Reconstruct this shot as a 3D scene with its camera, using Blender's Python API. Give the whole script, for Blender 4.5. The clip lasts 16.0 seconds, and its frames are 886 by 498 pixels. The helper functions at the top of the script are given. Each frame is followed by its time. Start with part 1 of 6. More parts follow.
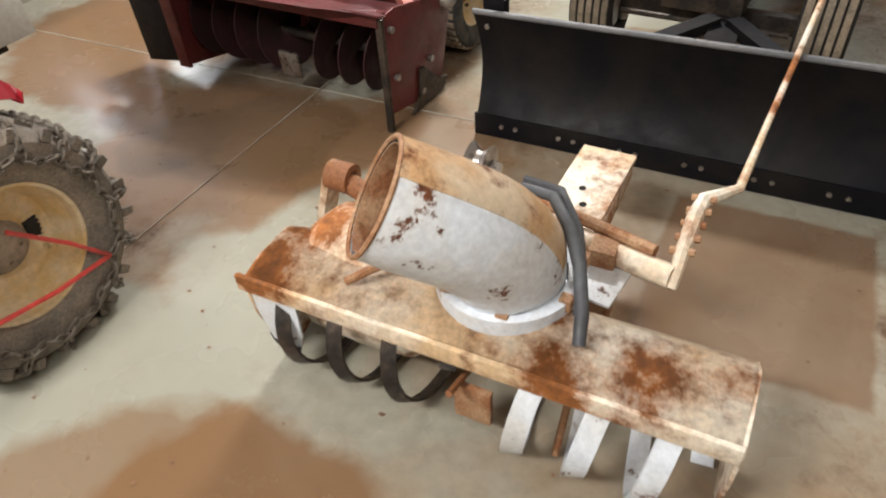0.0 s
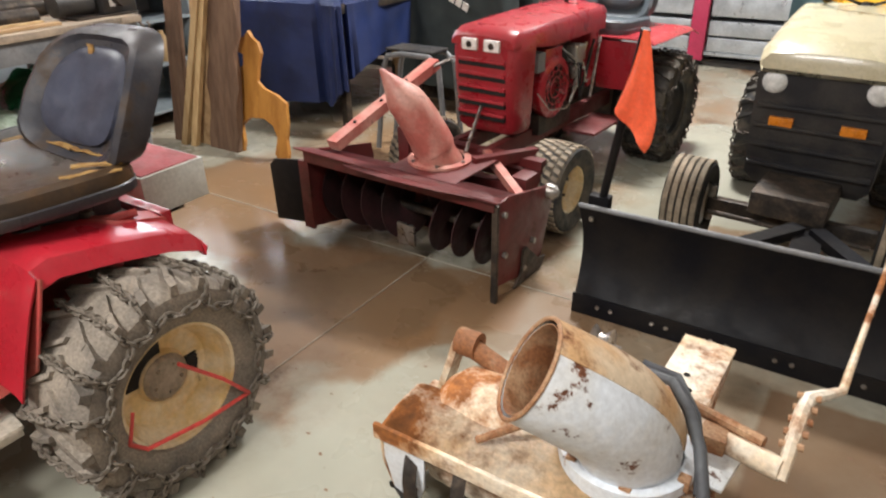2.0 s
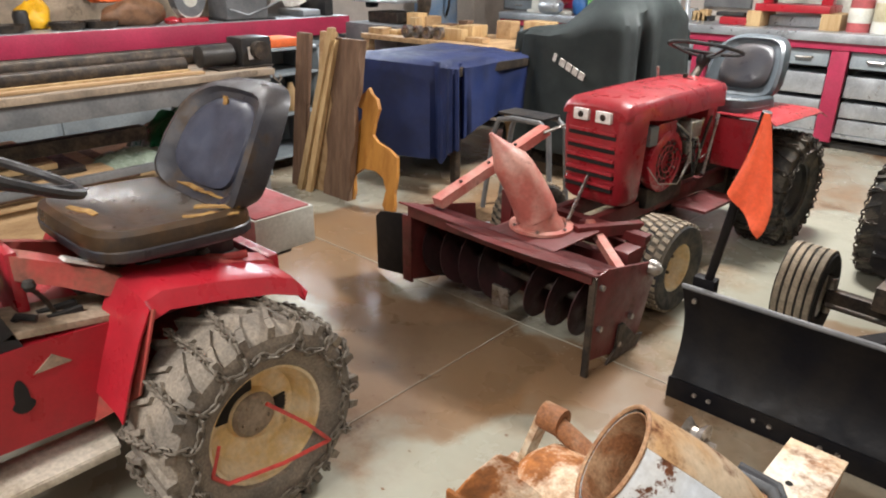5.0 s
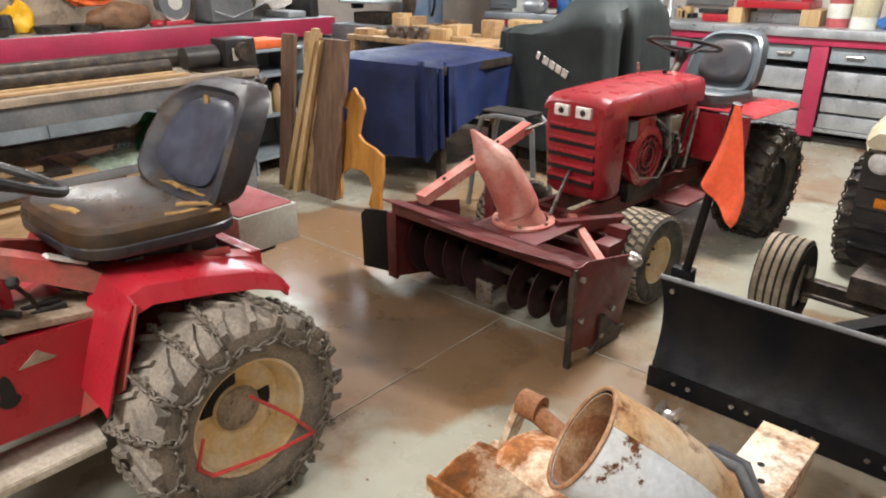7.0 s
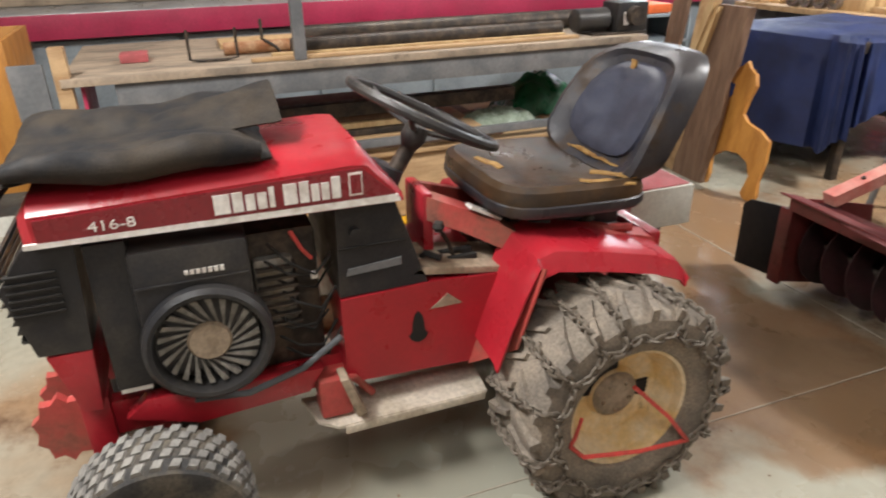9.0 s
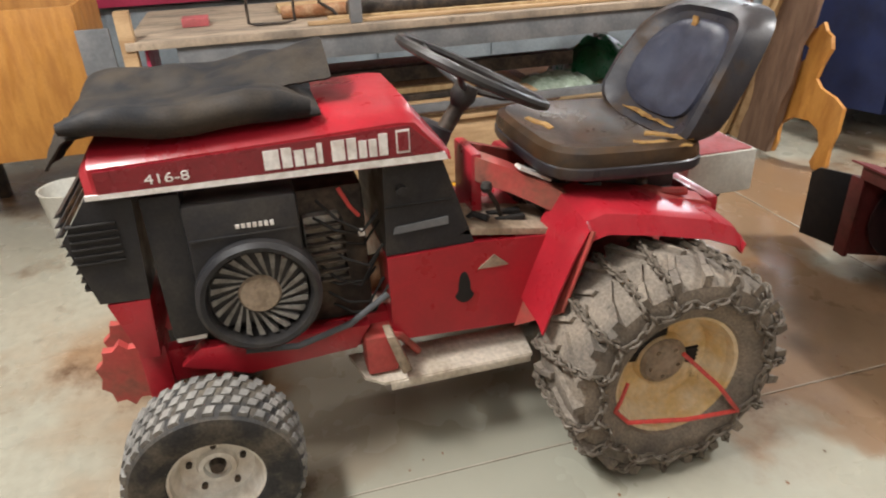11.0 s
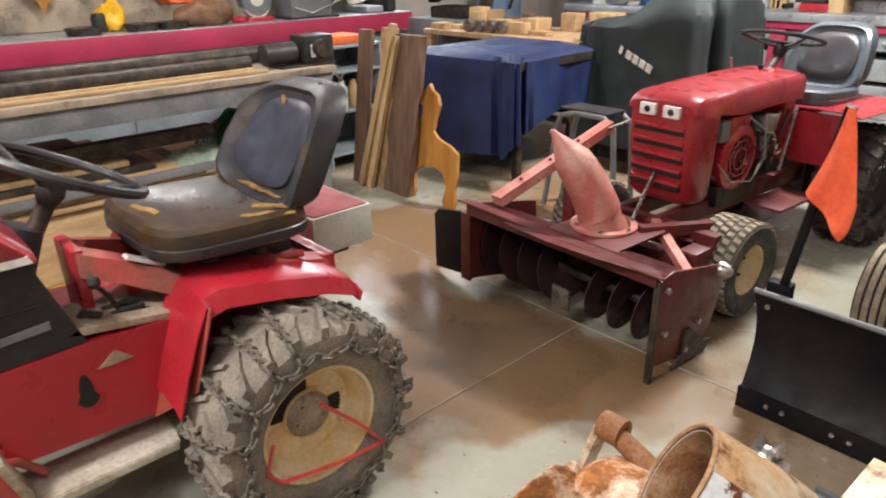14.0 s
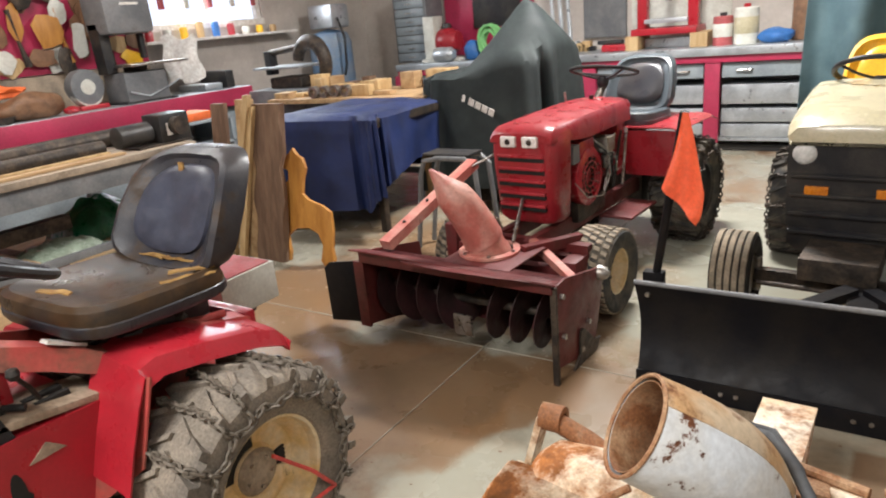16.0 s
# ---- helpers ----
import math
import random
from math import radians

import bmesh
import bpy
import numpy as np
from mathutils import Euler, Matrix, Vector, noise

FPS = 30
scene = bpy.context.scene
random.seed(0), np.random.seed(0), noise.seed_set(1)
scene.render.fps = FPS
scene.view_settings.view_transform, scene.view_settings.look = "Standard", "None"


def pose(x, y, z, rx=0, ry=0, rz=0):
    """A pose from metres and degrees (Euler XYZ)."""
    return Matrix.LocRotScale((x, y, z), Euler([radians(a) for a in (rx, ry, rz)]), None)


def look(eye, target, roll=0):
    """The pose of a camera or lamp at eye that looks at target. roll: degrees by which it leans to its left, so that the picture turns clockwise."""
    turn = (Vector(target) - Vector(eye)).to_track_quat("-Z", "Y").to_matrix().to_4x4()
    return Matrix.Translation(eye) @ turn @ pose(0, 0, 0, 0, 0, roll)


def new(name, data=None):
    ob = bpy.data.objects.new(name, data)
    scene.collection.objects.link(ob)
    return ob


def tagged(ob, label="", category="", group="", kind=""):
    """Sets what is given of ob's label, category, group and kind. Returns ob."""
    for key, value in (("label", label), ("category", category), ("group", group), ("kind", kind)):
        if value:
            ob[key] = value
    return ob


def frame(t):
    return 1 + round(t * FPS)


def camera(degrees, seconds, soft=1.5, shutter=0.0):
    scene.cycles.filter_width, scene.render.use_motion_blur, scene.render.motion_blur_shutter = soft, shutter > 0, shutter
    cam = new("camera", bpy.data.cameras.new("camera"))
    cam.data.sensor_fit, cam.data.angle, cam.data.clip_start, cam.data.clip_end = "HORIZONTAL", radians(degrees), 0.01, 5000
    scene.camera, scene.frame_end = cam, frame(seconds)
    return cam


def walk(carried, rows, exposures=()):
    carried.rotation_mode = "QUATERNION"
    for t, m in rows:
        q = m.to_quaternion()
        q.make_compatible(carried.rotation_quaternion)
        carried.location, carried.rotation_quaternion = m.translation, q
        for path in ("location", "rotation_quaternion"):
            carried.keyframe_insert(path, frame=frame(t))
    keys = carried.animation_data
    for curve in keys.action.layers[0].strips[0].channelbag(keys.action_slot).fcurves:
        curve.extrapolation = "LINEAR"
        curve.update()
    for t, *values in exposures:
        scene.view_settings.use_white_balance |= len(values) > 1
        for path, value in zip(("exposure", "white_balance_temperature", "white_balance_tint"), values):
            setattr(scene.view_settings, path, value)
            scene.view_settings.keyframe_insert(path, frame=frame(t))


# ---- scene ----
cam = camera(66.6, 16.0, soft=2.0, shutter=0.4)
PATH = [
    (0, (0.539, 1.039, 1.257), (-0.187, 2.349, -0.069), -4.1),
    (0.5, (0.573, 0.907, 1.272), (-0.179, 2.223, -0.033), -4.1),
    (1, (0.541, 0.841, 1.318), (-0.284, 2.219, 0.126), -3.2),
    (1.5, (0.487, 0.833, 1.352), (-0.409, 2.275, 0.296), -2.1),
    (2, (0.451, 0.824, 1.391), (-0.517, 2.306, 0.461), -1.0),
    (2.5, (0.446, 0.81, 1.407), (-0.616, 2.271, 0.55), -0.1),
    (3, (0.437, 0.816, 1.398), (-0.713, 2.229, 0.573), 0.6),
    (3.5, (0.461, 0.834, 1.412), (-0.733, 2.217, 0.598), 1.2),
    (4, (0.45, 0.838, 1.412), (-0.777, 2.201, 0.615), 1.2),
    (6.5, (0.485, 0.833, 1.411), (-0.748, 2.208, 0.645), -0.0),
    (7, (0.507, 0.831, 1.405), (-0.717, 2.209, 0.629), -0.0),
    (7.5, (0.471, 0.792, 1.394), (-0.87, 2.047, 0.602), -0.3),
    (8, (0.431, 0.762, 1.39), (-1.061, 1.821, 0.584), -0.5),
    (8.5, (0.327, 0.733, 1.387), (-1.296, 1.557, 0.561), -0.7),
    (9, (0.246, 0.695, 1.379), (-1.449, 1.331, 0.528), -1.0),
    (9.2, (0.227, 0.689, 1.369), (-1.479, 1.266, 0.501), -1.1),
    (10.2, (0.245, 0.707, 1.360), (-1.509, 1.117, 0.453), -1.8),
    (11.3, (0.264, 0.725, 1.351), (-1.418, 1.248, 0.405), -2.5),
    (11.5, (0.265, 0.741, 1.354), (-1.392, 1.327, 0.399), -2.3),
    (12, (0.293, 0.791, 1.34), (-1.305, 1.523, 0.385), -2.3),
    (12.5, (0.357, 0.823, 1.353), (-1.177, 1.699, 0.417), -2.1),
    (13, (0.392, 0.851, 1.376), (-1.066, 1.883, 0.477), -1.2),
    (13.5, (0.417, 0.87, 1.395), (-0.989, 2.009, 0.543), -0.9),
    (14, (0.431, 0.88, 1.411), (-0.934, 2.108, 0.618), -1.1),
    (14.5, (0.447, 0.894, 1.408), (-0.876, 2.201, 0.674), -1.9),
    (15, (0.48, 0.882, 1.398), (-0.789, 2.266, 0.71), -3.4),
    (15.5, (0.436, 0.784, 1.37), (-0.736, 2.262, 0.705), -5.0),
    (16, (0.383, 0.655, 1.376), (-0.687, 2.218, 0.735), -5.5),
]
walk(cam, [(t, look(eye, target, roll)) for t, eye, target, roll in PATH])

# ---- world and lights ----
world = bpy.data.worlds.new("world")
scene.world = world
world.use_nodes = True
world.node_tree.nodes["Background"].inputs[0].default_value = (0.75, 0.82, 1.0, 1)
world.node_tree.nodes["Background"].inputs[1].default_value = 1.5
scene.view_settings.exposure = 0.0


def area_lamp(name, place, target, size, size_y, watts, colour):
    data = bpy.data.lights.new(name, "AREA")
    data.shape, data.size, data.size_y, data.energy, data.color = "RECTANGLE", size, size_y, watts, colour
    ob = new(name, data)
    ob.matrix_world = look(place, target)
    return ob


# Two unseen overhead lights, placed from the direction of the floor shadows.
area_lamp("ceiling_lamp", (-0.95, 5.0, 3.1), (-0.95, 5.0, 0), 0.7, 0.3, 225, (1.0, 0.98, 0.965))
area_lamp("ceiling_lamp", (1.3, 6.9, 2.9), (1.0, 6.0, 0), 0.7, 0.4, 28, (1.0, 0.98, 0.965))
# Three unseen fill lights, added to brighten the west side and the foreground.
area_lamp("ceiling_lamp", (-3.7, 2.6, 3.1), (-3.7, 2.6, 0), 0.3, 1.2, 65, (1.0, 0.98, 0.965))
area_lamp("ceiling_lamp", (1.1, 0.4, 3.1), (0.9, 0.5, 0), 0.4, 1.2, 33, (1.0, 0.98, 0.965))
area_lamp("ceiling_lamp", (-0.9, -0.4, 3.1), (-0.9, -0.3, 0), 1.2, 0.4, 176, (1.0, 0.98, 0.965))
area_lamp("window_daylight", (-5.34, 5.4, 2.0), (-2.0, 4.2, 1.0), 1.3, 0.8, 60, (0.86, 0.93, 1.0))

# ---- materials ----


def mat(name, col, col2=None, rough=0.5, metal=0.0, scale=4.0, edge=(0.42, 0.62), fine=70.0, grain=0.12, bump=0.15,
        rust=None, rust_at=(0.56, 0.62), rust_scale=7.0, coat=0.0, rough_var=0.12, stretch=(1, 1, 1), trans=0.0, vary=0.0):
    m = bpy.data.materials.new(name)
    m.use_nodes = True
    nt = m.node_tree
    b = nt.nodes["Principled BSDF"]
    tc = nt.nodes.new("ShaderNodeTexCoord")
    mp = nt.nodes.new("ShaderNodeMapping")
    mp.inputs["Scale"].default_value = stretch
    nt.links.new(tc.outputs["Object"], mp.inputs[0])

    def noise_node(sc, detail, rgh=0.6):
        n = nt.nodes.new("ShaderNodeTexNoise")
        n.inputs["Scale"].default_value, n.inputs["Detail"].default_value, n.inputs["Roughness"].default_value = sc, detail, rgh
        nt.links.new(mp.outputs[0], n.inputs["Vector"])
        return n

    def ramp(src, lo, hi):
        r = nt.nodes.new("ShaderNodeMapRange")
        r.inputs[1].default_value, r.inputs[2].default_value = lo, hi
        nt.links.new(src, r.inputs[0])
        return r.outputs[0]

    def mixc(fac, a, c):
        x = nt.nodes.new("ShaderNodeMix")
        x.data_type = "RGBA"
        if isinstance(fac, float):
            x.inputs[0].default_value = fac
        else:
            nt.links.new(fac, x.inputs[0])
        for k, v in ((6, a), (7, c)):
            if isinstance(v, tuple):
                x.inputs[k].default_value = (*v, 1)
            else:
                nt.links.new(v, x.inputs[k])
        return x.outputs[2]

    big, small = noise_node(scale, 5), noise_node(fine, 3)
    col2 = col2 or tuple(c * 0.72 for c in col)
    out = mixc(ramp(big.outputs[0], *edge), col, col2)
    if rust:
        rn = noise_node(rust_scale, 9, 0.72)
        rmask = ramp(rn.outputs[0], *rust_at)
        rcol = mixc(ramp(noise_node(rust_scale * 4, 4).outputs[0], 0.35, 0.65), rust, tuple(c * 0.4 for c in rust))
        out = mixc(rmask, out, rcol)
    if vary:
        oi = nt.nodes.new("ShaderNodeObjectInfo")
        hs = nt.nodes.new("ShaderNodeHueSaturation")
        mr = nt.nodes.new("ShaderNodeMapRange")
        mr.inputs[3].default_value, mr.inputs[4].default_value = 1 - vary, 1 + vary
        nt.links.new(oi.outputs["Random"], mr.inputs[0])
        nt.links.new(mr.outputs[0], hs.inputs["Value"])
        nt.links.new(out, hs.inputs["Color"])
        out = hs.outputs[0]
    mr = nt.nodes.new("ShaderNodeMapRange")
    mr.inputs[1].default_value, mr.inputs[2].default_value = 0.3, 0.7
    mr.inputs[3].default_value, mr.inputs[4].default_value = 1 - grain, 1 + grain
    nt.links.new(small.outputs[0], mr.inputs[0])
    hv = nt.nodes.new("ShaderNodeHueSaturation")
    nt.links.new(mr.outputs[0], hv.inputs["Value"])
    nt.links.new(out, hv.inputs["Color"])
    nt.links.new(hv.outputs[0], b.inputs["Base Color"])
    rr = nt.nodes.new("ShaderNodeMapRange")
    rr.inputs[1].default_value, rr.inputs[2].default_value = 0.35, 0.65
    rr.inputs[3].default_value, rr.inputs[4].default_value = max(0.03, rough - rough_var), min(1, rough + rough_var)
    nt.links.new(noise_node(scale * 2.3, 4).outputs[0], rr.inputs[0])
    rough_out = rr.outputs[0]
    if rust:
        add = nt.nodes.new("ShaderNodeMath")
        add.operation = "ADD"
        add.use_clamp = True
        sc = nt.nodes.new("ShaderNodeMath")
        sc.operation = "MULTIPLY"
        sc.inputs[1].default_value = 0.35
        nt.links.new(rmask, sc.inputs[0])
        nt.links.new(rough_out, add.inputs[0])
        nt.links.new(sc.outputs[0], add.inputs[1])
        rough_out = add.outputs[0]
    nt.links.new(rough_out, b.inputs["Roughness"])
    b.inputs["Metallic"].default_value = metal
    b.inputs["Coat Weight"].default_value = coat
    b.inputs["Coat Roughness"].default_value = 0.12
    b.inputs["Transmission Weight"].default_value = trans
    if max(col) < 0.07:
        b.inputs["Specular IOR Level"].default_value = 0.12 if max(col) < 0.01 else 0.3
    if bump:
        bp = nt.nodes.new("ShaderNodeBump")
        bp.inputs["Strength"].default_value, bp.inputs["Distance"].default_value = bump, 0.004
        nt.links.new(small.outputs[0], bp.inputs["Height"])
        nt.links.new(bp.outputs[0], b.inputs["Normal"])
    return m


M_FLOOR = mat("sealed_concrete", (0.30, 0.285, 0.225), (0.24, 0.155, 0.088), rough=0.26, scale=0.62, edge=(0.46, 0.6), fine=25, grain=0.1,
              bump=0.04, rough_var=0.12, rust=(0.24, 0.125, 0.058), rust_at=(0.53, 0.65), rust_scale=1.3)


def add_patch(m, x, y, hx, hy, colour, strength):
    """A brown rectangle with slightly uneven straight edges, mixed into the floor colour."""
    nt = m.node_tree
    b = nt.nodes["Principled BSDF"]
    src = b.inputs["Base Color"].links[0].from_socket
    tc = nt.nodes.new("ShaderNodeTexCoord")
    n = nt.nodes.new("ShaderNodeTexNoise")
    n.inputs["Scale"].default_value, n.inputs["Detail"].default_value = 9, 5
    nt.links.new(tc.outputs["Object"], n.inputs["Vector"])
    last = tc.outputs["Object"]
    for op, v in (("SUBTRACT", (x, y, 0)), ("ABSOLUTE", None), ("DIVIDE", (hx, hy, 1))):
        node = nt.nodes.new("ShaderNodeVectorMath")
        node.operation = op
        nt.links.new(last, node.inputs[0])
        if v:
            node.inputs[1].default_value = v
        last = node.outputs[0]
    sep = nt.nodes.new("ShaderNodeSeparateXYZ")
    nt.links.new(last, sep.inputs[0])
    top = nt.nodes.new("ShaderNodeMath")
    top.operation = "MAXIMUM"
    nt.links.new(sep.outputs[0], top.inputs[0])
    nt.links.new(sep.outputs[1], top.inputs[1])
    a = nt.nodes.new("ShaderNodeMath")
    a.operation = "MULTIPLY_ADD"
    a.inputs[1].default_value = .16
    nt.links.new(n.outputs[0], a.inputs[0])
    nt.links.new(top.outputs[0], a.inputs[2])
    f = nt.nodes.new("ShaderNodeMapRange")
    f.inputs[1].default_value, f.inputs[2].default_value = 1.1, 1.04
    f.inputs[3].default_value, f.inputs[4].default_value = 0, strength
    nt.links.new(a.outputs[0], f.inputs[0])
    mix = nt.nodes.new("ShaderNodeMix")
    mix.data_type = "RGBA"
    nt.links.new(f.outputs[0], mix.inputs[0])
    nt.links.new(src, mix.inputs[6])
    mix.inputs[7].default_value = (*colour, 1)
    nt.links.new(mix.outputs[2], b.inputs["Base Color"])


def add_stains_and_shade(m, spots, colour):
    """Ragged-rimmed colour for brown stains, grey concrete and painted shade: spots of (x, y, radius)."""
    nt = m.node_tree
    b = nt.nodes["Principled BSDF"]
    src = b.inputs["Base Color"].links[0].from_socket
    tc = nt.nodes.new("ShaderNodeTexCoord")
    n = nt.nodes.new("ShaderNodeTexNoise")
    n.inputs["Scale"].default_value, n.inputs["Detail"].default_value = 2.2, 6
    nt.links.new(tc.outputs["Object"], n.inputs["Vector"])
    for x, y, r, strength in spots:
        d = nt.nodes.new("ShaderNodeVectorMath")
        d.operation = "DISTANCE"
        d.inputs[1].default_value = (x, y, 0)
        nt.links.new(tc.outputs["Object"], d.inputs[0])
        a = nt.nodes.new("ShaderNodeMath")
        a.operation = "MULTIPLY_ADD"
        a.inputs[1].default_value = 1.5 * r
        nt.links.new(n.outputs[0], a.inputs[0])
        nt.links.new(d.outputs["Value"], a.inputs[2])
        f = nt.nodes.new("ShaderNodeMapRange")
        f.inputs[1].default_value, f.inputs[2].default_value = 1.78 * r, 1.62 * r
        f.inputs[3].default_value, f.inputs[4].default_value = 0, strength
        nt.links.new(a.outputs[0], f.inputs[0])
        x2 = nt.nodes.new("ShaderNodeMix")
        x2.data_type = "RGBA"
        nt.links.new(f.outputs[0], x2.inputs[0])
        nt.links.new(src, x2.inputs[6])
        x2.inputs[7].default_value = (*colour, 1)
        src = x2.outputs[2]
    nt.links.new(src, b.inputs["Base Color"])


add_stains_and_shade(M_FLOOR, ((-1.1, .95, .6, .9), (-1.9, 1.4, .6, .8), (-.1, 3.6, .5, .8), (-.7, 1.5, .4, .8), (-.1, 4.8, .8, .9), (-.5, 2.0, .35, .7)), (0.31, 0.305, 0.245))
# Brown stains; those near (-1.1, 2.5) also paint in the red blower's shadow.
add_stains_and_shade(M_FLOOR, ((-1.15, 2.5, .5, .85), (-.75, 2.68, .32, .8), (-2.2, 3.0, .6, .85), (-1.7, 3.3, .4, .7), (-.15, 1.3, .36, .9), (-1.3, .72, .36, .3), (-.95, 3.4, .4, .7), (.25, 3.6, .35, .7), (-.4, 1.2, .4, .7), (-.5, 2.75, .3, .6)), (0.19, 0.105, 0.05))
# Darker core of the blower's shadow, put into the floor colour.
add_stains_and_shade(M_FLOOR, ((-1.0, 2.62, .3, .7), (-1.3, 2.4, .2, .6)), (0.13, 0.082, 0.045))
add_patch(M_FLOOR, .66, 2.47, .27, .31, (0.17, 0.098, 0.052), .8)
M_JOINT = mat("joint_dust", (0.38, 0.355, 0.29), (0.24, 0.19, 0.14), rough=0.9, scale=1.5, edge=(0.4, 0.6))
M_WALL = mat("painted_wall", (0.52, 0.47, 0.42), (0.4, 0.35, 0.31), rough=0.7, scale=1.5, fine=30, grain=0.05)
M_CEIL = mat("white_ceiling", (0.75, 0.73, 0.7), (0.66, 0.63, 0.6), rough=0.8, scale=1.2)
M_RED = mat("bright_red_paint", (0.36, 0.014, 0.024), (0.3, 0.014, 0.022), rough=0.36, coat=0.15, scale=5, fine=90, grain=0.07, bump=0.03,
            rust=(0.3, 0.14, 0.11), rust_at=(0.62, 0.78), rust_scale=4)
M_REDDULL = mat("dusty_red_paint", (0.4, 0.055, 0.048), (0.3, 0.07, 0.05), rough=0.5, scale=6, rust=(0.24, 0.15, 0.1), rust_at=(0.52, 0.75), rust_scale=6)
M_REDB = mat("old_red_paint", (0.32, 0.017, 0.026), (0.25, 0.016, 0.022), rough=0.33, coat=0.25, scale=5, rust=(0.16, 0.05, 0.035), rust_at=(0.62, 0.8), rust_scale=9)
M_REDBLOW = mat("faded_red_paint", (0.125, 0.017, 0.016), (0.085, 0.014, 0.013), rough=0.5, scale=5, rust=(0.13, 0.05, 0.03), rust_at=(0.56, 0.72), rust_scale=10)
M_AUGER = mat("dark_maroon_steel", (0.05, 0.02, 0.022), (0.03, 0.018, 0.018), rough=0.45, scale=9, rust=(0.1, 0.06, 0.045), rust_at=(0.6, 0.75), rust_scale=10)
M_CHUTE = mat("pink_faded_paint", (0.4, 0.11, 0.085), (0.48, 0.24, 0.19), rough=0.55, scale=6, rust=(0.2, 0.07, 0.045), rust_at=(0.6, 0.74), rust_scale=12)
M_DECAL = mat("dark_red_decal", (0.2, 0.012, 0.02), (0.17, 0.012, 0.018), rough=0.3, coat=0.3)
M_WHITE = mat("white_decal", (0.75, 0.72, 0.68), (0.6, 0.55, 0.5), rough=0.45, scale=30)
M_BLACK = mat("black_paint", (0.018, 0.018, 0.02), (0.04, 0.036, 0.032), rough=0.45, scale=6, fine=120, grain=0.2)
M_BLADE = mat("worn_black_steel", (0.006, 0.006, 0.008), (0.014, 0.012, 0.011), rough=0.5, scale=4, rust=(0.05, 0.04, 0.03), rust_at=(0.7, 0.8), rust_scale=9)
M_DARK = mat("greasy_dark_metal", (0.035, 0.03, 0.026), (0.08, 0.06, 0.045), rough=0.5, metal=0.4, scale=14, grain=0.3)
M_STEEL = mat("worn_steel", (0.4, 0.38, 0.36), (0.26, 0.22, 0.18), rough=0.35, metal=0.9, scale=20)
M_GREYST = mat("grey_steel_beam", (0.12, 0.125, 0.13), (0.18, 0.18, 0.18), rough=0.55, scale=5, rust=(0.2, 0.16, 0.12), rust_at=(0.62, 0.8), rust_scale=5)
M_ALU = mat("cast_aluminium", (0.34, 0.33, 0.3), (0.2, 0.17, 0.13), rough=0.45, metal=0.7, scale=18)
M_FAN = mat("dusty_fan_fins", (0.2, 0.19, 0.17), (0.11, 0.1, 0.085), rough=0.6, scale=20, grain=0.3)
M_RUBBER = mat("muddy_rubber", (0.13, 0.112, 0.092), (0.24, 0.2, 0.155), rough=0.85, scale=9, edge=(0.35, 0.6), fine=140, grain=0.3, bump=0.5)
M_RUBBERB = mat("dusty_black_rubber", (0.03, 0.029, 0.028), (0.1, 0.085, 0.065), rough=0.8, scale=12, fine=140, grain=0.25, bump=0.3)
M_TREAD = mat("brown_dusty_tread", (0.3, 0.24, 0.17), (0.17, 0.14, 0.1), rough=0.85, scale=12, fine=120, grain=0.25, bump=0.3)
M_TREADG = mat("dusty_grey_tread", (0.2, 0.19, 0.17), (0.12, 0.115, 0.105), rough=0.8, scale=14, fine=120, grain=0.2)
M_RUBGAP = mat("dark_tread_gap", (0.02, 0.018, 0.016), rough=0.9)
M_RIM = mat("cream_rim_paint", (0.66, 0.46, 0.2), (0.72, 0.6, 0.4), rough=0.5, scale=9, rust=(0.16, 0.07, 0.03), rust_at=(0.62, 0.7), rust_scale=8)
M_RIMW = mat("white_rim_paint", (0.68, 0.66, 0.6), (0.5, 0.44, 0.36), rough=0.45, scale=9)
M_CHAIN = mat("rusty_chain", (0.16, 0.135, 0.105), (0.1, 0.08, 0.06), rough=0.65, metal=0.2, scale=30)
M_CORD = mat("red_rubber_cord", (0.6, 0.06, 0.05), (0.4, 0.05, 0.04), rough=0.55, scale=20)
M_SEAT = mat("worn_black_vinyl", (0.028, 0.028, 0.034), (0.05, 0.045, 0.046), rough=0.38, scale=6, fine=160, grain=0.15, bump=0.12,
             rust=(0.1, 0.055, 0.02), rust_at=(0.52, 0.66), rust_scale=5)
M_SEATBLUE = mat("grey_blue_vinyl", (0.05, 0.055, 0.08), (0.032, 0.034, 0.05), rough=0.42, scale=8, fine=160, bump=0.1)
M_SEATGREY = mat("pale_grey_vinyl", (0.075, 0.092, 0.105), (0.045, 0.055, 0.063), rough=0.4, scale=5, fine=140, bump=0.1)
M_SEATBROWN = mat("brown_worn_vinyl", (0.06, 0.034, 0.016), (0.02, 0.017, 0.015), rough=0.36, scale=4, fine=90, grain=0.15, bump=0.04,
                  rust=(0.15, 0.075, 0.022), rust_at=(0.52, 0.7), rust_scale=6)
M_FOAM = mat("torn_yellow_foam", (0.34, 0.2, 0.06), (0.22, 0.11, 0.03), rough=0.85, scale=30, bump=0.4)
M_CLOTHBLK = mat("black_canvas", (0.009, 0.009, 0.01), (0.034, 0.026, 0.018), rough=0.8, scale=6, fine=220, grain=0.25, bump=0.3)
M_BLUE = mat("navy_tarp", (0.01, 0.021, 0.085), (0.006, 0.013, 0.052), rough=0.6, scale=4, fine=250, grain=0.15, bump=0.2)
M_COVER = mat("dark_green_grey_cover", (0.02, 0.026, 0.026), (0.034, 0.042, 0.041), rough=0.68, scale=3, fine=200, bump=0.15)
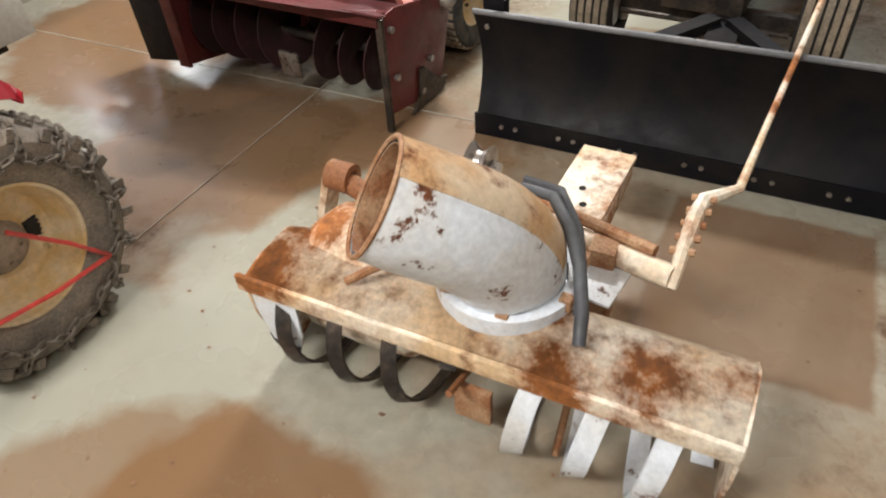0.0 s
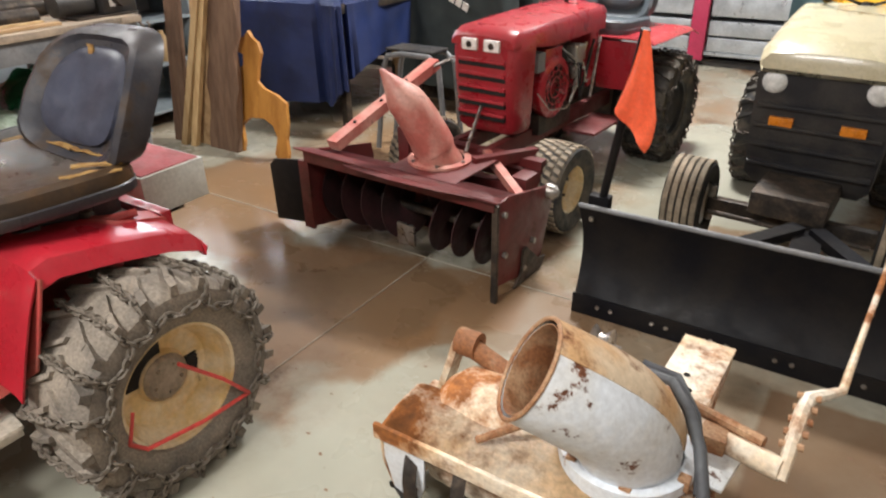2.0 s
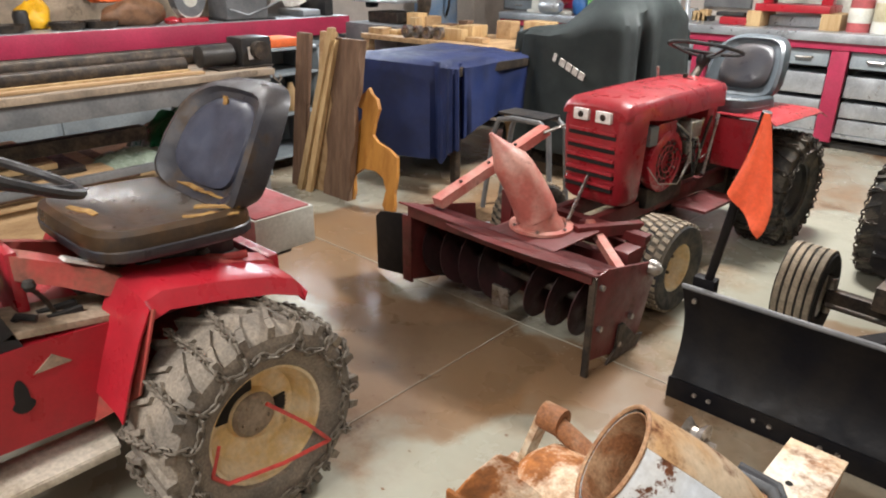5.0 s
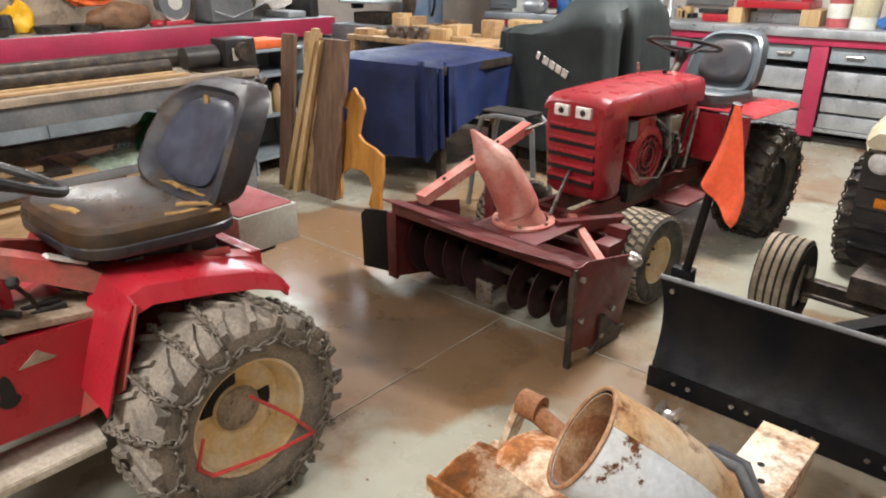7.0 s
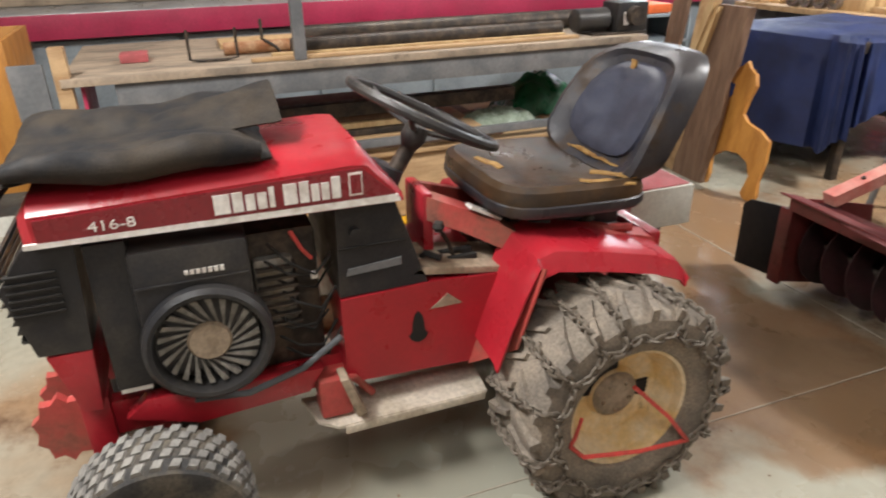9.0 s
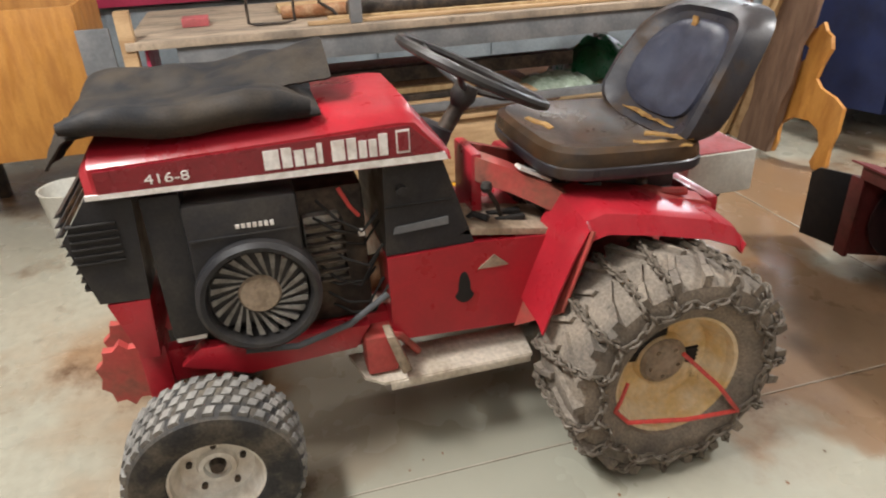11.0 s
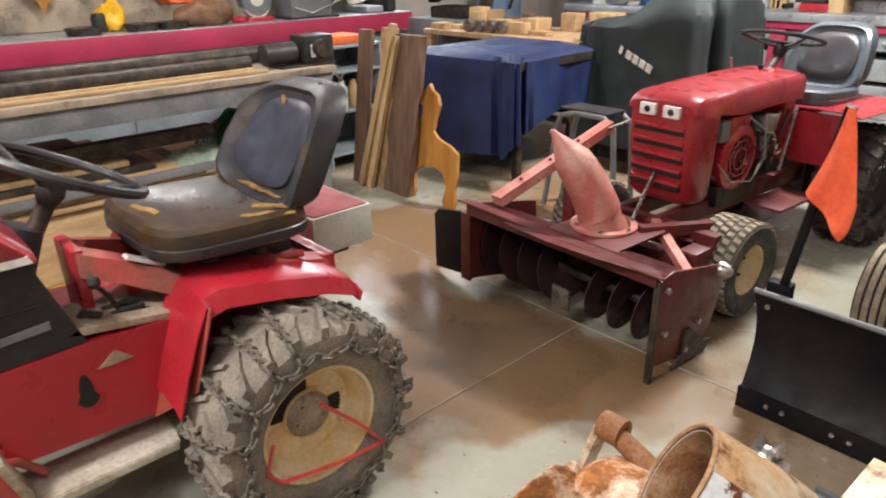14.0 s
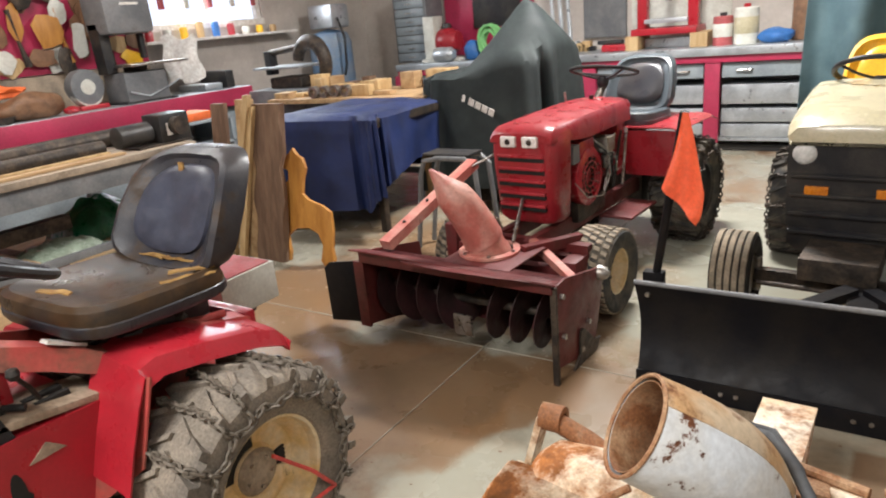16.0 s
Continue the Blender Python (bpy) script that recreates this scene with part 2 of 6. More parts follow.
M_TEAL = mat("faded_teal_tarp", (0.1, 0.165, 0.185), (0.065, 0.115, 0.135), rough=0.6, scale=3, fine=200, bump=0.15)
M_PINK = mat("crimson_trim_paint", (0.41, 0.03, 0.08), (0.33, 0.026, 0.066), rough=0.45, scale=3)
M_GREYDR = mat("grey_drawer_paint", (0.27, 0.31, 0.33), (0.2, 0.23, 0.25), rough=0.45, scale=3)
M_SILVER = mat("galvanised_sheet", (0.5, 0.53, 0.55), (0.36, 0.38, 0.4), rough=0.38, metal=0.6, scale=4)
M_WOOD = mat("plywood", (0.44, 0.29, 0.15), (0.3, 0.18, 0.085), rough=0.65, scale=3, stretch=(6, 1, 6), fine=60, bump=0.2)
M_PINE = mat("pine_board", (0.52, 0.36, 0.18), (0.4, 0.25, 0.11), rough=0.6, scale=3, stretch=(8, 8, 1), bump=0.15, vary=0.2)
M_BARK = mat("dark_walnut_slab", (0.11, 0.06, 0.035), (0.17, 0.1, 0.06), rough=0.75, scale=3, stretch=(7, 7, 1), bump=0.4)
M_CUTOUT = mat("golden_stained_plywood", (0.44, 0.2, 0.04), (0.34, 0.14, 0.025), rough=0.5, scale=4, stretch=(5, 5, 1))
M_BENCHTOP = mat("worn_bench_top", (0.36, 0.28, 0.2), (0.2, 0.16, 0.12), rough=0.7, scale=4, stretch=(5, 1, 1), rust=(0.1, 0.075, 0.055), rust_at=(0.55, 0.75), rust_scale=5)
M_RUSTW = mat("rusted_white_paint", (0.72, 0.65, 0.53), (0.6, 0.42, 0.24), rough=0.5, scale=5, edge=(0.42, 0.66), rust=(0.44, 0.15, 0.03), rust_at=(0.48, 0.6), rust_scale=4.5, bump=0.35, grain=0.2)
M_WHITEP = mat("chipped_white_paint", (0.68, 0.73, 0.78), (0.6, 0.6, 0.58), rough=0.42, scale=6, rust=(0.2, 0.065, 0.022), rust_at=(0.6, 0.63), rust_scale=12, bump=0.2)
M_ROOF = mat("tan_primer_rust", (0.58, 0.46, 0.32), (0.5, 0.3, 0.14), rough=0.6, scale=6, rust=(0.3, 0.1, 0.03), rust_at=(0.55, 0.68), rust_scale=9, bump=0.25)
M_RUST = mat("brown_rust", (0.24, 0.095, 0.035), (0.4, 0.24, 0.13), rough=0.75, scale=14, fine=150, grain=0.3, bump=0.5)
M_HOSE = mat("grey_rubber_hose", (0.075, 0.08, 0.085), (0.05, 0.05, 0.055), rough=0.6, scale=10)
M_FLAG = mat("orange_vinyl_flag", (0.85, 0.13, 0.05), (0.75, 0.1, 0.04), rough=0.5, scale=3)
M_CREAM = mat("cream_hood_paint", (0.5, 0.45, 0.3), (0.44, 0.39, 0.26), rough=0.3, coat=0.3, scale=3)
M_YELLOW = mat("yellow_plastic", (0.8, 0.45, 0.02), (0.68, 0.36, 0.015), rough=0.4, scale=3)
M_AMBER = mat("amber_lens", (0.62, 0.2, 0.015), (0.4, 0.11, 0.01), rough=0.3, scale=20)
M_LENS = mat("headlamp_lens", (0.75, 0.75, 0.72), (0.55, 0.55, 0.52), rough=0.15, scale=30, coat=0.5)
M_GREEN = mat("green_plastic_bag", (0.01, 0.12, 0.05), (0.008, 0.07, 0.03), rough=0.35, scale=10)
M_GREENL = mat("pale_green_hose", (0.2, 0.5, 0.18), (0.14, 0.38, 0.12), rough=0.45)
M_BOXW = mat("white_wooden_box", (0.6, 0.6, 0.54), (0.48, 0.46, 0.4), rough=0.55, scale=4)
M_PINKTOP = mat("faded_red_cushion", (0.4, 0.085, 0.09), (0.3, 0.07, 0.07), rough=0.7, scale=10)
M_BLUEP = mat("blue_plastic", (0.03, 0.14, 0.4), rough=0.45)
M_TANK = mat("faded_blue_tank", (0.1, 0.17, 0.27), (0.16, 0.2, 0.25), rough=0.5, scale=6)
M_ORANGE = mat("orange_cloth", (0.8, 0.15, 0.03), rough=0.7)
M_LEATHER = mat("brown_leather", (0.2, 0.1, 0.05), (0.12, 0.06, 0.03), rough=0.6, scale=12)
M_GLASSW = mat("dirty_window_film", (0.6, 0.68, 0.75), rough=0.3)
M_CREAMPLATE = mat("dusty_steel_plate", (0.32, 0.25, 0.18), (0.2, 0.15, 0.1), rough=0.65, scale=14, grain=0.25)
M_BOARD = mat("mud_caked_footboard", (0.55, 0.49, 0.4), (0.4, 0.34, 0.26), rough=0.85, scale=8, bump=0.4, grain=0.2)

# ---- mesh helpers ----


def finish(bm, angle=38):
    bmesh.ops.recalc_face_normals(bm, faces=bm.faces)
    lim = radians(angle)
    for f in bm.faces:
        f.smooth = True
    for e in bm.edges:
        e.smooth = len(e.link_faces) == 2 and e.calc_face_angle(0) < lim


def mesh_of(name, bm, material):
    finish(bm)
    me = bpy.data.meshes.new(name)
    bm.to_mesh(me)
    bm.free()
    me.materials.append(material)
    return me


def thing(name, base, label, category, group="", kind=""):
    ob = new(name)
    ob.location = base
    ob.empty_display_size = 0.1
    return tagged(ob, label, category, group, kind)


def part(name, bm, material, parent, label=""):
    ob = new(name, mesh_of(name, bm, material))
    ob.parent = parent
    if parent.type == "EMPTY":
        ob.matrix_parent_inverse = Matrix.Translation(-Vector(parent.location))
    if label:
        ob["label"] = label
    return ob


def settle(ob, dx=0.0, dy=0.0, turn=0.0, size=(1, 1, 1)):
    """Sets a finished thing to its stand: shift, turn about its base (degrees) and size."""
    ob.location.x += dx
    ob.location.y += dy
    ob.rotation_euler.z = radians(turn)
    ob.scale = size


def solo(name, bm, material, label="", category="", group="", kind=""):
    return tagged(new(name, mesh_of(name, bm, material)), label, category, group, kind)


def hexa(bm, pts):
    v = [bm.verts.new(p) for p in pts]
    for q in ((0, 1, 2, 3), (7, 6, 5, 4), (0, 4, 5, 1), (1, 5, 6, 2), (2, 6, 7, 3), (3, 7, 4, 0)):
        bm.faces.new([v[i] for i in q])
    return v


def box(x0, x1, y0, y1, z0, z1, bev=0.004, bm=None):
    own = bmesh.new()
    hexa(own, [(x0, y0, z0), (x1, y0, z0), (x1, y1, z0), (x0, y1, z0), (x0, y0, z1), (x1, y0, z1), (x1, y1, z1), (x0, y1, z1)])
    if bev:
        bmesh.ops.bevel(own, geom=own.edges[:], offset=bev, segments=2, profile=0.6, affect="EDGES")
    return join(bm, own)


def join(bm, own):
    if bm is None:
        return own
    me = bpy.data.meshes.new("tmp")
    own.to_mesh(me)
    own.free()
    bm.from_mesh(me)
    bpy.data.meshes.remove(me)
    return bm


def prism(poly, axis, a0, a1, bev=0.003, bm=None):
    """A polygon of two coordinates, pushed along an axis (0, 1 or 2) from a0 to a1."""
    own = bmesh.new()

    def at(p, a):
        c = list(p)
        c.insert(axis, a)
        return own.verts.new(c)
    lo, hi = [at(p, a0) for p in poly], [at(p, a1) for p in poly]
    own.faces.new(lo)
    own.faces.new(hi[::-1])
    n = len(poly)
    for i in range(n):
        own.faces.new((lo[i], lo[(i + 1) % n], hi[(i + 1) % n], hi[i]))
    if bev:
        bmesh.ops.bevel(own, geom=own.edges[:], offset=bev, segments=2, profile=0.6, affect="EDGES")
    return join(bm, own)


def frame_at(d):
    d = Vector(d).normalized()
    a = Vector((0, 0, 1)) if abs(d.z) < 0.9 else Vector((1, 0, 0))
    u = d.cross(a).normalized()
    return u, d.cross(u).normalized()


def tube(pts, r, seg=8, bm=None, closed=False, caps=True):
    bm = bm or bmesh.new()
    pts = [Vector(p) for p in pts]
    n = len(pts)
    rs = r if isinstance(r, (list, tuple)) else [r] * n
    rings, u = [], None
    for i, p in enumerate(pts):
        a, b = pts[(i - 1) % n if closed else max(i - 1, 0)], pts[(i + 1) % n if closed else min(i + 1, n - 1)]
        d = (b - a).normalized()
        if u is None:
            u, _ = frame_at(d)
        u = (u - d * u.dot(d)).normalized()
        w = d.cross(u)
        rings.append([bm.verts.new(p + rs[i] * (math.cos(k * 2 * math.pi / seg) * u + math.sin(k * 2 * math.pi / seg) * w)) for k in range(seg)])
    for i in range(n if closed else n - 1):
        A, B = rings[i], rings[(i + 1) % n]
        for k in range(seg):
            bm.faces.new((A[k], A[(k + 1) % seg], B[(k + 1) % seg], B[k]))
    if caps and not closed:
        bm.faces.new(rings[0][::-1])
        bm.faces.new(rings[-1])
    return bm


def loft(rings, bm=None, cap0=True, cap1=True, closed=True):
    bm = bm or bmesh.new()
    V = [[bm.verts.new(p) for p in r] for r in rings]
    n = len(V[0])
    for A, B in zip(V, V[1:]):
        for k in range(n if closed else n - 1):
            bm.faces.new((A[k], A[(k + 1) % n], B[(k + 1) % n], B[k]))
    if cap0:
        bm.faces.new(V[0][::-1])
    if cap1:
        bm.faces.new(V[-1])
    return bm


def lathe(profile, centre, seg=32, bm=None, axis="x", sweep=None):
    """profile: (radius, along). Round an axis through centre."""
    bm = bm or bmesh.new()
    cx, cy, cz = centre
    V = []
    for r, a in profile:
        ring = []
        for k in range(seg):
            t = 2 * math.pi * k / seg
            c, s = r * math.cos(t), r * math.sin(t)
            ring.append(bm.verts.new((cx + a, cy + c, cz + s) if axis == "x" else (cx + c, cy + a, cz + s) if axis == "y" else (cx + c, cy + s, cz + a)))
        V.append(ring)
    for A, B in zip(V, V[1:]):
        for k in range(seg):
            bm.faces.new((A[k], A[(k + 1) % seg], B[(k + 1) % seg], B[k]))
    return bm


def rod(p, q, r, seg=10, bm=None):
    return tube([p, q], r, seg, bm)


def grid_sheet(fn, nu, nv, thick=0.0, bm=None):
    """A sheet from fn(u, v), u and v from 0 to 1, with a thickness."""
    own = bmesh.new()
    V = [[own.verts.new(fn(i / nu, j / nv)) for j in range(nv + 1)] for i in range(nu + 1)]
    for i in range(nu):
        for j in range(nv):
            own.faces.new((V[i][j], V[i + 1][j], V[i + 1][j + 1], V[i][j + 1]))
    if thick:
        bmesh.ops.recalc_face_normals(own, faces=own.faces)
        bmesh.ops.solidify(own, geom=own.faces[:], thickness=thick)
    return join(bm, own)


def nz(x, y, z=0.0, s=1.0):
    return noise.noise((x * s, y * s, z * s))


# ---- wheels ----


def tyre_profile(R, rim, w):
    h = w / 2
    return [(rim, -h * 0.72), (rim * 1.06, -h * 0.86), ((R + rim) / 2, -h), (R * 0.93, -h * 0.95), (R * 0.985, -h * 0.8), (R, -h * 0.45), (R * 1.003, 0),
            (R, h * 0.45), (R * 0.985, h * 0.8), (R * 0.93, h * 0.95), ((R + rim) / 2, h), (rim * 1.06, h * 0.86), (rim, h * 0.72)]


def lug(bm, c, r0, r1, x0, x1, a0, a1, da):
    cx, cy, cz = c

    def P(r, x, a):
        return (cx + x, cy + r * math.cos(a), cz + r * math.sin(a))
    hexa(bm, [P(r0, x0, a0 - da), P(r0, x1, a1 - da), P(r0, x1, a1 + da), P(r0, x0, a0 + da),
              P(r1, x0, a0 - da * .75), P(r1, x1, a1 - da * .75), P(r1, x1, a1 + da * .75), P(r1, x0, a0 + da * .75)])


def torus_link(bm, c, d, up, a, b, r):
    """One oval chain link round c, long along d, flat in the plane of d and up."""
    pts = [c + d * (a * math.cos(t)) + up * (b * math.sin(t)) for t in [k * math.pi / 4 for k in range(8)]]
    tube(pts, r, 5, bm, closed=True)


def tyre_chain(bm, c, R, w, n, rnd):
    cx, cy, cz = c
    h = w / 2
    prof = [(R * 0.80, -h * 1.06), (R * 0.95, -h * 1.02), (R * 1.035, -h * 0.8), (R * 1.05, -h * 0.3), (R * 1.05, h * 0.3), (R * 1.035, h * 0.8), (R * 0.95, h * 1.02), (R * 0.80, h * 1.06)]

    def P(r, x, a):
        return Vector((cx + x, cy + r * math.cos(a), cz + r * math.sin(a)))
    flip = 0

    def string(pts):
        nonlocal flip
        for p, q in zip(pts, pts[1:]):
            L = (q - p).length
            m = max(1, round(L / 0.021))
            for i in range(m):
                s = p.lerp(q, (i + 0.5) / m)
                d = (q - p).normalized()
                rad = Vector((0, s.y - cy, s.z - cz)).normalized()
                side = d.cross(rad).normalized() if d.cross(rad).length > 0.1 else rad
                out = side.cross(d).normalized()
                flip += 1
                up = (side if flip % 2 else out)
                torus_link(bm, s, d, up, 0.016, 0.0095, 0.0042)
    for k in range(n):
        a = 2 * math.pi * (k + rnd.uniform(-.18, .18)) / n
        skew = rnd.uniform(-.1, .1)
        string([P(r, x, a + skew * x / h + rnd.uniform(-.02, .02)) for r, x in prof])
    for sx in (-1, 1):
        pts = [P(R * (0.79 + 0.035 * math.cos(k * math.pi)), sx * h * 1.08, 2 * math.pi * k / (2 * n)) for k in range(2 * n + 1)]
        string(pts)


def wheel(name, c, R, rim, w, rim_mat, tyre_mat, tread, parent, outer=1, chain=0, seed=1, chain_mat=None, lug_mat=None):
    rnd = random.Random(seed)
    wh = part(name, lathe([(rim * 1.0, -w * .36), (rim * .97, -w * .3), (rim * .93, 0), (rim * .97, w * .3), (rim * 1.0, w * .36)], c, 40), rim_mat, parent)
    bm = lathe(tyre_profile(R, rim, w), c, 56)
    part("tyre", bm, tyre_mat, wh)
    h = w / 2
    bm = bmesh.new()
    if tread == "chevron":
        n = 22
        for k in range(n):
            for s in (-1, 1):
                a = 2 * math.pi * (k + (0.5 if s > 0 else 0)) / n
                lug(bm, c, R * .97, R * 1.045, s * h * .02, s * h * .55, a, a + .13, .035)
                lug(bm, c, R * .94, R * 1.04, s * h * .52, s * h * .97, a + .12, a + .2, .045)
    elif tread == "block":
        n = 34
        for row in range(5):
            x = (row - 2) * w * .18
            for k in range(n):
                a = 2 * math.pi * (k + (0.5 if row % 2 else 0)) / n
                lug(bm, c, R * .96, R * (1.03 if abs(row - 2) < 2 else 1.01), x - w * .075, x + w * .075, a - .02, a + .02, .062)
    elif tread == "rib":
        for row in range(5):
            x = (row - 2) * w * .18
            lathe([(R * .985, x - w * .07), (R * 1.025, x - w * .06), (R * 1.025, x + w * .06), (R * .985, x + w * .07)], c, 48, bm)
    part("tread", bm, lug_mat or tyre_mat, wh)
    o = outer
    bm = lathe([(rim * .97, o * w * .30), (rim * .86, o * w * .20), (rim * .8, o * w * .08), (rim * .45, o * w * .05), (rim * .40, o * w * .12), (rim * .3, o * w * .13), (rim * .28, o * w * .05), (.012, o * w * .05)], c, 40)
    part("rim_disc", bm, rim_mat, wh)
    bm = lathe([(rim * 1.0, o * w * .30), (rim * 1.06, o * w * .36), (rim * 1.05, o * w * .40), (rim * .98, o * w * .38), (rim * .95, o * w * .28)], c, 40)
    part("rim_flange", bm, rim_mat, wh)
    bm = bmesh.new()
    lathe([(0.0, o * w * .15), (rim * .15, o * w * .15), (rim * .19, o * w * .05)], c, 16, bm)
    part("hub_cap", bm, M_DARK, wh)
    if tread == "chevron":
        part("hub_plate", lathe([(0, o * w * .17), (rim * .34, o * w * .165), (rim * .40, o * w * .13), (rim * .40, o * w * .05)], c, 24), M_CREAMPLATE, wh, "dusty brown hub plate")
        for k, (a0, a1) in enumerate(((1.5, 3.0), (-.35, .15))):
            pts = [a0 + (a1 - a0) * i / 8 for i in range(9)]
            poly = [(c[1] + rim * (.66 - .04 * (i % 2)) * math.cos(t), c[2] + rim * (.66 - .03 * (i % 3)) * math.sin(t)) for i, t in enumerate(pts)]
            poly += [(c[1] + rim * .45 * math.cos(t), c[2] + rim * .45 * math.sin(t)) for t in pts[::-1]]
            part("hub_opening", prism(poly, 0, c[0] + o * w * (.03 if o > 0 else .10), c[0] + o * w * (.10 if o > 0 else .03), 0), M_RUBGAP, wh)
        for k in range(5):
            a = 2 * math.pi * k / 5 + .9
            part("lug_nut", rod((c[0] + o * w * .15, c[1] + rim * .25 * math.cos(a), c[2] + rim * .25 * math.sin(a)), (c[0] + o * w * .20, c[1] + rim * .25 * math.cos(a), c[2] + rim * .25 * math.sin(a)), rim * .035, 6), M_CREAMPLATE, wh)
    for k in range(0 if rim_mat is M_RIM and chain else 5):
        a = 2 * math.pi * k / 5 + .3
        b = rod((c[0] + o * w * .04, c[1] + rim * .6 * math.cos(a), c[2] + rim * .6 * math.sin(a)), (c[0] + o * w * .13, c[1] + rim * .6 * math.cos(a), c[2] + rim * .6 * math.sin(a)), rim * .07, 6)
        part("wheel_bolt", b, M_DARK, wh)
    if chain:
        bm = bmesh.new()
        tyre_chain(bm, c, R * 1.02, w, chain, rnd)
        part("snow_chain", bm, chain_mat or M_CHAIN, wh)
    return wh


# ---- room ----
W, E, S, N, H = -5.4, 3.2, -3.2, 7.82, 3.2
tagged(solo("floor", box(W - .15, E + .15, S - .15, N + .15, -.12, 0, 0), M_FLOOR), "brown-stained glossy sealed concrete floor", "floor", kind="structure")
tagged(solo("ceiling", box(W - .15, E + .15, S - .15, N + .15, H, H + .12, 0), M_CEIL), "plain white workshop ceiling", "ceiling", kind="structure")
bm = box(W - .15, W, S, 4.7, 0, H, 0)
box(W - .15, W, 6.1, N, 0, H, 0, bm)
box(W - .15, W, 4.7, 6.1, 0, 1.55, 0, bm)
box(W - .15, W, 4.7, 6.1, 2.45, H, 0, bm)
solo("wall_west", bm, M_WALL, "off-white painted workshop wall with a window", "wall", kind="structure")
solo("wall_north", box(W - .15, E + .15, N, N + .15, 0, H, 0), M_WALL, "off-white painted workshop wall", "wall", kind="structure")
solo("wall_east", box(E, E + .15, S, N, 0, H, 0), M_WALL, "off-white painted workshop wall", "wall", kind="structure")
solo("wall_south", box(W - .15, E + .15, S - .15, S, 0, H, 0), M_WALL, "off-white painted workshop wall", "wall", kind="structure")
win = thing("window_1", (W - .07, 5.4, 1.55), "white-framed workshop window with bright daylight", "window", kind="structure")
bm = box(W - .10, W + .02, 4.7, 6.1, 1.51, 1.57)
part("window_sill", bm, M_WHITE, win)
bm = box(W - .09, W - .03, 4.7, 4.76, 1.57, 2.45)
box(W - .09, W - .03, 6.04, 6.1, 1.57, 2.45, bm=bm)
box(W - .09, W - .03, 4.76, 6.04, 2.39, 2.45, bm=bm)
box(W - .09, W - .03, 5.37, 5.43, 1.57, 2.39, bm=bm)
part("window_frame", bm, M_WHITE, win)
bm = bmesh.new()
box(-1.0125, -1.0075, S, N, 0.0005, 0.003, 0, bm)
box(W, E, 2.935, 2.939, 0.0005, 0.003, 0, bm)
solo("floor_joint", bm, M_JOINT, "pale sawn control joints in the concrete", "joint", kind="structure")

# ---- red garden tractor with snow chains, beside the camera ----
AX = -1.33


def mirror_x(pts, cx):
    return [(2 * cx - p[0], *p[1:]) for p in pts]


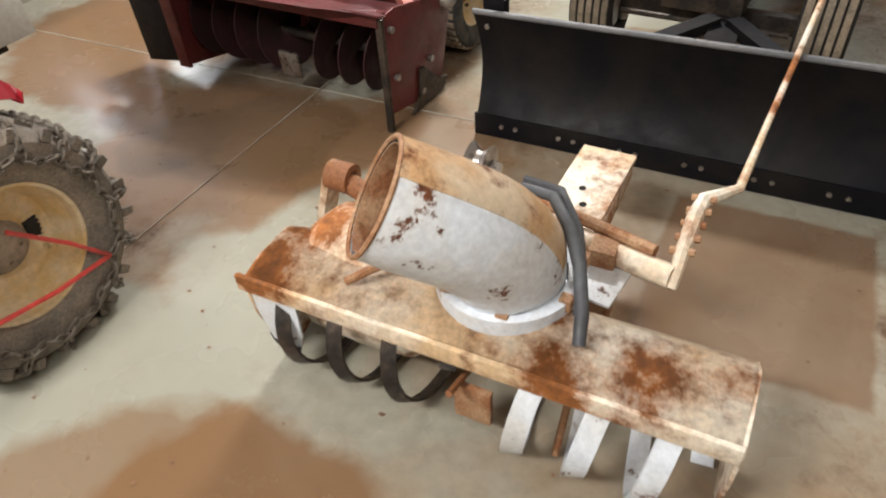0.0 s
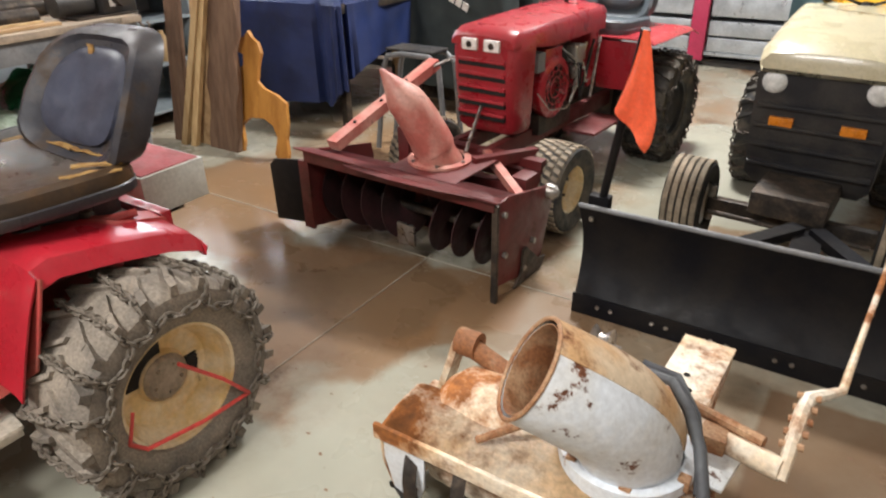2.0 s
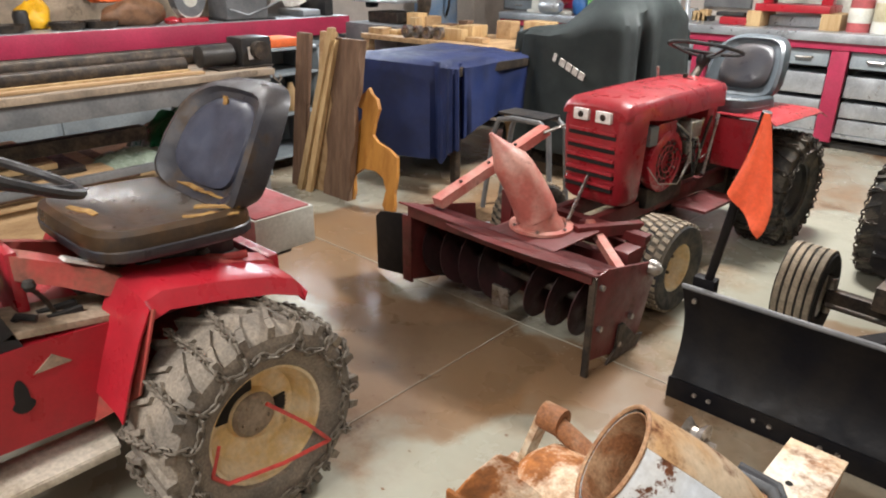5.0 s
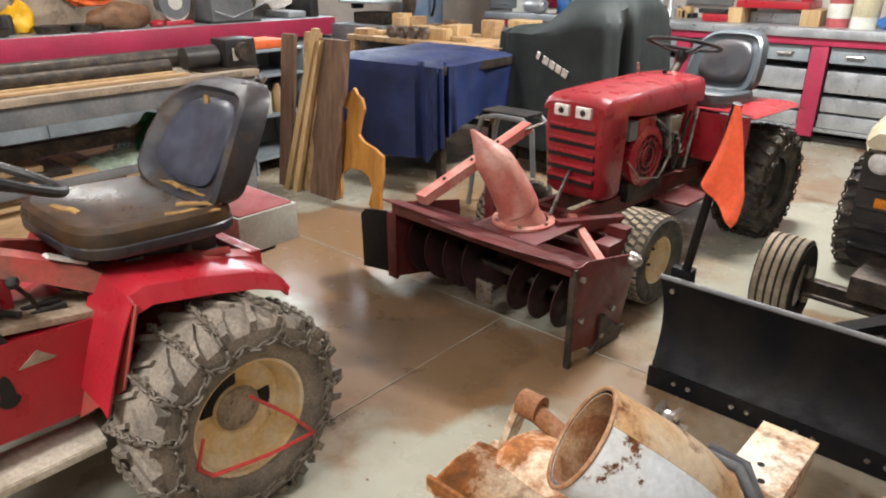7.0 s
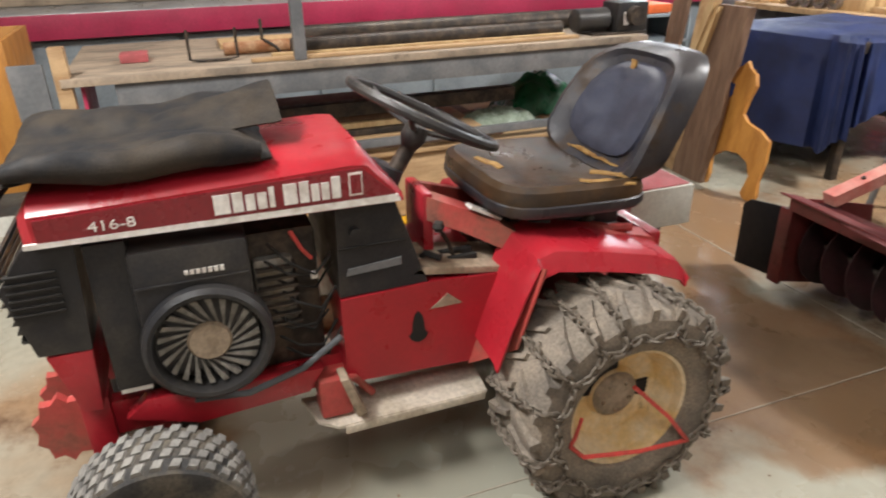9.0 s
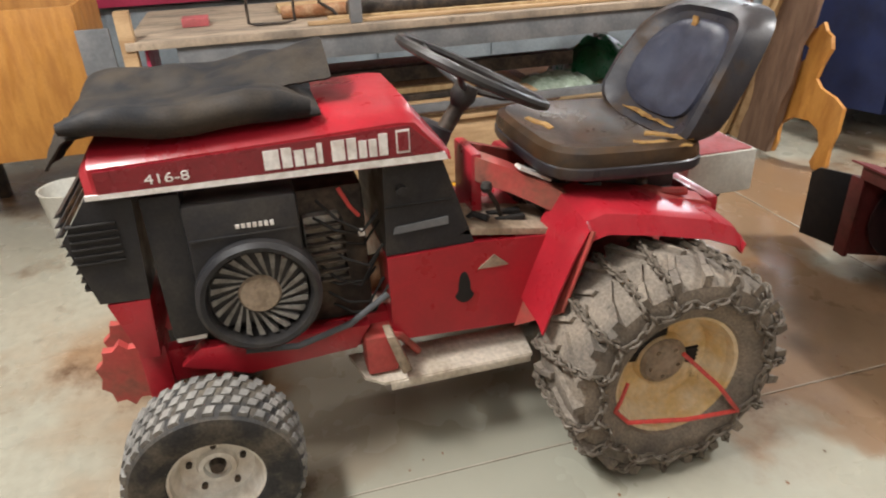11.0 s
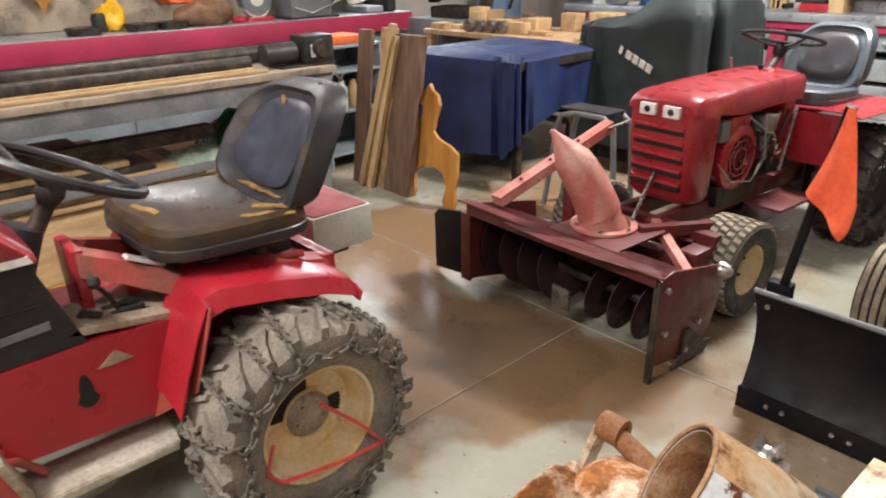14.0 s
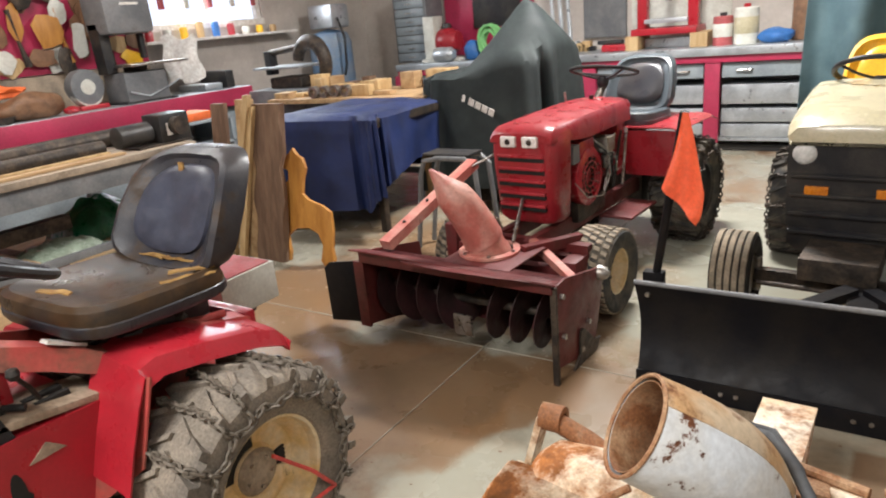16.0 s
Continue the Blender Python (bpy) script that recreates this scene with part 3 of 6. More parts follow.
def tractor_seat(parent, cx, y0, y1, z, back_y, top, half, vinyl, inset, worn=True):
    """A moulded bucket seat: cushion, back and raised panel."""
    n = 24

    def rr(hx, hy, cy, zz):
        out = []
        for k in range(n):
            a = 2 * math.pi * k / n
            c, s = math.cos(a), math.sin(a)
            e = 0.45 if hx > half * .75 else .45 + .55 * (1 - hx / half)
            out.append((cx + hx * math.copysign(abs(c) ** e, c), cy + hy * math.copysign(abs(s) ** e, s), zz))
        return out
    cy, hy = (y0 + y1) / 2, (y1 - y0) / 2
    rings = [rr(half * .8, hy * .8, cy, z - .062), rr(half * .95, hy * .95, cy, z - .055), rr(half, hy, cy, z - .03), rr(half * 1.0, hy, cy, z - .005), rr(half * .98, hy * .98, cy, z + .015),
             rr(half * .9, hy * .9, cy, z + .025), rr(half * .72, hy * .72, cy, z + .008), rr(half * .45, hy * .45, cy + .01, z - .008), rr(half * .1, hy * .1, cy + .02, z - .012)]
    rings = [[(x, y, zz - .05 * (y - y0)) for x, y, zz in r] for r in rings]
    seat = part("seat_cushion", loft(rings), M_SEATBROWN if worn else vinyl, parent, "cracked black vinyl cushion worn brown" if worn else "")
    bm = loft([rr(half * .99, hy * .99, cy, z - .05), rr(half * 1.012, hy * 1.012, cy, z - .042), rr(half * 1.012, hy * 1.012, cy, z - .022), rr(half * .99, hy * .99, cy, z - .016)])
    for v in bm.verts:
        v.co.z -= .05 * (v.co.y - y0)
    part("seat_edge", bm, vinyl, parent)
    # back
    lean = (back_y - y1 + .06)

    def br(hx, hz, off):
        out = []
        zc = (z + top) / 2 + .0
        for k in range(n):
            a = 2 * math.pi * k / n
            c, s = math.cos(a), math.sin(a)
            e = .5 if hx > half * .75 else min(1, .5 + .6 * (1 - hx / half))
            zz = zc + hz * math.copysign(abs(s) ** e, s)
            f = (zz - z) / (top - z)
            wx = hx * (1 - .16 * max(0, f) ** 2)
            out.append((cx + wx * math.copysign(abs(c) ** e, c), y1 - .06 + lean * f + off - .05 * (hx / half) ** 2 * abs(c) ** 3 * (1 if off < .05 else .6), zz))
        return out
    hz = (top - z) / 2 + .03
    rings = [br(half * .78, hz * .84, .085), br(half * .96, hz * .97, .075), br(half, hz, .045), br(half * .985, hz * .985, .0), br(half * .9, hz * .9, -.014),
             br(half * .78, hz * .8, .004), br(half * .5, hz * .5, .008), br(half * .08, hz * .08, .008)]
    part("backrest", loft(rings), vinyl, parent)
    rings = [br(half * .72, hz * .72, .012), br(half * .69, hz * .69, -.006), br(half * .6, hz * .6, -.017), br(half * .45, hz * .45, -.02), br(half * .25, hz * .25, -.018), br(half * .05, hz * .05, -.017)]
    part("back_panel", loft(rings), inset, parent, "smooth raised back pad")
    if worn:
        bm = bmesh.new()
        rnd = random.Random(4)
        for (x, y, zz, L, w, ang) in ((cx + .17, y1 - .10, z + .018, .06, .016, .9), (cx + .205, y1 - .14, z + .012, .07, .014, 1.1), (cx + .08, y1 - .05, z + .02, .1, .012, .1),
                                      (cx - .12, y1 - .05, z + .02, .12, .012, -.1), (cx + .02, y0 + .06, z + .03, .05, .01, .3)):
            c, s = math.cos(ang), math.sin(ang)
            def strip(u, v, x=x, y=y, zz=zz, L=L, w=w, c=c, s=s):
                a, b = (u - .5) * 2 * L, (v - .5) * 2 * w * (1 - .5 * abs(u - .5))
                return (x + a * c - b * s, y + a * s + b * c, zz + .008 + .006 * nz(a, b, x, 30) - .05 * (y - y0 + a * s))
            part("torn_foam", grid_sheet(strip, 10, 3, .004), M_FOAM, parent, "yellow foam showing through torn vinyl")
        bm = bmesh.new()
        yb = y1 - .06 + lean * .93
        def tear(u, v):
            return (cx - .03 + .02 * (u - .5) + .01 * math.sin(v * 9), yb - .018 + (v - .8) * .03, top - .14 + .13 * v)
        grid_sheet(tear, 3, 10, .006, bm)
        part("torn_seam", bm, M_FOAM, parent)


def steering_wheel(parent, c, r, tilt, base, rim_mat, spokes=3, tr=.013):
    c = Vector(c)
    t = radians(tilt)
    u, v = Vector((1, 0, 0)), Vector((0, math.cos(t), -math.sin(t)))
    nrm = u.cross(v)
    wh = part("steering_wheel", tube([c + r * (math.cos(k * math.pi / 18) * u + math.sin(k * math.pi / 18) * v) for k in range(36)], tr, 8, closed=True), rim_mat, parent)
    low = c - nrm * .045
    for k in range(spokes):
        a = 2 * math.pi * k / spokes + math.pi / 2
        part("spoke", tube([low, low.lerp(c, .3) + r * .5 * (math.cos(a) * u + math.sin(a) * v), c + r * .97 * (math.cos(a) * u + math.sin(a) * v)], .008, 6), rim_mat, wh)
    part("wheel_hub", tube([low - nrm * .05, low - nrm * .02, low + nrm * .012], [.02, .034, .03], 14), rim_mat, wh)
    part("steering_column", tube([base, low - nrm * .04], [.026, .02], 12), M_DARK, parent)


tA = thing("garden_tractor", (AX, 1.6, 0), "bright red garden tractor with black seat and chained rear tyres", "tractor", "garden tractors")
wA = wheel("rear_wheel", (-.965, 1.607, .285), .283, .165, .25, M_RIM, M_RUBBER, "chevron", tA, 1, 15, 1)
# red rubber cord hooked across the rim
xr = -.965 + .25 * .5
part("elastic_cord", tube([(xr - .01, 1.43, .235), (xr + .006, 1.46, .205), (xr + .012, 1.62, .175), (xr + .008, 1.776, .158)], .006, 6), M_CORD, wA)
part("elastic_cord", tube([(xr + .008, 1.776, .158), (xr + .012, 1.70, .26), (xr - .01, 1.60, .365)], .006, 6), M_CORD, wA)
part("elastic_cord", tube([(xr - .01, 1.43, .235), (xr, 1.435, .27), (xr - .015, 1.46, .31)], .005, 6), M_CORD, wA)
wheel("rear_wheel", (2 * AX + .965, 1.607, .285), .283, .165, .25, M_RIM, M_RUBBER, "chevron", tA, -1, 15, 2)
wheel("front_wheel", (-1.02, .495, .203), .198, .105, .16, M_RIMW, M_RUBBERB, "block", tA, 1, lug_mat=M_TREADG)
wheel("front_wheel", (2 * AX + 1.02, .495, .203), .198, .105, .16, M_RIMW, M_RUBBERB, "block", tA, -1, lug_mat=M_TREADG)
part("front_axle", box(AX - .25, AX + .25, .47, .53, .17, .225), M_REDDULL, tA)
part("rear_axle", rod((AX - .36, 1.607, .285), (AX + .36, 1.607, .285), .03, 14), M_DARK, tA)
part("transaxle", box(AX - .12, AX + .12, 1.42, 1.8, .2, .46, .03), M_REDDULL, tA)
part("frame_rail", box(AX + .1, AX + .14, .36, 1.6, .33, .42), M_RED, tA)
part("frame_rail", box(AX - .14, AX - .1, .36, 1.6, .33, .42), M_RED, tA)
# hood: cross-sections from front to rear
hood_rings = []
for y, zt, zc, zb, hw in ((.355, .905, .90, .845, .185), (.375, .935, .918, .845, .205), (.48, .947, .922, .843, .21), (.75, .955, .932, .838, .212), (1.0, .962, .942, .834, .213), (1.035, .958, .938, .834, .213), (1.115, .855, .848, .832, .21)):
    hood_rings.append([(AX + hw, y, zb), (AX + hw, y, zc - .012), (AX + hw - .012, y, zc), (AX + hw * .7, y, zt - .002), (AX, y, zt), (AX - hw * .7, y, zt - .002), (AX - hw + .012, y, zc), (AX - hw, y, zc - .012), (AX - hw, y, zb)])
hood = part("hood", loft(hood_rings), M_RED, tA, "glossy red sheet-metal hood")
xs = AX + .213


def on_side(y, f):
    """height on the hood's side: f from 0 at the lower edge to 1 at the crease"""
    lo = .845 - .012 * (y - .36) / .75
    hi = .905 + .026 * (y - .36) / .68
    return lo + f * (hi - lo)


bm = prism([(.385, on_side(.385, .2)), (.385, on_side(.385, .93)), (1.02, on_side(1.02, .93)), (1.095, on_side(1.095, .2))], 0, xs - .003, xs + .0035, 0)
part("side_decal", bm, M_DECAL, hood)
bm = prism([(.36, on_side(.36, .02)), (.36, on_side(.36, .19)), (1.1, on_side(1.1, .19)), (1.108, on_side(1.108, .02))], 0, xs - .003, xs + .004, 0)
part("pale_stripe", bm, M_WHITE, hood)
x = .71
for wds in ((.032, .021, .019, .019, .011), (.028, .02, .017, .017, .019)):
    for i, wl in enumerate(wds):
        hgt = .62 if i in (0, 1, 4) and wds[0] > .021 or i == 0 else .5
        bm = prism([(x, on_side(x, .30)), (x, on_side(x, .30 + hgt * .85)), (x + wl, on_side(x, .30 + hgt * .85)), (x + wl, on_side(x, .30))], 0, xs + .0035, xs + .0055, 0)
        part("lettering_bar", bm, M_WHITE, hood)
        x += wl + .005
    x += .014
bm = prism([(x, on_side(x, .3)), (x, on_side(x, .85)), (x + .03, on_side(x, .85)), (x + .03, on_side(x, .3))], 0, xs + .0035, xs + .0055, 0)
part("badge_plate", bm, M_WHITE, hood)
bm = prism([(x + .003, on_side(x, .35)), (x + .003, on_side(x, .8)), (x + .027, on_side(x, .8)), (x + .027, on_side(x, .35))], 0, xs + .0055, xs + .0065, 0)
part("badge_mark", bm, M_DECAL, hood)
text = bpy.data.curves.new("model_number", "FONT")
text.body, text.size, text.extrude = "416-8", .036, .0008
drawn = bpy.data.objects.new("text", text)
numbers = bpy.data.meshes.new_from_object(drawn)
bpy.data.objects.remove(drawn)
numbers.materials.clear()
numbers.materials.append(M_WHITE)
model = new("model_number", numbers)
model.parent = hood
model.location = (xs + .0045, .475, on_side(.475, .34))
model.rotation_euler = (radians(90), 0, radians(90))
model.scale = (1.05, .8, 1)
# grille and lower nose
g = part("grille", loft([[(AX + .2 * k, y, z) for y, z in ((.35, .84), (.44, .835), (.425, .6), (.325, .605), (.292, .76))] for k in (-1, -.97, .97, 1)]), M_BLACK, tA, "black plastic grille shell")
for i in range(6):
    z = .70 + .017 * i
    part("grille_slot", box(AX + .19, AX + .206, .305, .40, z, z + .007, .002), M_RUBGAP, g)
for i in range(9):
    z = .63 + .022 * i
    part("grille_slat", prism([(.29 + .03 * abs(z - .76) / .16, z), (.275 + .03 * abs(z - .76) / .16, z), (.3, z + .012)], 0, AX - .18, AX + .18, 0), M_BLACK, g)
part("lower_nose", prism([(.335, .6), (.425, .6), (.415, .445), (.375, .45)], 0, AX - .2, AX + .2, .006), M_RED, tA)
# engine
part("engine_block", box(AX - .15, AX + .14, .5, .92, .42, .78, .02), M_DARK, tA)
part("radiator_panel", box(AX + .12, AX + .195, .45, .53, .48, .83, .006), M_BLACK, tA)
part("engine_shroud", box(AX + .10, AX + .215, .525, .765, .50, .805, .014), M_BLACK, tA, "black engine blower shroud")
FC = (AX + .215, .655, .575)
fh = part("fan_housing", lathe([(.128, -.10), (.14, -.02), (.138, .02), (.128, .03), (.118, .028), (.112, .0), (.112, -.03), (.0, -.03)], FC, 48), M_BLACK, tA, "round black flywheel fan housing")
part("fan_hub", lathe([(.0, .008), (.042, .008), (.048, .0), (.048, -.03)], FC, 28), M_CREAMPLATE, fh)
for k in range(22):
    a = 2 * math.pi * k / 22
    c, s = math.cos(a), math.sin(a)
    c2, s2 = math.cos(a + .34), math.sin(a + .34)
    cx, cy, cz = FC
    bm = bmesh.new()
    hexa(bm, [(cx - .022, cy + .048 * c, cz + .048 * s), (cx - .022, cy + .106 * c2, cz + .106 * s2), (cx - .022, cy + .106 * c2 - .005 * s2, cz + .106 * s2 + .005 * c2), (cx - .022, cy + .048 * c - .004 * s, cz + .048 * s + .004 * c),
              (cx + .004, cy + .048 * c + .006 * s, cz + .048 * s - .006 * c), (cx + .008, cy + .106 * c2 + .008 * s2, cz + .106 * s2 - .008 * c2), (cx + .008, cy + .106 * c2 - .006 * s2, cz + .106 * s2 + .006 * c2), (cx + .004, cy + .048 * c + .002 * s, cz + .048 * s - .002 * c)])
    part("fan_blade", bm, M_FAN, fh)
for i in range(7):
    part("shroud_bar", box(AX + .2155, AX + .218, .63 + .012 * i, .638 + .012 * i, .742 - .0005 * i, .751, 0), M_WHITE, tA)
part("shroud_seam", box(AX + .2155, AX + .219, .53, .76, .722, .728, .001), M_BLACK, tA)
part("cylinder_head", box(AX + .05, AX + .16, .77, .86, .54, .72, .015), M_ALU, tA)
for i in range(7):
    part("cooling_fin", box(AX + .03, AX + .175, .775, .865, .55 + .024 * i, .557 + .024 * i, .002), M_DARK, tA)
part("carburettor", lathe([(.0, -.04), (.035, -.04), (.04, 0), (.03, .04), (0, .04)], (AX + .08, .87, .7), 16, axis="z"), M_ALU, tA)
part("muffler", lathe([(.0, -.09), (.045, -.09), (.05, -.07), (.05, .07), (.045, .09), (0, .09)], (AX + .02, .90, .47), 18, axis="y"), M_RUST, tA)
rnd = random.Random(11)
for i in range(8):
    p = Vector((AX + .15 + .03 * rnd.random(), .79 + .03 * rnd.random(), .76 - .04 * i))
    q = Vector((AX + .12 + .06 * rnd.random(), .93 + .03 * rnd.random(), .66 - .03 * i + .1 * rnd.random()))
    part("cable", tube([p, p.lerp(q, .3) + Vector((.02, 0, -.03)), p.lerp(q, .7) + Vector((.015, 0, -.05)), q], .0035, 6), M_RUBGAP, tA)
part("cable", tube([(AX + .16, .86, .78), (AX + .18, .88, .74), (AX + .17, .9, .71)], .005, 6), M_CORD, tA)
part("cable_clip", box(AX + .165, AX + .18, .895, .91, .66, .675, .003), M_WHITE, tA)
part("fuel_line", tube([(AX + .2, .60, .42), (AX + .215, .72, .415), (AX + .2, .85, .44), (AX + .19, .95, .5)], .008, 8), M_HOSE, tA)
# dash tower
tower = part("dash_tower", loft([[(AX + s * .185, y, z) for y, z in ((.955, .6), (.962, .83), (1.1, .83), (1.175, .6))] for s in (-1, -.97, .97, 1)]), M_BLACK, tA, "black plastic dash side panel")
part("panel_seam", box(AX + .183, AX + .189, .96, 1.12, .722, .727, .001), M_RUBGAP, tower)
part("panel_decal", prism([(.975, .655), (.98, .672), (1.11, .682), (1.11, .662)], 0, AX + .184, AX + .1885, 0), M_GREYST, tower)
part("panel_knob", rod((AX + .185, 1.0, .765), (AX + .2, 1.0, .765), .012, 10), M_BLACK, tower)
part("body_side", loft([[(AX + s * .19, y, z) for y, z in ((.955, .36), (.955, .595), (1.18, .6), (1.37, .588), (1.32, .34))] for s in (-1, -.97, .97, 1)]), M_RED, tA, "red side panel with scuffs")
part("access_hole", prism([(1.145 + .022 * math.cos(a) * (1.25 if math.sin(a) < 0 else .75), .47 + (.034 if math.sin(a) < 0 else .055) * math.sin(a)) for a in [k * math.pi / 8 for k in range(16)]], 0, AX + .186, AX + .1925, 0), M_RUBGAP, tA)
part("warning_label", prism([(1.18, .525), (1.225, .56), (1.265, .525)], 0, AX + .186, AX + .1925, 0), M_CREAMPLATE, tA)
# shift plate and levers
sp = part("shift_plate", prism([(1.13, .625), (1.16, .64), (1.40, .60), (1.38, .585)], 0, AX + .02, AX + .185, .003), M_CREAMPLATE, tA, "dusty gear shift quadrant plate")
part("shift_slot", box(AX + .08, AX + .1, 1.24, 1.33, .60, .629, .002), M_RUBGAP, tA)
part("shift_slot", box(AX + .12, AX + .135, 1.25, 1.33, .60, .627, .002), M_RUBGAP, tA)
part("shift_lever", tube([(AX + .105, 1.28, .60), (AX + .11, 1.26, .66), (AX + .115, 1.235, .70)], .006, 8), M_DARK, tA)
part("shift_knob", lathe([(0, -.016), (.011, -.013), (.016, 0), (.012, .012), (0, .016)], (AX + .115, 1.232, .71), 14, axis="z"), M_BLACK, tA)
part("hydraulic_lever", tube([(AX + .10, 1.18, .62), (AX + .13, 1.19, .65), (AX + .16, 1.22, .645)], .009, 8), M_BLACK, tA)
# fender pan
for s in (1, -1):
    def fend(u, v, s=s):
        prof = ((1.30, .40), (1.335, .50), (1.375, .60), (1.41, .668), (1.46, .682), (1.6, .655), (1.75, .618), (1.83, .585), (1.855, .555))
        i = min(int(u * 8), 7)
        f = u * 8 - i
        y = prof[i][0] * (1 - f) + prof[i + 1][0] * f
        z = prof[i][1] * (1 - f) + prof[i + 1][1] * f
        x = .14 + v * .20
        drop = max(0, v - .82) / .18
        return (AX + s * (x - .012 * drop), y + (.0), z + .02 * (1 - v) - .045 * drop * (1 if 3 < u * 8 < 8 else .3))
    part("fender", grid_sheet(fend, 40, 12, .006), M_RED, tA, "scuffed red rear fender")
for s in (1, -1):
    def skirt(u, v, s=s):
        top = Vector((.187 + .155 * u, 1.375 + .045 * u, .602 + .056 * u))
        low = Vector((.187 + .145 * u, 1.285 + .07 * u, .33 + .115 * u))
        p = top.lerp(low, v)
        return (AX + s * p.x, p.y + .012 * math.sin(u * math.pi), p.z)
    part("fender_skirt", grid_sheet(skirt, 12, 12, .005), M_REDDULL, tA, "dust-covered red fender skirt")
part("seat_deck", prism([(1.40, .60), (1.42, .655), (1.45, .645), (1.82, .60), (1.84, .56), (1.42, .56)], 0, AX - .2, AX + .2, .004), M_DARK, tA)
RAIL = [(.05, 1.215, .79), (.085, 1.30, .757), (.15, 1.42, .70), (.18, 1.60, .677), (.18, 1.78, .64), (.165, 1.845, .615)]
for s in (1, -1):
    bm = loft([[(AX + s * (x - .028), y, z - .004), (AX + s * (x + .024), y, z - .012), (AX + s * (x + .03), y, z - .075), (AX + s * (x - .03), y, z - .07)] for x, y, z in RAIL])
    part("pan_rail", bm, M_REDDULL, tA)
part("pan_front", box(AX - .075, AX + .075, 1.205, 1.235, .55, .785, .01), M_RED, tA)
part("pan_rear", box(AX - .19, AX + .19, 1.825, 1.865, .545, .62, .012), M_RED, tA)
part("console_label", prism([(1.31, .752), (1.318, .757), (1.40, .713), (1.395, .707)], 0, AX + .10, AX + .135, 0), M_WHITE, tA)
part("seat_base", box(AX - .13, AX + .13, 1.44, 1.76, .64, .725, .012), M_BLACK, tA)
part("seat_bracket", box(AX + .11, AX + .16, 1.45, 1.53, .655, .70, .008), M_BLACK, tA)
part("seat_hinge", box(AX - .1, AX + .1, 1.42, 1.48, .65, .7, .006), M_BLACK, tA)
for s in (-.12, .12):
    part("seat_spring", lathe([(.018, 0), (.024, .01), (.018, .02), (.024, .03), (.018, .04), (.024, .05), (.018, .06)], (AX + s, 1.66, .635), 12, axis="z"), M_DARK, tA)
part("seat_lever", tube([(AX + .1, 1.62, .655), (AX + .17, 1.7, .65), (AX + .19, 1.76, .65)], .012, 8), M_REDDULL, tA)
tractor_seat(tA, AX, 1.35, 1.80, .795, 1.90, 1.06, .245, M_SEAT, M_SEATBLUE)
steering_wheel(tA, (AX, 1.24, .97), .195, 27, (AX, 1.07, .70), M_BLACK)
part("column_shroud", tube([(AX, 1.06, .7), (AX, 1.14, .85)], [.06, .045], 14), M_BLACK, tA)
# footboards and pedal
for s in (1, -1):
    part("footboard", prism([(AX + s * .09, .845), (AX + s * .2, .87), (AX + s * .238, .915), (AX + s * .24, 1.315), (AX + s * .1, 1.33)], 2, .262, .272, .002), M_BOARD, tA, "mud-caked steel footboard")
    part("footboard_lip", box(AX + s * .238 - .004, AX + s * .238 + .004, .93, 1.31, .245, .268, .002), M_BOARD, tA)
part("brake_pedal", prism([(.96, .30), (.985, .31), (.945, .42), (.925, .42)], 0, AX + .2, AX + .26, .005), M_CREAMPLATE, tA)
part("pedal_arm", tube([(AX + .17, 1.02, .30), (AX + .2, .97, .38), (AX + .22, .94, .40)], .01, 8), M_REDDULL, tA)
part("pedal_bracket", box(AX + .13, AX + .21, .88, .96, .28, .39, .01), M_REDDULL, tA)
part("belly_plate", prism([(.45, .40), (.5, .44), (.9, .42), (.86, .36), (.6, .345)], 0, AX + .15, AX + .19, .003), M_RED, tA)
part("front_bracket", prism([(.36, .45), (.42, .45), (.42, .22), (.36, .26)], 0, AX + .08, AX + .16, .004), M_RED, tA)
part("engine_label", box(AX + .188, AX + .193, .455, .52, .47, .53, .001), M_WHITE, tA)
part("starter", rod((AX + .16, .47, .56), (AX + .16, .56, .56), .03, 14), M_DARK, tA)
# toothed red hitch plate at the nose
pts = []
for k in range(20):
    a = 2 * math.pi * k / 20
    r = .07 if k % 2 else .055
    pts.append((.30 + r * math.cos(a), .33 + 1.35 * r * math.sin(a)))
part("hitch_plate", prism(pts, 0, AX + .05, AX + .075, .002), M_REDDULL, tA, "notched red hitch bracket")
part("hitch_plate", prism(pts, 0, AX - .075, AX - .05, .002), M_REDDULL, tA, "notched red hitch bracket")
part("kingpin", rod((AX + .19, .465, .18), (AX + .19, .465, .33), .018, 10), M_DARK, tA)
# weight box at the rear
part("weight_box", box(AX - .42, AX - .07, 1.95, 2.19, .49, .625, .004), M_BOXW, tA, "white wooden box with a red top")
part("weight_box_lid", box(AX - .41, AX - .08, 1.96, 2.18, .612, .63, .006), M_PINKTOP, tA)
part("weight_bracket", box(AX - .3, AX - .12, 1.78, 2.12, .455, .49), M_DARK, tA)

# black canvas seat cover lying on the hood
cl = bmesh.new()


def bag(u, v):
    y = .30 + .54 * u
    x = AX - .22 + .40 * v
    edge = min(u, 1 - u, v, 1 - v)
    h = .035 * min(1, edge * 9) ** .5 + .03 * max(0, math.sin(u * 3.1)) * (.6 + .4 * math.sin(v * 5 + u * 4)) + .045 * max(0, v < .5) * math.sin(v * 6.2) * u + .02 * nz(x, y, 1, 9)
    if u < .08:
        h -= .06 * (1 - u / .08)
    return (x + .03 * nz(y, x, 3, 5), y, .952 + max(h, .004 if u > .08 else -.1))


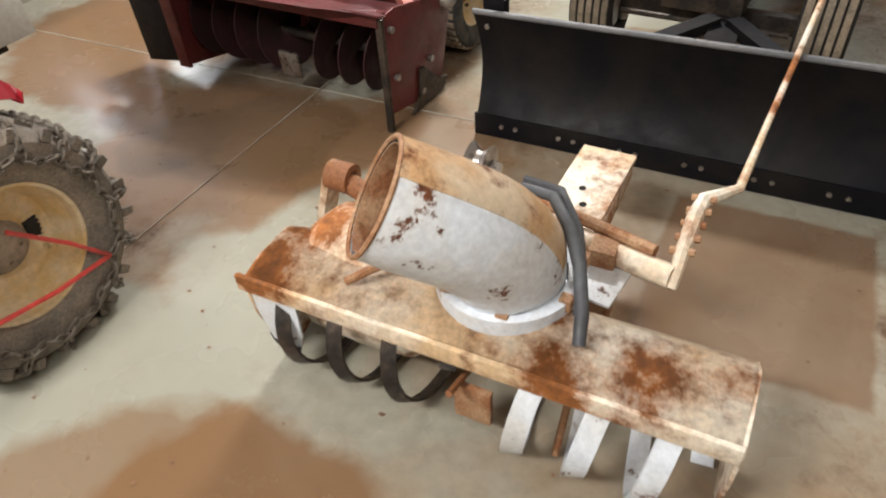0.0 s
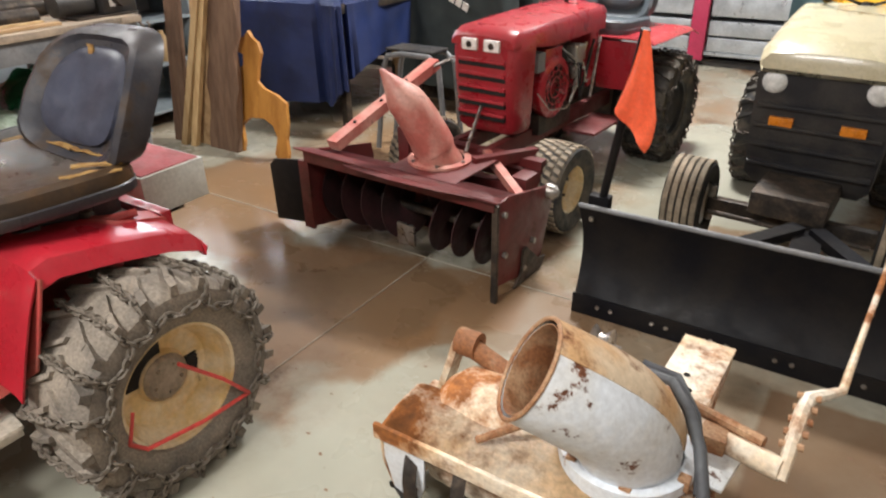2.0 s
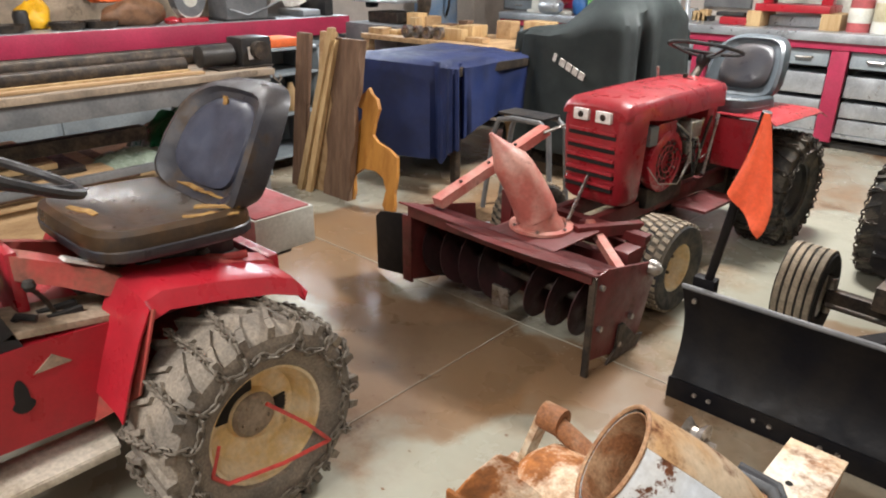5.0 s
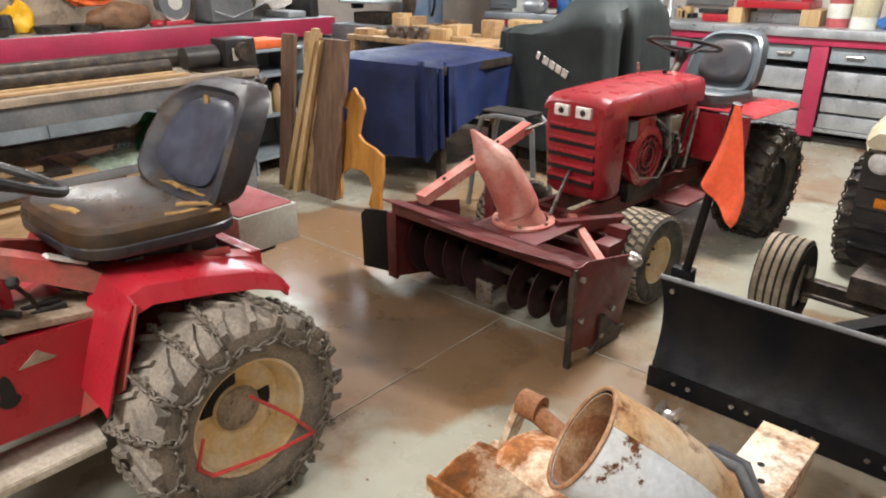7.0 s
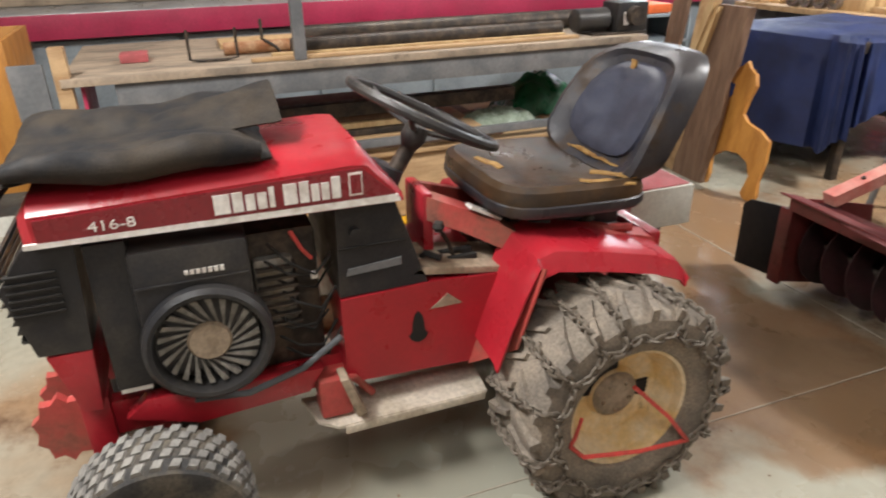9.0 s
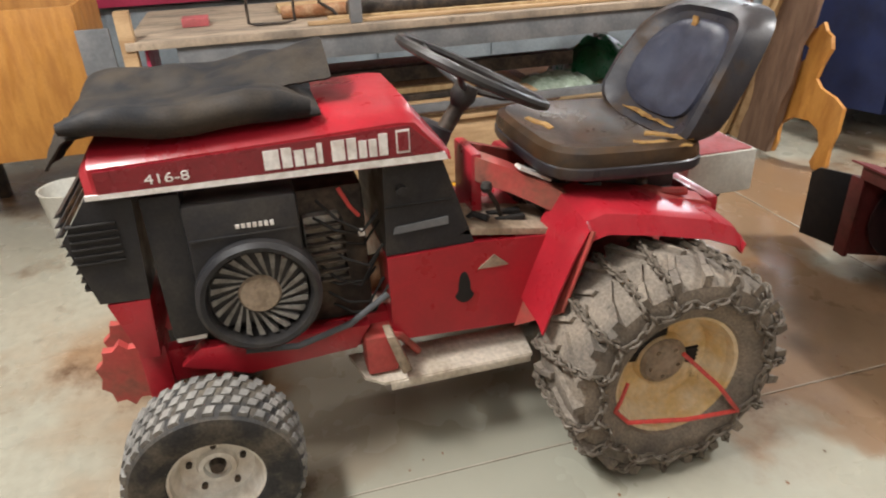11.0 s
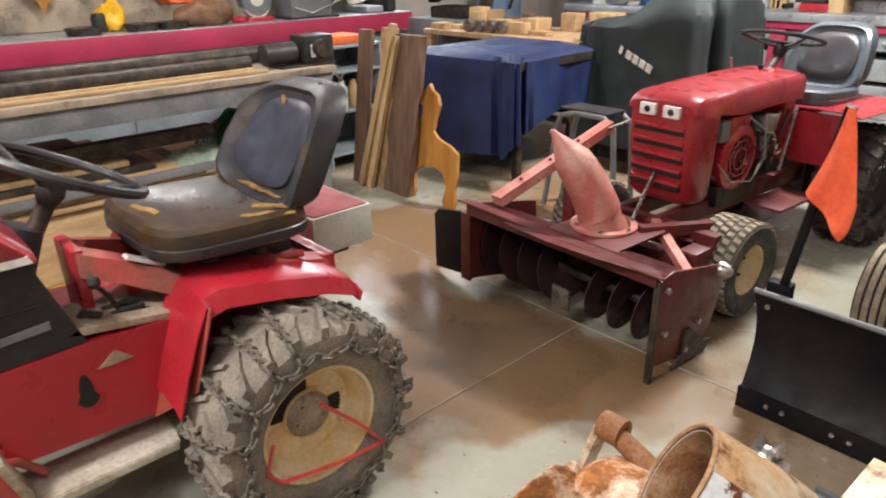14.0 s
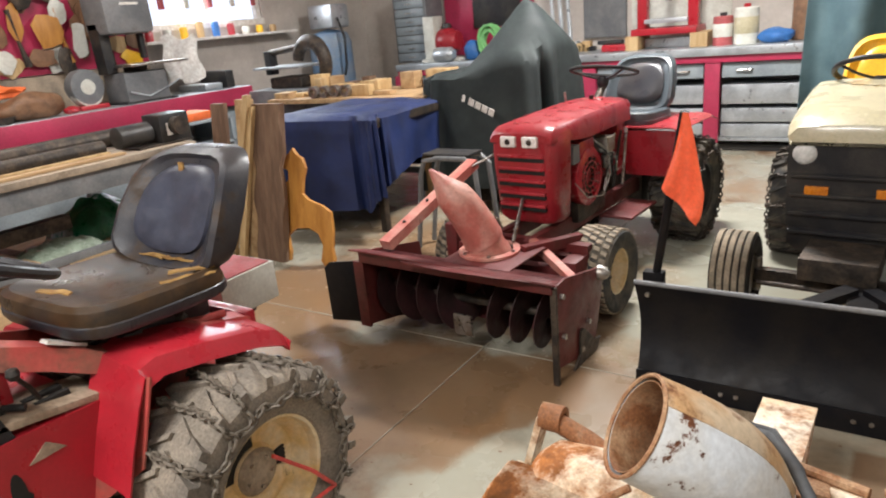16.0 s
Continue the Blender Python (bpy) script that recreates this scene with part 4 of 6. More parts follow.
grid_sheet(bag, 44, 30, 0, cl)
bmesh.ops.solidify(cl, geom=cl.faces[:], thickness=.006)
cover = thing("canvas_bag", (AX, .6, .95), "crumpled black canvas bag lying on the tractor hood", "bag")
part("bag_body", cl, M_CLOTHBLK, cover)
part("bag_roll", tube([(AX + .185, .34 + .06 * i, .955 + .03 + .008 * math.sin(i * 1.3)) for i in range(9)], [.012, .026, .032, .034, .033, .034, .036, .033, .018], 10), M_CLOTHBLK, cover)
part("bag_flap", grid_sheet(lambda u, v: (AX - .20 + .30 * v, .52 + .36 * u, .99 + .085 * u * math.sin(2.6 * (1 - v) + .3) + .006 * nz(u, v, 0, 8)), 20, 14, .004), M_CLOTHBLK, cover)

# ---- old red tractor with snow blower ----
BX = -.945
tB = thing("garden_tractor", (BX, 4.78, 0), "older red garden tractor with a grey seat and louvred grille", "tractor", "garden tractors")
wheel("rear_wheel", (BX + .36, 4.74, .295), .285, .15, .25, M_BLACK, M_RUBBERB, "chevron", tB, 1, 15, 5, M_DARK)
wheel("rear_wheel", (BX - .36, 4.74, .295), .285, .15, .25, M_BLACK, M_RUBBERB, "chevron", tB, -1, 15, 6, M_DARK)
wheel("front_wheel", (BX + .375, 3.52, .208), .2, .105, .205, M_RIM, M_RUBBERB, "block", tB, 1, lug_mat=M_TREAD)
wheel("front_wheel", (BX - .375, 3.52, .208), .2, .105, .205, M_RIM, M_RUBBERB, "block", tB, -1, lug_mat=M_TREAD)
part("front_axle", box(BX - .31, BX + .31, 3.49, 3.55, .2, .26, .008), M_REDBLOW, tB)
part("frame_rail", box(BX + .08, BX + .12, 3.3, 4.8, .30, .38), M_REDBLOW, tB)
part("frame_rail", box(BX - .12, BX - .08, 3.3, 4.8, .30, .38), M_REDBLOW, tB)
part("transaxle", box(BX - .14, BX + .14, 4.6, 5.0, .2, .5, .03), M_DARK, tB)
# grille shell, rounded, with five slots
gs = []
for z, hw, y0 in ((.405, .15, 3.50), (.435, .165, 3.475), (.68, .175, 3.455), (.77, .178, 3.455), (.825, .176, 3.462), (.842, .165, 3.49)):
    gs.append([(BX - hw, 3.72, z), (BX - hw, y0 + .05, z), (BX - hw + .02, y0 + .015, z), (BX - hw + .05, y0, z), (BX + hw - .05, y0, z), (BX + hw - .02, y0 + .015, z), (BX + hw, y0 + .05, z), (BX + hw, 3.62, z)])
gr = part("grille_shell", loft(gs), M_REDB, tB, "red louvred grille shell")
for i in range(5):
    z = .484 + .059 * i
    part("louvre", prism([(3.475, z + .03), (3.448, z + .024), (3.446, z + .012), (3.47, z + .008)], 0, BX - .125, BX + .125, .002), M_REDB, gr)
    part("louvre_gap", box(BX - .125, BX + .125, 3.44 + .012, 3.47, z - .008, z + .009, .001), M_RUBGAP, gr)
for s in (-1, 1):
    hl = part("headlight", box(BX + s * .058 - .04, BX + s * .058 + .04, 3.438, 3.46, .782, .832, .006), M_WHITE, tB, "square white headlight frame")
    part("bulb_lens", lathe([(0, -.004), (.013, -.003), (.017, .004)], (BX + s * .058, 3.438, .807), 16, axis="y"), M_DARK, hl)
hr = []
for y, zt, hw in ((3.455, .842, .165), (3.47, .86, .17), (3.52, .876, .175), (3.8, .886, .178), (4.25, .892, .178), (4.33, .888, .176)):
    hr.append([(BX + hw, y, zt - .12 if y > 3.6 else max(zt - .1, .80)), (BX + hw, y, zt - .035), (BX + hw - .018, y, zt - .01), (BX + hw * .6, y, zt), (BX, y, zt + .004), (BX - hw * .6, y, zt), (BX - hw + .018, y, zt - .01), (BX - hw, y, zt - .035), (BX - hw, y, zt - .12 if y > 3.6 else max(zt - .1, .80))])
part("hood", loft(hr), M_REDB, tB, "long rounded red hood")
part("hood_ornament", rod((BX, 4.22, .885), (BX, 4.22, .915), .012, 10), M_DARK, tB)
part("engine_block", box(BX - .13, BX + .1, 3.72, 4.12, .38, .75, .02), M_DARK, tB)
EC = (BX + .17, 3.83, .565)
es = part("engine_shroud", lathe([(.135, -.07), (.15, -.03), (.145, 0), (.12, .012), (.105, .01), (.1, -.02), (0, -.02)], EC, 36), M_REDB, tB, "red engine fan shroud")
part("shroud_upper", box(BX + .1, BX + .165, 3.74, 3.90, .58, .755, .012), M_REDB, tB)
for k in range(12):
    a = 2 * math.pi * k / 12
    part("fan_fin", rod((EC[0] - .005, EC[1] + .035 * math.cos(a), EC[2] + .035 * math.sin(a)), (EC[0] + .004, EC[1] + .098 * math.cos(a), EC[2] + .098 * math.sin(a)), .006, 6), M_DARK, es)
for r in (.05, .08):
    part("fan_ring", tube([(EC[0] + .006, EC[1] + r * math.cos(k * math.pi / 10), EC[2] + r * math.sin(k * math.pi / 10)) for k in range(20)], .004, 6, closed=True), M_REDB, es)
part("fuel_bowl", lathe([(0, -.03), (.025, -.03), (.028, .03), (0, .03)], (BX + .17, 4.03, .60), 14, axis="z"), M_ALU, tB)
part("carburettor", box(BX + .11, BX + .19, 4.0, 4.1, .65, .73, .012), M_ALU, tB)
part("battery", box(BX + .1, BX + .17, 3.66, 3.73, .66, .75, .006), M_GREYST, tB)
rnd = random.Random(3)
for i in range(9):
    p = Vector((BX + .18, 3.86 + .02 * i, .745 - .02 * i))
    q = Vector((BX + .16 + .04 * rnd.random(), 3.92 + .3 * rnd.random(), .44 + .2 * rnd.random()))
    part("cable", tube([p, p.lerp(q, .35) + Vector((.04, 0, .02)), p.lerp(q, .7) + Vector((.03, -.03, -.04)), q], .003, 6), M_ALU if i % 3 == 0 else M_RUBGAP, tB)
part("cable", tube([(BX + .19, 3.63, .58), (BX + .23, 3.68, .5), (BX + .235, 3.84, .47), (BX + .23, 3.95, .56), (BX + .2, 3.96, .75)], .003, 6), M_ALU, tB)
for i in range(4):
    part("linkage_rod", rod((BX + .14 + .02 * i, 3.95 + .07 * i, .45), (BX + .15, 4.1 + .08 * i, .72), .008, 8), M_STEEL if i % 2 else M_DARK, tB)
part("oil_pan", box(BX - .1, BX + .16, 3.72, 4.05, .34, .45, .03), M_DARK, tB)
part("dash_panel", box(BX - .15, BX + .15, 4.22, 4.32, .48, .84, .01), M_REDB, tB)
part("footrest", box(BX + .14, BX + .32, 4.0, 4.35, .3, .315, .003), M_REDBLOW, tB)
part("footrest", box(BX - .32, BX - .14, 4.0, 4.35, .3, .315, .003), M_REDBLOW, tB)
part("fender_front", box(BX + .13, BX + .41, 4.37, 4.39, .45, .70, .004), M_REDB, tB)
for s in (1, -1):
    part("fender", grid_sheet(lambda u, v, s=s: (BX + s * (.12 + .31 * v), 4.37 + .70 * u, .718 - .012 * u - .035 * max(0, u - .85) / .15 - .018 * max(0, v - .9) / .1), 20, 12, .006), M_REDB, tB)
part("seat_support", box(BX - .12, BX + .12, 4.5, 4.85, .64, .70, .01), M_DARK, tB)
tractor_seat(tB, BX + .03, 4.42, 4.86, .765, 4.93, 1.035, .215, M_SEATGREY, M_SEAT, worn=False)
steering_wheel(tB, (BX - .02, 4.43, 1.02), .185, 14, (BX - .02, 4.27, .82), M_BLACK, tr=.010)
part("throttle_lever", tube([(BX - .16, 4.3, .6), (BX - .17, 4.25, .88), (BX - .17, 4.24, .93)], .008, 8), M_STEEL, tB)
settle(tB, turn=-4.5)

# snow blower on its front
sb = thing("snow_blower", (-1.08, 3.0, 0), "faded red single-stage snow blower mounted on the tractor", "snow blower")
X0, X1 = -1.57, -.61
shell = bmesh.new()
prof = [(2.80, .425), (2.86, .428), (2.94, .41), (3.04, .365), (3.11, .30), (3.14, .22), (3.14, .12), (3.08, .06)]
loft([[(X0, y, z) for y, z in prof], [(X1, y, z) for y, z in prof]], shell, False, False, closed=False)
bmesh.ops.solidify(shell, geom=shell.faces[:], thickness=.008)
part("housing", shell, M_REDBLOW, sb)
lip = grid_sheet(lambda u, v: (X0 - .03 + (X1 - X0 + .06 - .16 * max(0, v - .3) * (u > .97)) * u, 2.74 + .11 * v, .475 - .012 * u - .035 * v), 30, 6, .006)
part("top_lip", lip, M_REDBLOW, sb, "weathered sheet-metal front lip")
part("lip_drop", box(X0, X1, 2.765, 2.772, .405, .455, .001), M_REDBLOW, sb)
sidep = [(2.79, .07), (2.79, .43), (2.86, .44), (3.2, .365), (3.21, .29), (3.14, .06), (3.0, .025)]
part("side_plate", prism(sidep, 0, X1 - .004, X1 + .006, .002), M_REDBLOW, sb)
part("side_plate", prism(sidep, 0, X0 - .006, X0 + .004, .002), M_REDBLOW, sb)
part("edge_strip", box(X1 - .012, X1 + .012, 2.772, 2.79, .0, .43, .003), M_DARK, sb, "dark steel cutter strip")
part("edge_strip", box(X0 - .05, X0 + .01, 2.775, 2.79, .06, .40, .003), M_REDBLOW, sb)
fl = [(-1.86, .02), (-1.60, .06), (-1.60, .36), (-1.62, .385), (-1.83, .345), (-1.865, .31)]
part("rubber_flap", prism(fl, 1, 2.82, 2.832, .003), M_BLADE, sb, "black rubber side flap")
for z in (.1, .33):
    part("flap_bolt", rod((-1.615, 2.81, z), (-1.615, 2.82, z), .009, 8), M_STEEL, sb)
part("skid_shoe", prism([(2.9, .005), (3.12, .005), (3.16, .05), (3.1, .06), (3.0, .16), (2.97, .16), (2.96, .05)], 0, X1 + .008, X1 + .018, .002), M_DARK, sb)
for y, z in ((2.82, .38), (2.83, .2), (2.98, .07), (3.05, .17), (3.17, .33)):
    part("bolt", rod((X1 + .004, y, z), (X1 + .022, y, z), .012, 8), M_STEEL, sb)
part("idler_hub", lathe([(0, .05), (.012, .05), (.028, .035), (.034, .01), (.034, 0)], (X1, 3.18, .345), 18), M_STEEL, sb)
ax = part("auger_shaft", rod((X0, 2.97, .215), (X1, 2.97, .215), .022, 12), M_DARK, sb)


def flight(bm, xa, xb, turns, r0, r1, yc, zc, n, twist=1, phase=0.0, thick=.004):
    fn = lambda u, v: (xa + (xb - xa) * u, yc + (r0 + (r1 - r0) * v) * math.cos(twist * 2 * math.pi * turns * u + phase), zc + (r0 + (r1 - r0) * v) * math.sin(twist * 2 * math.pi * turns * u + phase))
    return grid_sheet(fn, n, 3, thick, bm)


part("auger_flight", flight(None, X0 + .02, -1.13, 3.7, .02, .155, 2.97, .215, 80, 1, 2.0), M_AUGER, sb, "dark spiral auger flight")
part("auger_flight", flight(None, -1.03, X1 - .02, 3.7, .02, .155, 2.97, .215, 80, -1, 2.0), M_AUGER, sb, "dark spiral auger flight")
part("auger_paddle", box(-1.12, -1.03, 2.83, 2.845, .10, .20, .004), M_STEEL, sb)
# discharge chute
ch = bmesh.new()
base, tip = Vector((-1.06, 3.06, .425)), Vector((-1.22, 2.90, .84))
d = (tip - base).normalized()
side = Vector((.65, -.76, 0)).normalized()
rings = []
for i in range(15):
    f = i / 14
    c = base.lerp(tip, f) + Vector((.02, .012, 0)) * math.sin(f * math.pi)
    u, w = frame_at(d if f > .1 else Vector((0, 0, 1)))
    r = .105 * (1 - .25 * f) * (1 if f < .7 else max(.1, 1 - ((f - .7) / .3) * .9))
    rings.append([tuple(c + r * (math.cos(2 * math.pi * k / 24) * u + .9 * math.sin(2 * math.pi * k / 24) * w)) for k in range(24)])
loft(rings, ch, False, True)
part("chute", ch, M_CHUTE, sb, "faded pink pointed discharge chute")
part("chute_ring", lathe([(.105, 0), (.135, 0), (.135, .012), (.105, .014)], (-1.06, 3.06, .425), 32, axis="z"), M_CHUTE, sb)
for k in range(6):
    a = k * math.pi / 3
    part("ring_bolt", rod((-1.06 + .12 * math.cos(a), 3.06 + .12 * math.sin(a), .435), (-1.06 + .12 * math.cos(a), 3.06 + .12 * math.sin(a), .447), .008, 6), M_STEEL, sb)
part("top_plate", box(-1.2, -.86, 2.86, 3.2, .415, .423, .002), M_REDBLOW, sb)
# lift boom and frame
def bar(p, q, w, h, material, name="bar", parent=None):
    p, q = Vector(p), Vector(q)
    u, v = frame_at(q - p)
    r = [[tuple(c + a * w / 2 * u + b * h / 2 * v) for a, b in ((-1, -1), (1, -1), (1, 1), (-1, 1))] for c in (p, q)]
    return part(name, loft(r), material, parent)


bar((-1.52, 2.90, .45), (-1.49, 3.62, .69), .06, .05, M_CHUTE, "lift_boom", sb)
for f in (.2, .45, .7):
    c = Vector((-1.52, 2.90, .45)).lerp(Vector((-1.49, 3.62, .69)), f)
    part("boom_hole", rod(c + Vector((.0, 0, .02)), c + Vector((0, -.005, .033)), .008, 8), M_RUBGAP, sb)
part("boom_rod", rod((-1.49, 3.55, .67), (-1.1, 3.95, .90), .008, 8), M_STEEL, sb)
part("boom_upright", box(-1.36, -1.3, 3.15, 3.19, .18, .5, .004), M_REDBLOW, sb)
bar((-.93, 3.12, .42), (-.80, 3.42, .40), .04, .05, M_REDBLOW, "frame_bar", sb)
bar((-1.25, 3.12, .40), (-1.18, 3.5, .36), .04, .05, M_REDBLOW, "frame_bar", sb)
bar((-1.3, 3.35, .38), (-.72, 3.35, .38), .05, .04, M_REDBLOW, "cross_bar", sb)
bar((-.62, 3.0, .36), (-.98, 3.3, .40), .035, .035, M_CHUTE, "frame_bar", sb)
part("crank_rod", rod((-1.0, 3.15, .42), (-1.13, 3.52, .60), .008, 8), M_STEEL, sb)
part("drive_belt_guard", box(-.8, -.72, 3.2, 3.4, .2, .36, .01), M_REDBLOW, sb)
part("hitch_frame", box(-1.2, -.8, 3.2, 3.26, .25, .32, .004), M_REDBLOW, sb)
for z in (.08, .12):
    bar((-1.1, 3.16, z), (-.75, 3.45, z + .1), .03, .02, M_DARK, "push_arm", sb)
settle(sb, .032, .012, -3.0, (1.0, 1.0, .945))

# ---- orange flag on a leaning post ----
fgt = thing("safety_flag", (-.42, 3.1, 0), "orange vinyl safety flag on a leaning dark pole", "flag")
P0, P1 = Vector((-.30, 3.02, .43)), Vector((-.19, 2.93, 1.065))
part("pole_clamp", box(-.345, -.27, 3.0, 3.045, .38, .45, .006), M_BLADE, fgt)
part("flag_pole", tube([P0 + (P0 - P1) * .04, P1], .015, 10), M_BLADE, fgt)


def flag(u, v):
    a = P1.lerp(Vector((-.25, 2.93, .81)), v)
    b = (P1 + Vector((.015, -.005, .0))).lerp(Vector((-.10, 2.91, .745)), min(1, v * 1.1)).lerp(Vector((-.135, 2.91, .685)), max(0, v - .75) * 4)
    p = a.lerp(b, u)
    return (p.x + .006 * math.sin(u * 7 + v * 3), p.y - .022 + .014 * math.sin(u * 9 + v * 4) * v, p.z)


part("flag_cloth", grid_sheet(flag, 24, 24, .0015), M_FLAG, fgt)
settle(fgt, .022, -.034, 0, (1, 1, .966))

# ---- black plough blade ----
pb = thing("plough_blade", (.35, 3.0, 0), "black steel snow plough blade with bolted cutting edge", "plough blade")
bx0, bx1 = -.345, 1.03


def blade(u, v):
    z = .02 + .395 * v
    y = 2.965 + .075 * math.sin(v * math.pi * .95) + .055 * v
    return (bx0 - .03 * v + (bx1 - bx0 + .06 * v) * u, y, z)


part("mouldboard", grid_sheet(blade, 24, 18, .009), M_BLADE, pb)
part("cutting_edge", box(bx0, bx1, 2.952, 2.962, .002, .085, .002), M_BLADE, pb)
part("top_edge", tube([(bx0 - .03, 3.027, .415), (bx1 + .03, 3.027, .415)], .010, 8), M_GREYST, pb, "worn bright top edge")
for i in range(7):
    for dx in (0, .05):
        x = bx0 + .1 + i * .2 + dx
        part("edge_bolt", rod((x, 2.953, .05), (x, 2.946, .05), .008, 8), M_STEEL, pb)
for z in (.28,):
    part("blade_bolt", rod((bx0 + .02, 3.03, .37), (bx0 + .02, 3.018, .37), .009, 8), M_STEEL, pb)
for x in (.05, .35, .65):
    part("rib", prism([(3.11, .06), (3.16, .12), (3.16, .3), (3.11, .36)], 0, x - .006, x + .006, .001), M_BLADE, pb)
bar((.35, 3.12, .2), (.33, 3.75, .24), .1, .06, M_BLADE, "push_frame", pb)
bar((-.05, 3.1, .22), (.3, 3.55, .26), .06, .04, M_BLADE, "push_frame", pb)
bar((.75, 3.1, .22), (.36, 3.55, .26), .06, .04, M_BLADE, "push_frame", pb)
settle(pb, .03, -.085, 0, (1, 1, .965))

# ---- cream and yellow tractor behind the blade ----
CX = .30
tC = thing("garden_tractor", (CX, 4.95, 0), "cream and yellow garden tractor with a black grille", "tractor", "garden tractors")
wheel("front_wheel", (CX - .40, 3.66, .205), .2, .1, .17, M_RIMW, M_RUBGAP, "rib", tC, -1, lug_mat=M_TREAD)
wheel("front_wheel", (CX + .40, 3.66, .205), .2, .1, .17, M_RIMW, M_RUBGAP, "rib", tC, 1, lug_mat=M_TREAD)
wheel("rear_wheel", (CX - .33, 4.95, .29), .285, .15, .22, M_YELLOW, M_RUBBERB, "chevron", tC, -1, 15, 8, M_DARK)
wheel("rear_wheel", (CX + .33, 4.95, .29), .285, .15, .22, M_YELLOW, M_RUBBERB, "chevron", tC, 1, 15, 9, M_DARK)
part("front_axle", box(CX - .32, CX + .32, 3.63, 3.69, .18, .25, .008), M_DARK, tC)
part("spindle", rod((CX - .31, 3.66, .14), (CX - .31, 3.66, .3), .018, 10), M_STEEL, tC)
part("tie_rod", rod((CX - .3, 3.58, .2), (CX + .3, 3.58, .2), .012, 8), M_DARK, tC)
part("frame", box(CX - .14, CX + .14, 3.5, 4.9, .26, .36, .01), M_DARK, tC)
gsh = part("grille_shell", loft([[(CX - hw, 4.1, z), (CX - hw, y0, z), (CX + hw, y0, z), (CX + hw, 4.1, z)] for z, hw, y0 in ((.29, .2, 3.90), (.34, .235, 3.86), (.55, .245, 3.845), (.80, .25, 3.85), (.815, .24, 3.87))]), M_BLACK, tC, "black grille with headlights and amber lamps")
for i in range(4):
    z = .38 + .085 * i
    part("grille_bar", prism([(3.86, z), (3.825, z + .006), (3.825, z + .02), (3.86, z + .03)], 0, CX - .23, CX + .23, .002), M_BLACK, gsh)
for s in (-1, 1):
    hl = part("headlight", lathe([(0, -.016), (.03, -.012), (.045, 0), (.05, .012), (.056, .012), (.056, .03)], (CX + s * .185, 3.845, .745), 24, axis="y"), M_LENS, tC, "round clear headlight")
    part("turn_lamp", box(CX + s * .13 - .045, CX + s * .13 + .045, 3.825, 3.85, .565, .605, .004), M_AMBER, tC, "amber turn lamp")
hr = []
for y, zt, hw in ((3.83, .835, .235), (3.85, .87, .25), (3.95, .91, .26), (4.3, .95, .265), (4.7, .985, .27), (4.74, .98, .265)):
    hr.append([(CX + hw, y, .80), (CX + hw + .005, y, zt - .05), (CX + hw - .03, y, zt - .012), (CX + hw * .5, y, zt), (CX, y, zt + .004), (CX - hw * .5, y, zt), (CX - hw + .03, y, zt - .012), (CX - hw - .005, y, zt - .05), (CX - hw, y, .80)])
part("hood", loft(hr), M_CREAM, tC, "smooth cream hood")
part("side_panel", box(CX - .25, CX + .25, 4.08, 4.72, .42, .80, .01), M_BLACK, tC)
for s in (-1, 1):
    part("fender", grid_sheet(lambda u, v, s=s: (CX + s * (.14 + .22 * v), 4.72 + .6 * u, .66 + .06 * math.sin(u * math.pi) - .03 * v), 16, 8, .006), M_YELLOW, tC)
tractor_seat(tC, CX, 4.75, 5.15, .80, 5.3, 1.13, .205, M_YELLOW, M_YELLOW, worn=False)
steering_wheel(tC, (CX, 4.70, 1.02), .19, 25, (CX, 4.6, .86), M_BLACK)
settle(tC, .045, -.36, -4, (1, .74, .955))

# ---- rusted white snow blower lying in front ----


def ribbon(xa, xb, turns, r, yc, zc, n, twist, phase, wide):
    """A flat bar wound round the auger's axis."""
    def fn(u, v):
        a = twist * 2 * math.pi * turns * u + phase
        rr = r - .012 * (v - .5)
        return (xa + (xb - xa) * u + wide * (v - .5), yc + rr * math.cos(a), zc + rr * math.sin(a))
    return grid_sheet(fn, n, 2, .007)


wbk = thing("snow_blower", (.18, 1.95, 0), "rust-eaten white snow blower attachment standing on the floor", "snow blower")
U0, U1 = -.325, .655
top = bmesh.new()
prof = [(1.742, .285), (1.75, .302), (1.80, .318), (1.86, .325), (1.905, .318), (1.96, .27), (2.0, .19), (2.0, .10), (1.95, .03)]
loft([[(U0 + (U1 - U0) * i / 12, y, z) for y, z in prof] for i in range(13)], top, False, False, closed=False)
bmesh.ops.solidify(top, geom=top.faces[:], thickness=.006)
part("housing", top, M_RUSTW, wbk, "rust-stained curved housing")
part("front_lip", box(U0 - .02, U1 + .005, 1.73, 1.742, .27, .312, .003), M_RUSTW, wbk)
ep = [(1.735, .298), (1.80, .315), (1.90, .316), (1.97, .26), (2.0, .1), (1.94, .02), (1.84, .005), (1.78, .07), (1.745, .19)]
part("end_plate", prism(ep, 0, U0 - .008, U0, .002), M_RUSTW, wbk, "chipped white end plate")
part("end_plate", prism(ep, 0, U1, U1 + .008, .002), M_RUSTW, wbk)
part("corner_plate", prism([(-.33, .285), (-.325, .21), (-.30, .12), (-.275, .09), (-.235, .10), (-.215, .16), (-.21, .28)], 1, 1.743, 1.749, .001), M_WHITEP, wbk, "chipped white corner plate")
# black strips along the lower edges of the corner and end plates
part("corner_wear", prism([(-.303, .125), (-.275, .085), (-.233, .095), (-.225, .125), (-.27, .115)], 1, 1.740, 1.743, 0), M_BLACK, wbk)
